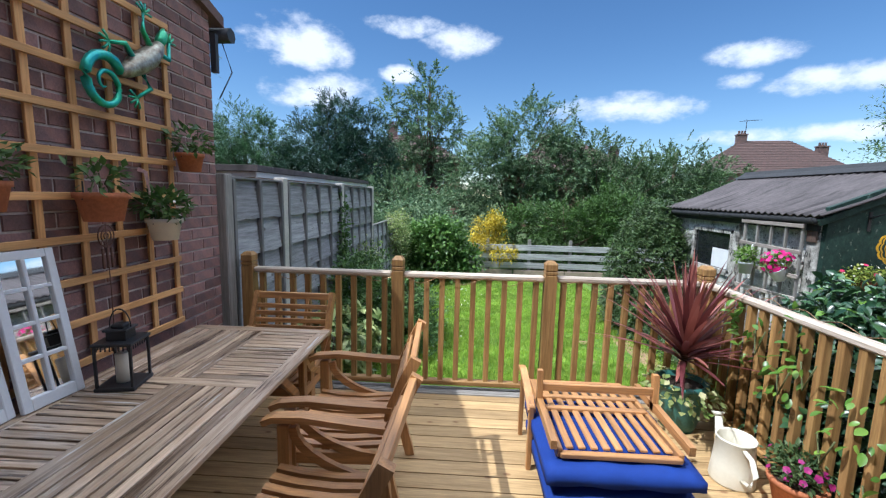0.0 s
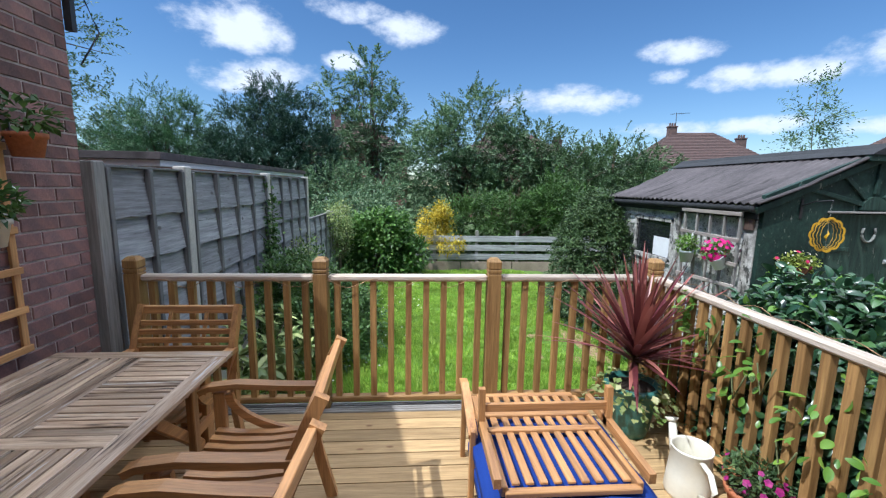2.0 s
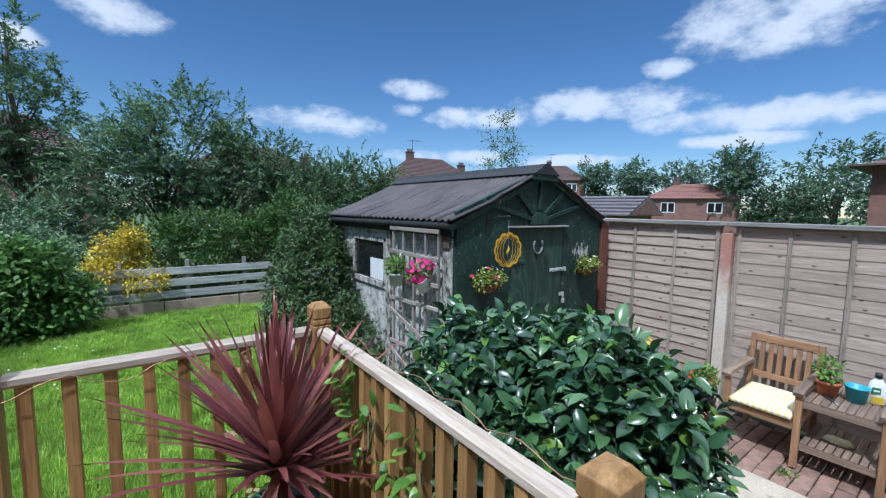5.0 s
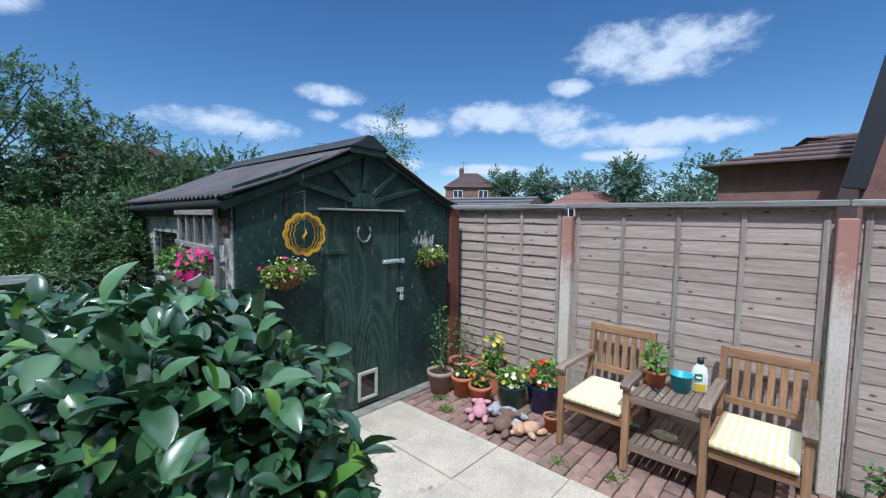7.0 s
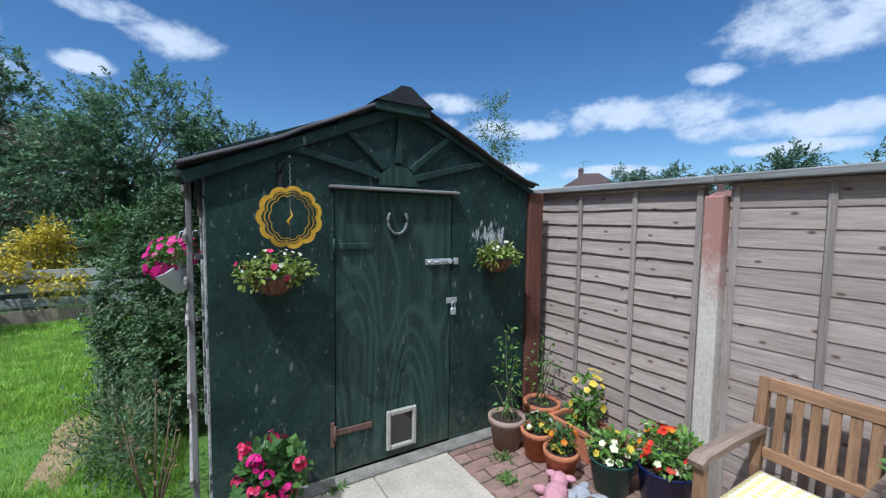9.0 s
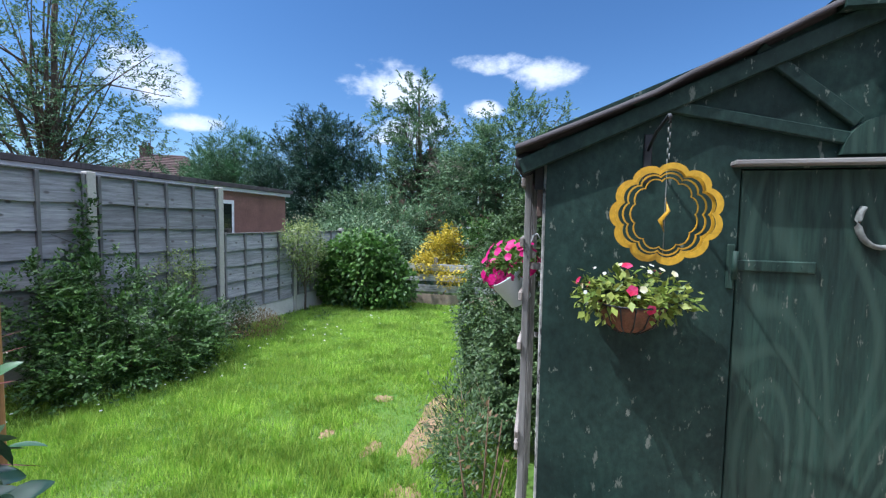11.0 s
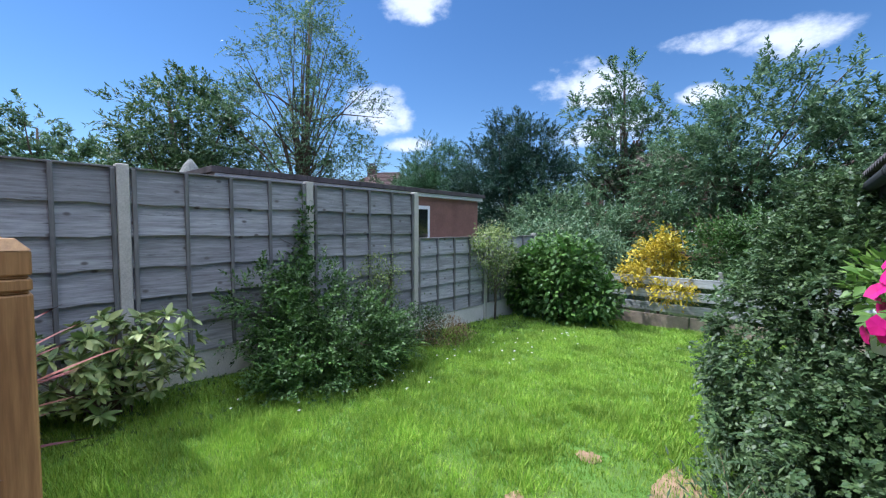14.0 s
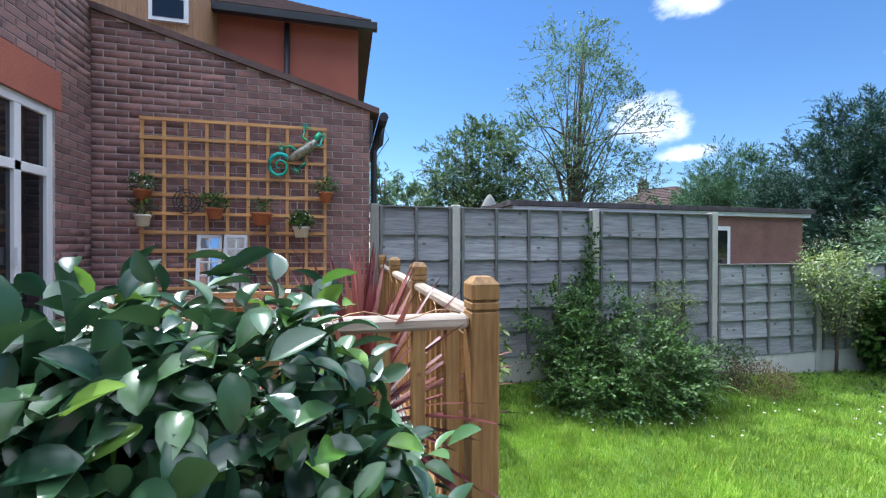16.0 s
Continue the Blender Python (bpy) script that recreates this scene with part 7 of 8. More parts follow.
def hanging_basket(at, seed, label, flowers, big=1.0):
    rng = np.random.default_rng(seed)
    r = thing("hanging_basket", label, "hanging basket", at, group="shed baskets")
    bm = bmesh.new()
    lathe(bm, [(0, -0.13), (0.06, -0.125), (0.11, -0.09), (0.145, -0.03), (0.155, 0.0), (0.14, 0.0), (0.13, -0.02), (0, -0.02)], 24)
    for v in bm.verts:
        if v.co.y > 0.06:
            v.co.y = 0.06
    part("liner", bm, M["coir"], r, "brown coir liner", smooth=True)
    bm = bmesh.new()
    for k in range(9):
        a = math.pi * (1 + k / 8)
        tube(bm, [(0.157 * math.cos(a) , max(-0.157, 0.157 * math.sin(a)), 0.0), (0.115 * math.cos(a), 0.115 * math.sin(a), -0.093), (0.05 * math.cos(a), 0.05 * math.sin(a), -0.135)], 0.003, 5)
    tube(bm, [(0.158 * math.cos(math.pi * (1 + k / 16)), 0.158 * math.sin(math.pi * (1 + k / 16)), 0.0) for k in range(17)], 0.004, 5)
    part("wire_frame", bm, M["black_metal"], r)
    r.scale = (0.82, 0.82, 0.82)
    p, d = crown_points([(0, -0.03, 0.05, 0.20 * big, 0.13, 0.10), (0.1, -0.05, 0.02, 0.14 * big, 0.10, 0.09), (-0.1, -0.05, 0.02, 0.14, 0.10, 0.09)], 620, rng, 0.3, 0.3)
    p[:, 1] = np.minimum(p[:, 1], 0.07)
    v, f = leaf_cloud(p, d, 0.045, 0.6, 0.2, 0.2, 0.7, rng)
    part_np("foliage", from_np("foliage", v, f, LEAF["basket"]), r)
    for fm, n, s in flowers:
        p, d = crown_points([(0, -0.04, 0.06, 0.21 * big, 0.14, 0.11)], n, rng, 0.95, 0.2)
        keep = p[:, 1] < 0.05
        each_flower(p[keep], d[keep] + np.array([0, -0.6, 0.3]), s, rng, fm, r)


M["coir"] = mat("coir_liner", (0.24, 0.10, 0.055), 0.95, 0.3, 20, (0.13, 0.07, 0.04), bump=1.0, bscale=120)
hanging_basket((4.88, 4.335, 0.86), 61, "wall basket of mixed pink flowers on the shed", ((LEAF["rose"], 7, 0.040), (LEAF["cream"], 11, 0.034), (LEAF["white"], 14, 0.020)), 1.15)
hanging_basket((6.42, 4.335, 0.90), 62, "small wall basket of green leaves beside the shed door", ((LEAF["cream"], 8, 0.03), (LEAF["white"], 14, 0.02)), 0.85)


def petunia_bucket():
    rng = np.random.default_rng(63)
    r = thing("petunia_bucket", "galvanised bucket of magenta petunias hooked on the trellis", "hanging planter", (4.24, 4.76, 0.66))
    tilt = pose(0, 0, 0, 10, -34, 0)
    bm = bmesh.new()
    lathe(bm, [(0, 0), (0.072, 0), (0.078, 0.06), (0.082, 0.062), (0.088, 0.11), (0.092, 0.112), (0.10, 0.175), (0.105, 0.18), (0.10, 0.185), (0.09, 0.15), (0, 0.15)], 28)
    bmesh.ops.transform(bm, matrix=tilt, verts=bm.verts)
    part("bucket", bm, M["zinc"], r, "pale zinc bucket with raised bands", smooth=True)
    bm = bmesh.new()
    tube(bm, [(0.02, 0.09, 0.17), (0.04, 0.08, 0.33), (0.06, 0.05, 0.40), (0.085, 0.03, 0.41), (0.10, 0.03, 0.38)], 0.005, 6)
    tube(bm, [(0.02, -0.09, 0.17), (0.04, -0.02, 0.33), (0.06, 0.03, 0.40)], 0.005, 6)
    part("handle", bm, M["steel"], r)
    p, d = crown_points([(-0.06, 0, 0.24, 0.13, 0.15, 0.09), (-0.15, 0, 0.18, 0.07, 0.12, 0.09)], 420, rng, 0.3, 0.3)
    v, f = leaf_cloud(p, d, 0.045, 0.6, 0.2, 0.2, 0.7, rng)
    part_np("foliage", from_np("foliage", v, f, LEAF["bright"]), r)
    p, d = crown_points([(-0.06, 0, 0.25, 0.16, 0.18, 0.12), (-0.16, 0, 0.18, 0.09, 0.14, 0.10)], 74, rng, 0.95, 0.2)
    each_flower(p, d + np.array([-0.4, -0.2, 0.3]), 0.052, rng, LEAF["pink"], r)
    r.matrix_world = pose(4.465, 4.74, 0.765) @ Matrix.Scale(0.80, 4)
    t = potted("trellis_planter", "small grey pot of trailing green leaves on the shed trellis", (4.39, 5.16, 0.74), 0.075, 0.13, M["zinc"], LEAF["bright"], 360, 0.042, 0.18, 0.12, (), 64, True)
    bm = bmesh.new()
    tube(bm, [(0.0, 0.0, 0.13), (0.05, 0, 0.33), (0.10, 0, 0.35)], 0.004, 5)
    part("hook", bm, M["steel"], t)


petunia_bucket()

# ---- lawn ----


def grass():
    rng = np.random.default_rng(3)
    n = 460000
    y = 3.0 + 9.35 * rng.random(n) ** 1.45
    x = -0.55 + 4.95 * rng.random(n)
    # more than half of the blades stand in tufts and lean out of them
    tufts = 15000
    ty, tx, th = 3.0 + 9.35 * rng.random(tufts) ** 1.45, -0.55 + 4.95 * rng.random(tufts), rng.uniform(0.6, 1.7, tufts)
    who = np.where(rng.random(n) < 0.62, rng.integers(0, tufts, n), -1)
    ox, oy = rng.normal(0, 0.026, n), rng.normal(0, 0.026, n)
    x, y = np.where(who >= 0, tx[who] + ox, x), np.where(who >= 0, ty[who] + oy, y)
    a = np.where(who >= 0, np.arctan2(-ox, oy) + rng.normal(0, 0.5, n), rng.uniform(0, 2 * math.pi, n))
    tall = np.where(who >= 0, th[who], 0.8)
    worn = np.exp(-(((x - 3.60) / 0.42) ** 2 + ((y - 6.1) / 0.9) ** 2)) + 0.8 * np.exp(-(((x - 3.0) / 0.25) ** 2 + ((y - 6.4) / 0.3) ** 2))
    shade = np.exp(-((x + 0.6) / 0.5) ** 2)
    keep = (rng.random(n) > np.minimum(worn * 0.6, 0.5)) & (rng.random(n) > shade * 0.75) & ~((y < 3.58) & (x < 3.1)) & (y > 2.95) & (x < 4.5)
    x, y, a, tall = x[keep], y[keep], a[keep], tall[keep]
    n = len(x)
    z = np.array([-0.47 - 0.042 * (min(max(v, 3.0), 13.0) - 3.0) for v in y])
    patch = 0.85 + 0.2 * np.sin(x * 2.1 + 1) * np.sin(y * 1.7) + 0.15 * np.sin(x * 5.3 + y * 4.1)
    h = rng.uniform(0.022, 0.062, n) * patch * tall + 0.008
    w = rng.uniform(0.0020, 0.0042, n) * (0.8 + y * 0.11)
    lean = rng.uniform(0.15, 0.95, n) * h
    b = np.stack([x, y, z - 0.012], 1)
    s = np.stack([np.cos(a), np.sin(a), np.zeros(n)], 1)
    o = np.stack([-np.sin(a), np.cos(a), np.zeros(n)], 1)
    v = np.stack([b - s * w[:, None], b + s * w[:, None], b + o * lean[:, None] + np.array([0, 0, 1.0]) * (h + 0.012)[:, None]], 1).reshape(-1, 3)
    f = np.arange(n * 3).reshape(-1, 3)
    tagged(part_np("grass", from_np("grass", v, f, LEAF["grass"])), "short green lawn grass", "grass", kind="stuff")
    # daisies
    m = 60
    dy = rng.uniform(4.2, 11.6, m)
    dx = 0.55 + rng.normal(0, 0.28, m) + (dy - 4) * 0.10
    p = np.stack([dx, dy, np.array([lawn_z(q) for q in dy]) + 0.05], 1)
    v, f = blossoms(p, np.tile(np.array([0.1, -0.2, 1.0]), (m, 1)), 0.024, rng, 8)
    tagged(part_np("daisies", from_np("daisies", v, f, LEAF["white"])), "small white daisies in the lawn", "flowers", kind="stuff")
    # worn earth
    M["earth"] = mat("dry_earth", (0.36, 0.24, 0.14), 0.95, 0.3, 6, (0.20, 0.13, 0.07), bump=1.0, bscale=80)
    bm = bmesh.new()
    for cx, cy, rx, ry in ((3.66, 6.05, 0.20, 0.70), (3.05, 6.42, 0.10, 0.09), (3.35, 5.5, 0.09, 0.14), (3.75, 4.9, 0.12, 0.25), (2.9, 5.6, 0.06, 0.08)):
        ring = []
        c = bm.verts.new((cx, cy, lawn_z(cy) + 0.022))
        for k in range(40):
            t = 2 * math.pi * k / 40
            q = 1 + 0.35 * noise.noise(Vector((math.cos(t) * 2.1 + cx, math.sin(t) * 2.1, cy)))
            px, py = cx + rx * q * math.cos(t), cy + ry * q * math.sin(t)
            ring.append(bm.verts.new((px, py, lawn_z(py) + 0.006)))
        for k in range(40):
            bm.faces.new((c, ring[k], ring[(k + 1) % 40]))
    tagged(part("worn_earth", bm, M["earth"]), "bare dry earth worn into the lawn", "earth", kind="structure")
    m = 2600
    dx, dy = rng.uniform(-0.5, 0.6, m), rng.uniform(3.7, 11.0, m)
    p = np.stack([dx - 0.25 * rng.random(m), dy, np.array([lawn_z(q) for q in dy]) + 0.01], 1)
    v, f = leaf_cloud(p, np.tile(np.array([0, 0, 0.4]), (m, 1)), 0.05, 0.5, 0.2, 0.0, 0.8, rng)
    tagged(part_np("undergrowth", from_np("undergrowth", v, f, LEAF["ivy"])), "low weeds along the shaded foot of the fence", "weeds", kind="stuff")


grass()

# ---- patio furniture and pots ----


def gingham():
    m = mat("yellow_white_cloth", (0.80, 0.78, 0.70), 0.9, 0.05, 8, bump=0.2, bscale=250, fine=0.05)
    N, L = m.node_tree.nodes, m.node_tree.links
    tc, mp, ck = N.new("ShaderNodeTexCoord"), N.new("ShaderNodeMapping"), N.new("ShaderNodeTexChecker")
    mp.inputs["Location"].default_value = (0.011, 0.007, 0.0037)
    mp.inputs["Rotation"].default_value, mp.inputs["Scale"].default_value = (0, 0, radians(45)), (1, 1, 0.001)
    L.new(tc.outputs["Object"], mp.inputs[0]), L.new(mp.outputs[0], ck.inputs["Vector"])
    ck.inputs["Scale"].default_value = 34
    ck.inputs["Color1"].default_value, ck.inputs["Color2"].default_value = (0.80, 0.79, 0.72, 1), (0.80, 0.66, 0.24, 1)
    L.new(ck.outputs[0], N["Principled BSDF"].inputs["Base Color"])
    return m


M["gingham"] = gingham()


def cushion(bm, x0, x1, y0, y1, z0, z1, n=10):
    top, bot = [], []
    for j in range(n + 1):
        tr, br = [], []
        for i in range(n + 1):
            u, v = i / n * 2 - 1, j / n * 2 - 1
            e = (1 - abs(u) ** 8) * (1 - abs(v) ** 8)
            x, y = (x0 + x1) / 2 + u * (x1 - x0) / 2, (y0 + y1) / 2 + v * (y1 - y0) / 2
            tr.append(bm.verts.new((x, y, z0 + (z1 - z0) * (0.62 + 0.38 * e ** 0.6))))
            br.append(bm.verts.new((x, y, z0)))
        top.append(tr), bot.append(br)
    for j in range(n):
        for i in range(n):
            bm.faces.new((top[j][i], top[j][i + 1], top[j + 1][i + 1], top[j + 1][i])), bm.faces.new((bot[j][i], bot[j + 1][i], bot[j + 1][i + 1], bot[j][i + 1]))
        bm.faces.new((top[j][0], top[j + 1][0], bot[j + 1][0], bot[j][0])), bm.faces.new((top[j][n], bot[j][n], bot[j + 1][n], top[j + 1][n]))
        bm.faces.new((top[0][j], bot[0][j], bot[0][j + 1], top[0][j + 1])), bm.faces.new((top[n][j], top[n][j + 1], bot[n][j + 1], bot[n][j]))


def companion_seat():
    r = thing("companion_bench", "weathered wooden love seat with two seats and a table between", "bench", (0, 0, PATIO))
    xf, xb = 6.36, 6.90
    ya, yb, yc, yd = 1.40, 1.88, 2.35, 2.83
    for y in (ya, yb, yc, yd):
        boxpart("front_leg", (xf - 0.022, xf + 0.022, y - 0.022, y + 0.022, 0, 0.60), M["bench_z"], r)
        bm = bmesh.new()
        curve_bar(bm, [(xb, y, 0), (xb, y, 0.42), (xb + 0.055, y, 0.86 if y in (ya, yb, yc, yd) else 0.5)], 0.042, 0.042)
        part("back_leg", bm, M["bench_z"], r)
        bm = bmesh.new()
        curve_bar(bm, [(xf - 0.05, y, 0.60), (xf, y, 0.618), (6.62, y, 0.622), (xb + 0.01, y, 0.612)], 0.065, 0.030)
        part("armrest", bm, M["worn_x"], r, "worn grey-brown armrest")
        boxpart("side_rail", (xf, xb, y - 0.012, y + 0.012, 0.30, 0.36), M["bench_x"], r)
    for y0, y1 in ((ya, yb), (yc, yd)):
        for k in range(6):
            x = xf + 0.04 + k * 0.09
            boxpart("seat_slat", (x - 0.035, x + 0.035, y0 + 0.01, y1 - 0.01, 0.362, 0.380), M["bench_y"], r)
        boxpart("front_rail", (xf - 0.012, xf + 0.012, y0 + 0.023, y1 - 0.023, 0.30, 0.36), M["bench_y"], r)
        boxpart("back_top_rail", (xb + 0.025, xb + 0.055, y0 + 0.022, y1 - 0.022, 0.80, 0.865), M["bench_y"], r)
        boxpart("back_low_rail", (xb - 0.004, xb + 0.024, y0 + 0.022, y1 - 0.022, 0.47, 0.52), M["bench_y"], r)
        for k in range(6):
            y = y0 + 0.075 + k * (y1 - y0 - 0.15) / 5
            barpart("back_slat", (xb + 0.010, y, 0.515), (xb + 0.040, y, 0.805), 0.040, 0.014, M["bench_z"], r)
    for z, x0 in ((0.545, xf - 0.01), (0.20, xf)):
        for k in range(9):
            y = yb + 0.045 + k * (yc - yb - 0.09) / 8
            boxpart("table_slat", (x0, xb - 0.02, y - 0.020, y + 0.020, z, z + 0.016), M["worn_x"], r)
        for x in (x0 + 0.012, xb - 0.04):
            boxpart("table_rail", (x - 0.012, x + 0.012, yb + 0.022, yc - 0.022, z - 0.05, z - 0.001), M["worn_y"], r)
    for y0, y1 in ((ya, yb), (yc, yd)):
        bm = bmesh.new()
        cushion(bm, xf - 0.04, xb - 0.03, y0 + 0.03, y1 - 0.03, 0.381, 0.435)
        t = part("seat_cushion", bm, M["gingham"], None, smooth=True)
        t.location = (0, 0, PATIO)
        tagged(t, "yellow and white checked seat cushion on the bench", "cushion", group="bench cushions")


companion_seat()
potted("table_plant", "small brown pot with a leafy seedling on the bench table", (6.62, 2.24, PATIO + 0.562), 0.075, 0.12, M["terracotta"], LEAF["bright"], 130, 0.05, 0.20, 0.09, (), 71)


def table_things():
    z = PATIO + 0.562
    M["aqua"] = mat("aqua_plastic", (0.06, 0.36, 0.45), 0.4, 0.1, 8, bump=0.05)
    bm = bmesh.new()
    lathe(bm, [(0, 0), (0.052, 0), (0.070, 0.115), (0.076, 0.118), (0.074, 0.125), (0.064, 0.12), (0.05, 0.01), (0, 0.01)], 24)
    b = part("small_bucket", bm, M["aqua"], smooth=True)
    b.location = (6.64, 2.08, z)
    tagged(b, "small turquoise plastic bucket on the bench table", "bucket")
    M["bottle_white"] = mat("white_bottle", (0.74, 0.75, 0.73), 0.4, 0.05, 8, bump=0.05)
    M["bottle_green"] = mat("green_label", (0.05, 0.22, 0.10), 0.5, 0.2, 8, bump=0.05)
    r = thing("plant_food_bottle", "white plastic bottle with a green label and dark cap", "bottle", (6.72, 1.985, z), 20)
    bm = bmesh.new()
    lathe(bm, [(0, 0), (0.048, 0), (0.052, 0.01), (0.052, 0.13), (0.042, 0.17), (0.022, 0.195), (0.020, 0.205), (0, 0.205)], 20)
    bmesh.ops.scale(bm, vec=(0.62, 1, 1), verts=bm.verts)
    part("body", bm, M["bottle_white"], r, smooth=True)
    boxpart("label", (-0.0345, -0.0325, -0.012, 0.036, 0.085, 0.135), M["bottle_green"], r, "green label with pale bars")
    boxpart("bar", (-0.0365, -0.0348, -0.006, 0.028, 0.105, 0.117), M["bottle_white"], r)
    boxpart("picture", (-0.0350, -0.0328, -0.034, 0.034, 0.015, 0.065), LEAF["gold"], r, "yellow and green printed patch")
    bm = bmesh.new()
    lathe(bm, [(0, 0.205), (0.021, 0.205), (0.020, 0.240), (0, 0.242)], 16)
    part("cap", bm, M["black_metal"], r, smooth=True)
    r = thing("secateurs", "black handled secateurs lying on the bench table", "secateurs", (6.48, 2.17, z + 0.008), 35)
    for a in (-9, 9):
        bm = bmesh.new()
        tube(bm, [(0, 0, 0), (0.05, 0.015 * (1 if a > 0 else -1), 0), (0.115, 0.022 * (1 if a > 0 else -1), 0)], [0.006, 0.008, 0.006], 6)
        part("handle", bm, M["black_metal"], r)
    bm = bmesh.new()
    tube(bm, [(0, 0, 0), (-0.03, 0.006, 0), (-0.06, 0.0, 0)], [0.006, 0.008, 0.001], 6)
    part("blade", bm, M["steel"], r)
    bm = bmesh.new()
    bmesh.ops.create_icosphere(bm, subdivisions=3, radius=1)
    for v in bm.verts:
        q = noise.noise(v.co * 2.3) * 0.3
        v.co = Vector((v.co.x * 0.045, v.co.y * 0.085, v.co.z * 0.03)) * (1 + q)
    M["bag"] = mat("crumpled_bag", (0.42, 0.36, 0.12), 0.35, 0.3, 20, (0.5, 0.48, 0.4), bump=0.6, spec=0.6)
    b = part("crumpled_bag", bm, M["bag"], smooth=True)
    b.location = (6.56, 2.14, PATIO + 0.242)
    tagged(b, "crumpled yellowish plastic bag on the lower shelf", "bag")


table_things()
P0 = PATIO
potted("potted_shrub", "stained terracotta pot with a thin leggy shrub by the shed door", (6.42, 4.17, P0), 0.125, 0.22, M["old_terracotta"], LEAF["bright"], 95, 0.045, 0.66, 0.10, (), 81, stems=7)
potted("potted_shrub", "wide terracotta pot with a wispy green shrub", (6.82, 4.22, P0), 0.135, 0.22, M["terracotta"], LEAF["bright"], 120, 0.036, 0.55, 0.13, (), 82, stems=8)
potted("pansy_pot", "terracotta pot of orange and yellow pansies", (6.52, 3.95, P0), 0.115, 0.20, M["terracotta"], LEAF["mid"], 170, 0.035, 0.10, 0.10, ((LEAF["gold"], 8, 0.045), (LEAF["white"], 8, 0.03)), 83)
potted("pansy_pot", "terracotta pot of bright yellow and orange pansies", (6.47, 3.70, P0), 0.105, 0.19, M["terracotta"], LEAF["mid"], 200, 0.04, 0.15, 0.085, ((LEAF["gold"], 14, 0.045), (LEAF["orange"], 12, 0.05)), 84)
potted("pansy_pot", "dark green glazed pot of cream and yellow pansies", (6.66, 3.47, P0), 0.135, 0.20, M["green_glaze"], LEAF["bright"], 300, 0.045, 0.15, 0.15, ((LEAF["cream"], 22, 0.045), (LEAF["gold"], 10, 0.045)), 85, False)
potted("flower_pot", "deep blue glazed pot of orange and red flowers", (6.80, 3.22, P0), 0.16, 0.24, M["blue_glaze"], LEAF["bright"], 420, 0.05, 0.20, 0.18, ((LEAF["red_flower"], 24, 0.05), (LEAF["orange"], 12, 0.045), (LEAF["cream"], 20, 0.035)), 86, False)
potted("plastic_pot", "small empty-looking brown plastic pot by the bench", (6.50, 2.98, P0), 0.062, 0.13, M["terracotta"], LEAF["dry"], 12, 0.03, 0.03, 0.04, (), 87)
potted("geranium_pot", "terracotta pot of red and pink geraniums by the shed", (4.83, 4.12, P0), 0.11, 0.20, M["terracotta"], LEAF["mid"], 360, 0.06, 0.28, 0.17, ((LEAF["rose"], 13, 0.034), (LEAF["pink"], 4, 0.034)), 88, width=0.9, heads=11)
potted("petunia_pot", "pot of trailing purple petunias by the fence", (6.70, 0.95, P0), 0.14, 0.22, M["terracotta"], LEAF["mid"], 420, 0.05, 0.20, 0.20, ((LEAF["purple"], 14, 0.05),), 89)


def trough():
    r = thing("flower_trough", "terracotta trough of yellow flowers against the fence", "potted plant", (6.85, 3.82, P0), 0)
    rng = np.random.default_rng(90)
    bm = bmesh.new()
    for x0, x1, y0, y1, z0, z1 in ((-0.11, 0.11, -0.24, 0.24, 0.0, 0.02), (-0.11, -0.095, -0.24, 0.24, 0.02, 0.17), (0.095, 0.11, -0.24, 0.24, 0.02, 0.17), (-0.095, 0.095, -0.24, -0.225, 0.02, 0.17), (-0.095, 0.095, 0.225, 0.24, 0.02, 0.17),
                                   (-0.122, -0.092, -0.255, 0.255, 0.17, 0.20), (0.092, 0.122, -0.255, 0.255, 0.17, 0.20), (-0.092, 0.092, -0.255, -0.222, 0.17, 0.20), (-0.092, 0.092, 0.222, 0.255, 0.17, 0.20)):
        box(bm, x0, x1, y0, y1, z0, z1, 0.003)
    part("trough", bm, M["terracotta"], r)
    boxpart("soil", (-0.095, 0.095, -0.225, 0.225, 0.02, 0.175), M["soil"], r, bevel=0)
    p, d = crown_points([(0, 0.0, 0.34, 0.09, 0.10, 0.22), (0, 0.05, 0.24, 0.09, 0.10, 0.1)], 360, rng, 0.2, 0.3)
    v, f = leaf_cloud(p, d + np.array([0, 0, 0.5]), 0.06, 0.4, 0.2, 0.0, 0.6, rng)
    part_np("foliage", from_np("foliage", v, f, LEAF["bright"]), r)
    p, d = crown_points([(0, 0.0, 0.38, 0.11, 0.12, 0.22)], 22, rng, 0.9, 0.2)
    each_flower(p, d + np.array([-0.3, 0, 0.5]), 0.055, rng, LEAF["gold"], r)


trough()


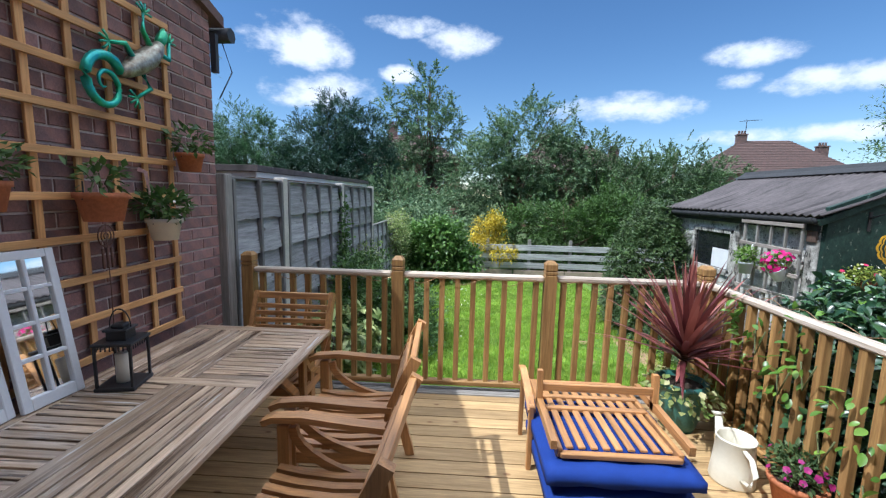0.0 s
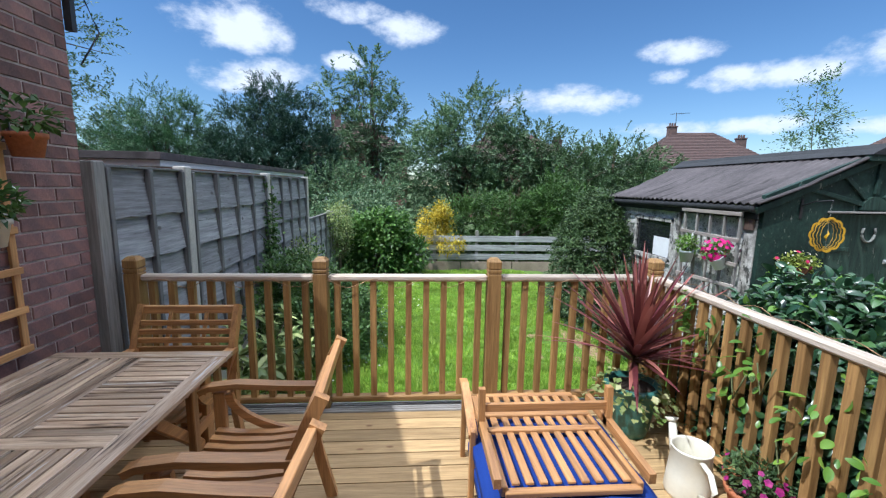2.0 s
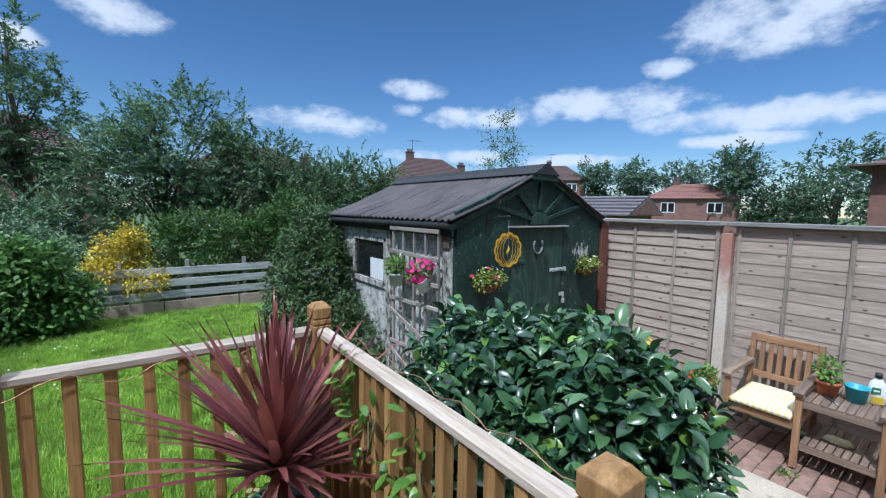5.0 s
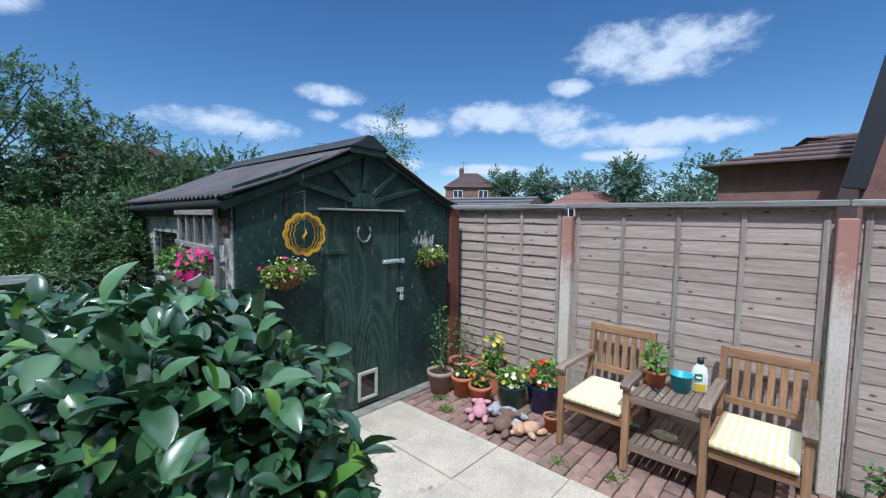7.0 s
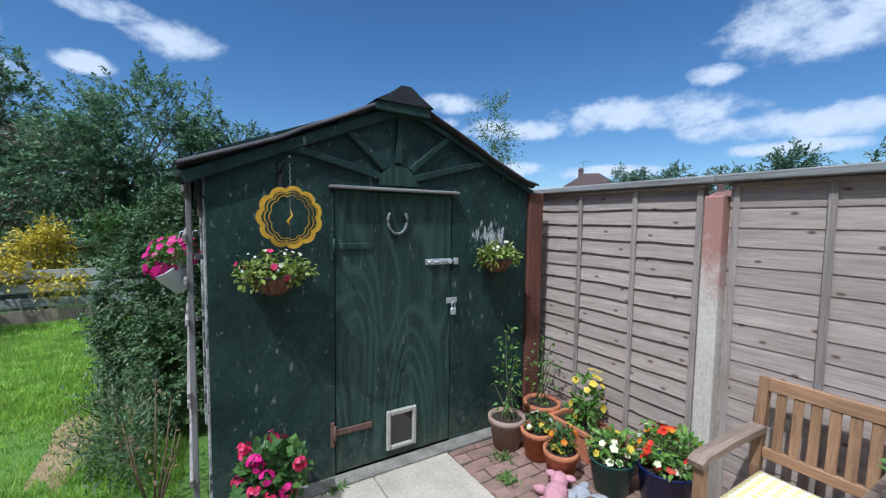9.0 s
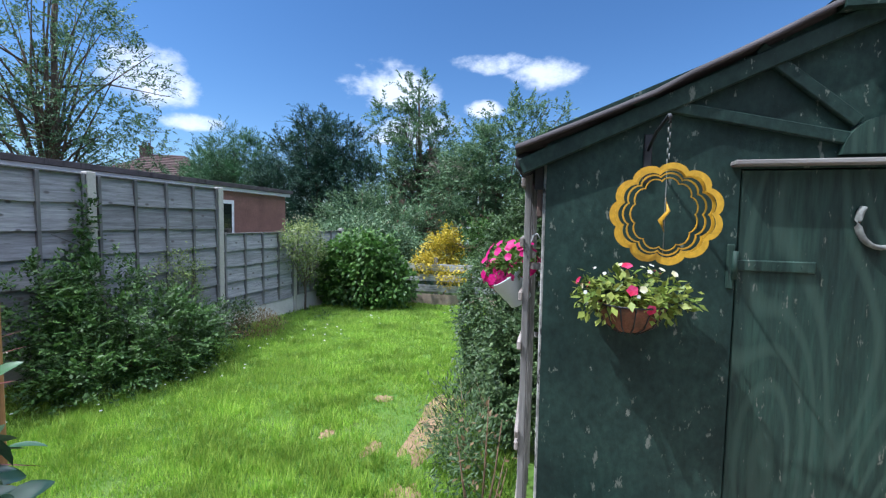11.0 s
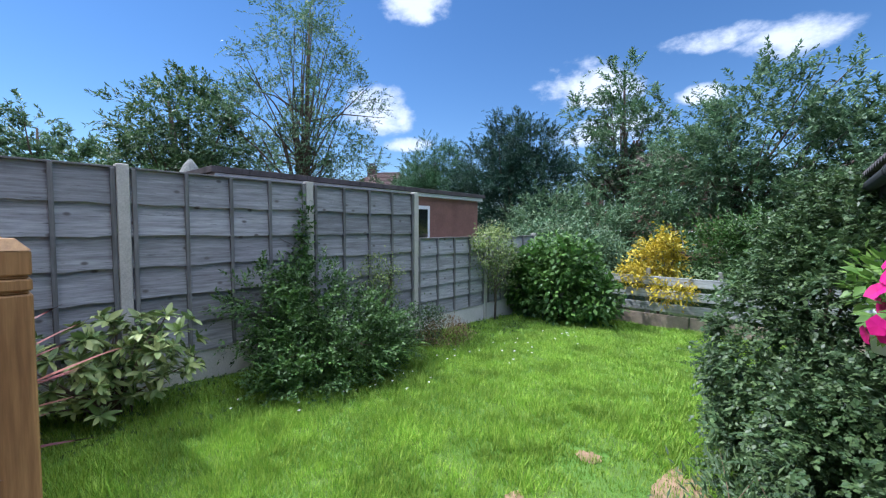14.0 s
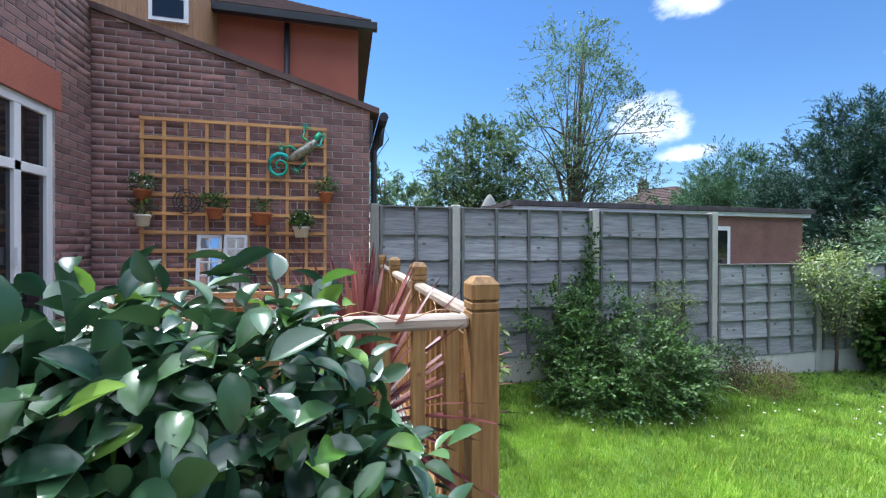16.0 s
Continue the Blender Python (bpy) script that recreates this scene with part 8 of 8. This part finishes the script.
def soft_toys():
    pink = mat("pink_plush", (0.62, 0.30, 0.33), 0.95, 0.2, 20, bump=1.0, bscale=200)
    grey = mat("grey_plush", (0.40, 0.40, 0.42), 0.95, 0.2, 20, bump=1.0, bscale=200)
    brown = mat("brown_plush", (0.20, 0.12, 0.09), 0.95, 0.2, 20, bump=1.0, bscale=200)
    fox = mat("fox_plush", (0.50, 0.26, 0.13), 0.95, 0.2, 20, (0.6, 0.5, 0.4), bump=1.0, bscale=200)
    for lab, m, x, y, rz, k in (("pink plush toy lying on the paving", pink, 6.27, 3.55, 30, 1.0), ("grey plush toy lying on the paving", grey, 6.40, 3.33, 100, 1.05), ("brown plush toy lying on the paving", brown, 6.22, 3.27, 10, 1.1), ("fox-coloured plush toy lying on the paving", fox, 6.33, 3.08, 150, 0.9)):
        bm = bmesh.new()
        for px, py, pz, rx, ry, rzz in ((0, 0, 0.055, 0.10, 0.07, 0.055), (0.12, 0.01, 0.06, 0.06, 0.055, 0.055), (0.14, 0.06, 0.08, 0.025, 0.04, 0.02), (0.14, -0.05, 0.08, 0.025, 0.04, 0.02), (-0.09, 0.06, 0.03, 0.06, 0.028, 0.028), (-0.09, -0.06, 0.03, 0.06, 0.028, 0.028), (0.03, 0.09, 0.03, 0.028, 0.055, 0.027), (0.18, 0.01, 0.045, 0.025, 0.022, 0.02)):
            bmesh.ops.create_icosphere(bm, subdivisions=2, radius=1, matrix=Matrix.Translation((px * k, py * k, pz * k)) @ Matrix.Diagonal((rx * k, ry * k, rzz * k, 1)))
        t = part("soft_toy", bm, m, smooth=True)
        t.matrix_world = pose(x, y, P0 - 0.002, 0, 0, rz)
        tagged(t, lab, "soft toy", group="pile of soft toys")


soft_toys()


def paving_weeds():
    rng = np.random.default_rng(92)
    c = np.array([(6.16, 3.85), (6.12, 2.72), (6.2, 2.35), (6.3, 4.05), (5.2, 4.30), (4.7, 4.28)])
    n = 420
    k = rng.integers(0, len(c), n)
    p = np.concatenate([c[k] + rng.normal(0, 0.035, (n, 2)), np.full((n, 1), P0 - 0.005)], 1)
    v, f = leaf_cloud(p, np.tile(np.array([0, 0, 0.5]), (n, 1)), 0.05, 0.2, 0.3, 0.0, 0.7, rng)
    tagged(part_np("paving_weeds", from_np("paving_weeds", v, f, LEAF["bright"])), "small weeds growing in the paving joints", "weeds", kind="stuff")


paving_weeds()

# ---- trees and houses beyond ----


def cypress(at, k, seed, leaf, label, n):
    """A ragged cypress of several leaders."""
    blobs = [(0, 0, 1.6, 2.1, 1.9, 1.7), (-0.5, 0, 2.9, 1.7, 1.6, 1.6), (0.7, 0.1, 3.1, 1.5, 1.4, 1.5), (-0.9, 0, 4.1, 0.9, 0.9, 1.2), (0.1, 0, 4.6, 0.9, 0.9, 1.2), (0.9, 0, 4.2, 0.8, 0.8, 1.1), (1.5, 0, 3.3, 0.6, 0.6, 0.9), (-1.6, 0, 3.0, 0.6, 0.6, 0.9), (0.35, 0, 5.35, 0.35, 0.35, 0.45), (-0.4, 0, 5.1, 0.35, 0.35, 0.45)]
    blobs = [tuple(k * c for c in b) for b in blobs]
    plant("conifer_tree", label, "tree", at, blobs, 4000, 0.115, leaf, seed, 0.20, 0.2, 0.0, 0.35, trunk=(5.0 * k, 0.16), limbs=10, twig=(n // 42, 6, 20, 0.46, 0.62, 0.76, 0.09))


cypress((-3.7, 16.2, -0.9), 1.02, 101, LEAF["conifer"], "broad dark blue-green cypress behind the garage", 42000)
cypress((-7.4, 16.2, -0.9), 0.94, 102, LEAF["conifer_light"], "lighter green cypress with drooping sprays", 26000)
cypress((-9.8, 17.4, -0.9), 0.86, 103, LEAF["conifer_light"], "green cypress behind the neighbouring garage", 20000)


def tree(at, top, blobs, n, seed, leaf, label, size=0.13, sprays=500, spray=0.22, r0=0.12, limbs=26, shell=0.5, up=0.45):
    """A broadleaf tree: a trunk, limbs, and leafy twigs gathered in clumps; sprays is the count of twigs."""
    return plant("tree", label, "tree", at, blobs, 3000, size * 0.84, leaf, seed, 0.40, 0.25, 0.12, 0.4, trunk=(top, r0), limbs=limbs, twig=(max(12, sprays // 6), 8, max(6, n // sprays), 0.55 if n > 5000 else 0.4, up, shell, spray * 0.8))


tree((-0.4, 18.2, -0.9), 7.2, [(0, 0, 5.2, 1.3, 1.2, 1.5), (-0.8, 0.2, 4.2, 1.3, 1.2, 1.3), (0.9, 0, 4.4, 1.3, 1.2, 1.3), (-0.2, 0, 6.7, 0.6, 0.6, 0.9), (1.2, 0, 5.9, 0.5, 0.5, 0.6), (-1.6, 0, 6.0, 0.5, 0.5, 0.6), (0, 0, 3.0, 1.9, 1.4, 1.2)], 22000, 111, LEAF["tree"], "tall airy tree with open sky between its sprays", 0.15, 1000, 0.20, 0.12, 34)
tree((3.1, 16.2, -0.9), 5.0, [(0, 0, 3.8, 1.9, 1.5, 1.5), (-1.2, 0, 3.2, 1.3, 1.2, 1.2), (1.4, 0, 3.5, 1.4, 1.2, 1.2), (0.2, 0, 5.2, 0.9, 0.8, 0.7), (0, -0.5, 2.0, 2.3, 1.3, 1.3), (1.6, 0, 4.9, 0.5, 0.5, 0.5)], 36000, 112, LEAF["tree"], "broad green garden tree beyond the back fence", 0.14, 1900, 0.20, 0.13, 26)
tree((5.9, 15.8, -0.9), 4.2, [(0, 0, 3.0, 1.6, 1.3, 1.5), (1.2, 0, 2.6, 1.4, 1.2, 1.2), (-0.8, 0, 2.2, 1.5, 1.2, 1.4), (0.4, -0.4, 1.5, 2.0, 1.2, 1.2), (-0.3, 0, 4.1, 0.6, 0.5, 0.6)], 34000, 113, LEAF["oak"], "dark green leafy tree beyond the back fence", 0.13, 1800, 0.18, 0.12, 22)
tree((8.9, 16.4, -0.9), 4.2, [(0, 0, 3.0, 1.9, 1.4, 1.3), (-1.2, 0, 2.6, 1.4, 1.2, 1.3), (1.4, 0, 2.5, 1.5, 1.2, 1.2), (0, 0, 1.4, 2.5, 1.3, 1.2)], 34000, 114, LEAF["oak"], "dense green tree behind the shed", 0.13, 1800, 0.18, 0.12, 18)
tree((4.4, 13.4, -0.9), 2.2, [(0, 0, 1.3, 1.6, 0.6, 1.0), (-1.3, 0.2, 1.1, 1.0, 0.5, 0.9), (1.5, 0.1, 1.4, 1.2, 0.6, 1.1)], 26000, 115, LEAF["mid"], "dark hedge of mixed leaves behind the white boards", 0.11, 1800, 0.13, 0.06, 14)
tree((-1.4, 15.0, -0.9), 3.0, [(0, 0, 1.8, 1.5, 1.0, 1.2), (1.4, 0.3, 1.5, 1.3, 0.9, 1.1), (-1.2, 0, 1.3, 1.0, 0.9, 1.0)], 22000, 116, LEAF["tree"], "scrubby green tree beyond the corner bush", 0.13, 1400, 0.17, 0.08, 18)
tree((11.75, 11.1, -0.6), 4.7, [(0, 0, 4.2, 0.4, 0.4, 0.8), (0.2, 0, 4.8, 0.25, 0.25, 0.35), (-0.15, 0, 3.3, 0.4, 0.4, 0.6)], 1500, 117, LEAF["tree"], "thin young tree rising over the shed roof", 0.12, 220, 0.09, 0.018, 12)
# to the west, over the long fence
tree((-9.2, 11.0, -0.6), 9.4, [(0, 0, 7.0, 1.9, 1.9, 2.4), (-1.2, -0.4, 5.2, 1.8, 1.7, 1.8), (1.2, 0.6, 5.2, 1.7, 1.7, 2.0), (0.2, 0, 8.9, 1.2, 1.2, 1.0), (1.7, 1.0, 4.0, 1.3, 1.2, 1.2), (-0.6, 0, 3.4, 1.8, 1.6, 1.3)], 21000, 118, LEAF["tree"], "tall airy tree with upright limbs behind the garage", 0.13, 1700, 0.20, 0.13, 60)
tree((-14.6, 9.3, -0.6), 6.8, [(0, 0, 5.6, 2.2, 2.2, 1.8), (-1.8, -0.6, 4.4, 1.9, 1.8, 1.6), (1.8, 0.6, 4.4, 2.0, 2.0, 1.7), (0, 0, 3.0, 3.0, 2.6, 1.6)], 26000, 119, LEAF["oak"], "dense dark oak-like tree in a far garden", 0.22, 1900, 0.26, 0.22, 24)
tree((-21.5, 5.6, -0.6), 6.0, [(0, 0, 5.0, 2.0, 2.0, 1.6), (-1.5, -1.2, 4.0, 1.8, 1.8, 1.5), (1.2, 1.2, 3.8, 1.8, 1.8, 1.6)], 12000, 120, LEAF["tree"], "round green tree in a far garden", 0.24, 500, 0.28, 0.2, 16)


def far_tree(az, dist, z, r, seed, name="far_tree"):
    x, y = dist * math.sin(radians(az)), dist * math.cos(radians(az))
    plant("far_tree", "round dark green tree far beyond the roofs", "tree", (x, y, -0.9), [(0, 0, z - r * 0.6, r, r, r * 0.75), (r * 0.7, 0, z - r, r * 0.75, r * 0.75, r * 0.7), (-r * 0.7, 0, z - r, r * 0.75, r * 0.75, r * 0.7), (0, 0, z * 0.35, r * 1.1, r, z * 0.35)], 3000, 0.36, LEAF["far"], seed, 0.55, 0.2, 0.1, 0.8, trunk=(z * 0.7, 0.3), limbs=6, group="far trees", twig=(130, 8, 10, 1.0, 0.35, 0.55, 0.45))


for _k, (_az, _d, _z, _r) in enumerate(((71, 62, 9.4, 2.6), (79, 60, 9.2, 4.2), (61, 70, 8.8, 2.4), (56.5, 72, 9.2, 2.2), (66, 74, 9.2, 2.6), (85, 66, 8.0, 5.0), (27, 40, 4.6, 3.6), (22, 40, 4.8, 3.6), (43, 70, 5.5, 4.0), (92, 50, 8, 5), (100, 60, 8, 6), (75.5, 66, 6.2, 3.6), (89, 62, 6.5, 4.5))):
    far_tree(_az, _d, _z, _r, 200 + _k)


def far_house(at, rz, w, d, eave, ridge, wall, roof, label, chimney=True, hip=True, windows=2):
    r = thing("far_house", label, "house", at, rz)
    boxpart("wall", (-w / 2, w / 2, -d / 2, d / 2, 0, eave), wall, r, bevel=0)
    bm = bmesh.new()
    e = 0.35
    i = d * 0.42 if hip else 0.0
    v = [bm.verts.new(c) for c in ((-w / 2 - e, -d / 2 - e, eave), (w / 2 + e, -d / 2 - e, eave), (w / 2 + e, d / 2 + e, eave), (-w / 2 - e, d / 2 + e, eave), (-w / 2 - e + i + e * (0 if not hip else 1), 0, ridge), (w / 2 + e - i - e * (0 if not hip else 1), 0, ridge))]
    for f in ((0, 1, 5, 4), (1, 2, 5), (2, 3, 4, 5), (3, 0, 4), (3, 2, 1, 0)):
        bm.faces.new([v[k] for k in f])
    ro = part("roof", bm, roof, r)
    if not hip:
        for q in (-1, 1):
            bm = bmesh.new()
            x = q * (w / 2 + e + 0.012)
            g = [bm.verts.new((x - q * t, y, z)) for t in (0, 0.08) for y, z in ((-d / 2, eave + 0.02), (d / 2, eave + 0.02), (0, ridge - 0.1))]
            bm.faces.new(g[:3]), bm.faces.new(g[3:][::-1])
            for k in range(3):
                bm.faces.new((g[k], g[(k + 1) % 3], g[3 + (k + 1) % 3], g[3 + k]))
            bmesh.ops.recalc_face_normals(bm, faces=bm.faces)
            part("gable", bm, wall, r, "brick gable end")
    n = max(6, int((ridge - eave) / 0.16))
    bm = bmesh.new()
    for k in range(n):
        t = k / n
        z, y = eave + (ridge - eave) * t + 0.03, -(d / 2 + e) * (1 - t)
        xx = w / 2 + e - (i + e) * t if hip else w / 2 + e
        box(bm, -xx, xx, y - 0.02, y + 0.10, z - 0.02, z + 0.02)
        yy = (d / 2 + e) * (1 - t)
        if hip:
            xs = w / 2 + e - (i + e) * t
            box(bm, -xs - 0.02, -xs + 0.1, -yy, yy, z - 0.02, z + 0.02)
            box(bm, xs - 0.1, xs + 0.02, -yy, yy, z - 0.02, z + 0.02)
    tagged(part("tiling", bm, roof, ro), kind="stuff")
    if chimney:
        for x in ((-w * 0.18, w * 0.42) if w > 8 else (-w * 0.2,)):
            bm = bmesh.new()
            zc = ridge if x < 0 else ridge - 1.1
            box(bm, x - 0.38, x + 0.38, -0.28, 0.28, zc - 1.6, zc + 0.5)
            box(bm, x - 0.44, x + 0.44, -0.33, 0.33, zc + 0.5, zc + 0.6)
            for q in (-0.22, 0.0, 0.22):
                lathe(bm, [(0.10, 0), (0.08, 0.25), (0.10, 0.3), (0.0, 0.3)], 10, (x + q, 0, zc + 0.6))
            part("chimney", bm, M["chimney_brick"], r, "sooty brick chimney with clay pots")
            if x < 0:
                bm = bmesh.new()
                tube(bm, [(x + 0.3, 0, zc + 0.6), (x + 0.3, 0, zc + 1.9)], 0.03, 5)
                tube(bm, [(x - 0.3, 0, zc + 1.75), (x + 1.5, 0, zc + 1.85)], 0.02, 5)
                for q in range(6):
                    tube(bm, [(x + 0.2 * q, -0.3, zc + 1.77 + 0.01 * q), (x + 0.2 * q, 0.3, zc + 1.77 + 0.01 * q)], 0.012, 5)
                part("aerial", bm, M["gutter"], r, "television aerial")
    for k in range(windows):
        x = -w / 2 + w * (k + 0.5) / windows
        for z0 in ((eave - 1.7,) if eave < 4 else (eave - 1.7, eave - 4.3)):
            wn = boxpart("window", (x - 0.75, x + 0.75, -d / 2 - 0.04, -d / 2 + 0.02, z0, z0 + 1.25), M["upvc"], r)
            for q in (-0.36, 0.36):
                boxpart("pane", (x + q - 0.30, x + q + 0.30, -d / 2 - 0.055, -d / 2 - 0.03, z0 + 0.1, z0 + 1.15), GLASS, wn, bevel=0)
    return r


far_house((-3.5, 36, -1.2), 4, 8, 8, 5.2, 7.9, M["far_brick"], M["roof_tile"], "red brick house half hidden by the trees")
far_house((9.8, 38, -1.2), -6, 10, 8, 4.9, 7.5, M["far_brick"], M["roof_tile"], "brick house with a brown hipped roof beyond the trees")
far_house((28.2, 40, -1.2), -12, 10.5, 8, 5.1, 8.3, M["far_brick"], M["roof_tile"], "brick house with a brown hipped roof and two chimneys")
far_house((57.5, 44.7, -1.2), -52, 8, 7, 7.4, 10.0, M["far_brick"], M["roof_tile"], "far brick house with a brown roof")
far_house((57.7, 24.5, -1.2), -67.5, 9.5, 7, 4.4, 6.3, M["far_brick"], M["red_tile"], "low brick house with a red tiled roof")
far_house((15.7, 10.5, -0.9), -78, 3.2, 3.6, 2.3, 2.98, M["far_brick"], M["slate"], "small brick garage with a grey tiled roof behind the fence", False, False, 0)
far_house((18.4, 1.3, -0.9), -90, 4.0, 6.0, 3.5, 4.5, M["far_brick"], M["roof_tile"], "brick outbuilding with a brown tiled roof over the side fence", False, True, 0)
far_house((-26, 30, -1.2), 30, 9, 8, 5.0, 7.6, M["far_brick"], M["roof_tile"], "house far behind the cypress trees")


def east_gable():
    r = thing("east_house", "gable wall of the next house with a dark sloping verge", "house", (8.6, -1.37, -0.9))
    bm = bmesh.new()
    pr = [(-5, 0), (2.56, 0), (2.56, 2.7), (1.9, 6.2), (-5, 9.0)]
    a, b = [bm.verts.new((0, y, z)) for y, z in pr], [bm.verts.new((7, y, z)) for y, z in pr]
    bm.faces.new(a[::-1]), bm.faces.new(b)
    for i in range(5):
        bm.faces.new((a[i], a[(i + 1) % 5], b[(i + 1) % 5], b[i]))
    bmesh.ops.recalc_face_normals(bm, faces=bm.faces)
    part("wall", bm, M["far_brick"], r)
    barpart("verge_board", (-0.06, 2.60, 2.5), (-0.06, 1.93, 6.2), 0.12, 0.16, M["gutter"], r, "black verge board")


east_gable()


def garage_vent_and_chimney():
    r = thing("roof_vent", "small pointed grey roof vent on the garage", "vent", (-3.4, 5.85, 1.85))
    bm = bmesh.new()
    lathe(bm, [(0.10, -0.05), (0.10, 0.12), (0, 0.12)], 8)
    part("pipe", bm, M["dull_iron"], r)
    bm = bmesh.new()
    lathe(bm, [(0.17, 0.10), (0.10, 0.24), (0.03, 0.33), (0, 0.34)], 8)
    part("cowl", bm, M["dull_iron"], r)


garage_vent_and_chimney()


# ---- small things ----


def rail_wire():
    rng = random.Random(4)
    bm = bmesh.new()
    pts = []
    for k in range(70):
        x = -0.40 + 3.36 * k / 69
        pts.append((x, 3.462 + rng.uniform(-0.004, 0.004), 0.895 + 0.028 * math.sin(k * 0.9) + rng.uniform(-0.006, 0.006)))
    tube(bm, pts, 0.0022, 5)
    pts = []
    for k in range(36):
        y = 3.42 - 1.42 * k / 35
        pts.append((3.038 + rng.uniform(-0.004, 0.004), y, 0.955 + 0.014 * math.sin(k * 1.1)))
    tube(bm, pts, 0.0022, 5)
    M["wire"] = mat("copper_wire", (0.36, 0.22, 0.12), 0.4, 0.1, 10, metal=0.7, bump=0)
    tagged(part("light_string", bm, M["wire"]), "thin copper wire of fairy lights strung along the rails", "fairy lights")


rail_wire()


def bare_rose():
    rng = random.Random(8)
    r = thing("rose_stems", "bare thorny rose stems at the shed corner", "shrub", (4.28, 4.75, -0.53))
    for k in range(6):
        bm = bmesh.new()
        a, h = rng.uniform(0, 6.28), rng.uniform(0.35, 0.75)
        e = Vector((0.14 * math.cos(a), 0.14 * math.sin(a), h))
        tube(bm, [(0.02 * math.cos(a), 0.02 * math.sin(a), 0), (e.x * 0.7, e.y * 0.7, h * 0.55), e], [0.007, 0.005, 0.002], 6)
        part("cane", bm, M["twig"], r)
    g = np.random.default_rng(8)
    p, d = crown_points([(0, 0, 0.45, 0.16, 0.2, 0.3)], 60, g, 0.4, 0.2)
    v, f = leaf_cloud(p, d, 0.035, 0.5, 0.2, 0.1, 0.7, g)
    part_np("leaves", from_np("leaves", v, f, LEAF["dry"]), r)


bare_rose()


def timber_offcut():
    """A short dark block nailed beside the corner board, and the fern fronds by the fence."""
    bm = bmesh.new()
    box(bm, SX0 - 0.035, SX0 - 0.013, SY + 0.07, SY + 0.18, 1.17, 1.30, 0.004)
    tagged(part("timber_block", bm, M["dark_block"]), "small dark brown timber block nailed to the shed corner", "timber")
    g = np.random.default_rng(15)
    r = thing("fern", "light green fern in front of the fence bush", "fern", (0.42, 6.85, -0.60))
    for k in range(13):
        a = 2 * math.pi * k / 13 + g.normal(0, 0.2)
        L = g.uniform(0.42, 0.62)
        V, F = [], []
        o, s = np.array([math.cos(a), math.sin(a), 0]), np.array([-math.sin(a), math.cos(a), 0])
        for j in range(18):
            t = (j + 1) / 18
            c = o * L * t * 0.85 + np.array([0, 0, L * (1.25 * t - 1.0 * t * t)])
            w = 0.10 * math.sin(math.pi * min(1, t * 0.9 + 0.1)) + 0.006
            for q in (-1, 1):
                b = len(V)
                V += [c, c + q * s * w * 0.5 + o * 0.014, c + q * s * w + o * 0.02 - np.array([0, 0, 0.012]), c + q * s * w * 0.5 - o * 0.006]
                F += [(b, b + 1, b + 2), (b, b + 2, b + 3)]
        part_np("frond", from_np("frond", V, F, LEAF["bright"]), r)


timber_offcut()

# ---- small pieces of walls and paving ----
brick_wall(WALL_WEST, 0.585, 3.355, -0.45, 3.6, lambda u, z, p: (-0.632 + p, u, z), 300, (2.6, 1.7), lambda u, z: z - 0.055 < verge_z(u) - 0.02)
brick_wall(WALL_SOUTH, -0.10, 3.0, 2.71, 3.88, lambda u, z, p: (u, 0.583 + p, z), 30, (0.2, 2.8))
brick_wall(WALL_SOUTH, -0.625, -0.105, -0.03, 3.9, lambda u, z, p: (u, 0.583 + p, z), 60, (-0.3, 2.0))


def pavers():
    me = {}
    rnd = random.Random(5)
    cells = []
    y = -0.5
    row = 0
    while y < 4.30:
        x = 6.01 - (0.105 if row % 2 else 0)
        while x < 7.0:
            a, b = max(x, 6.01), min(x + 0.205, 7.0)
            if b - a > 0.04:
                cells.append((a, b, y))
            x += 0.213
        y += 0.108
        row += 1
    cells.sort(key=lambda c: abs(c[2] - 3.4))
    for a, b, y in cells[:290]:
        k = round(b - a, 3)
        if k not in me:
            bm = bmesh.new()
            box(bm, -(b - a) / 2, (b - a) / 2, -0.05, 0.05, -0.04, 0, 0.005)
            me[k] = bpy.data.meshes.new("paver")
            bm.to_mesh(me[k])
            bm.free()
            me[k].materials.append(M["paver"])
        ob = new("paver", me[k])
        ob.parent = PATIO_OB
        ob.matrix_basis = pose((a + b) / 2, y + 0.05, PATIO - 0.008 + rnd.uniform(-0.006, 0.006), rnd.uniform(-1.5, 1.5), rnd.uniform(-1.5, 1.5), rnd.uniform(-2, 2))


pavers()
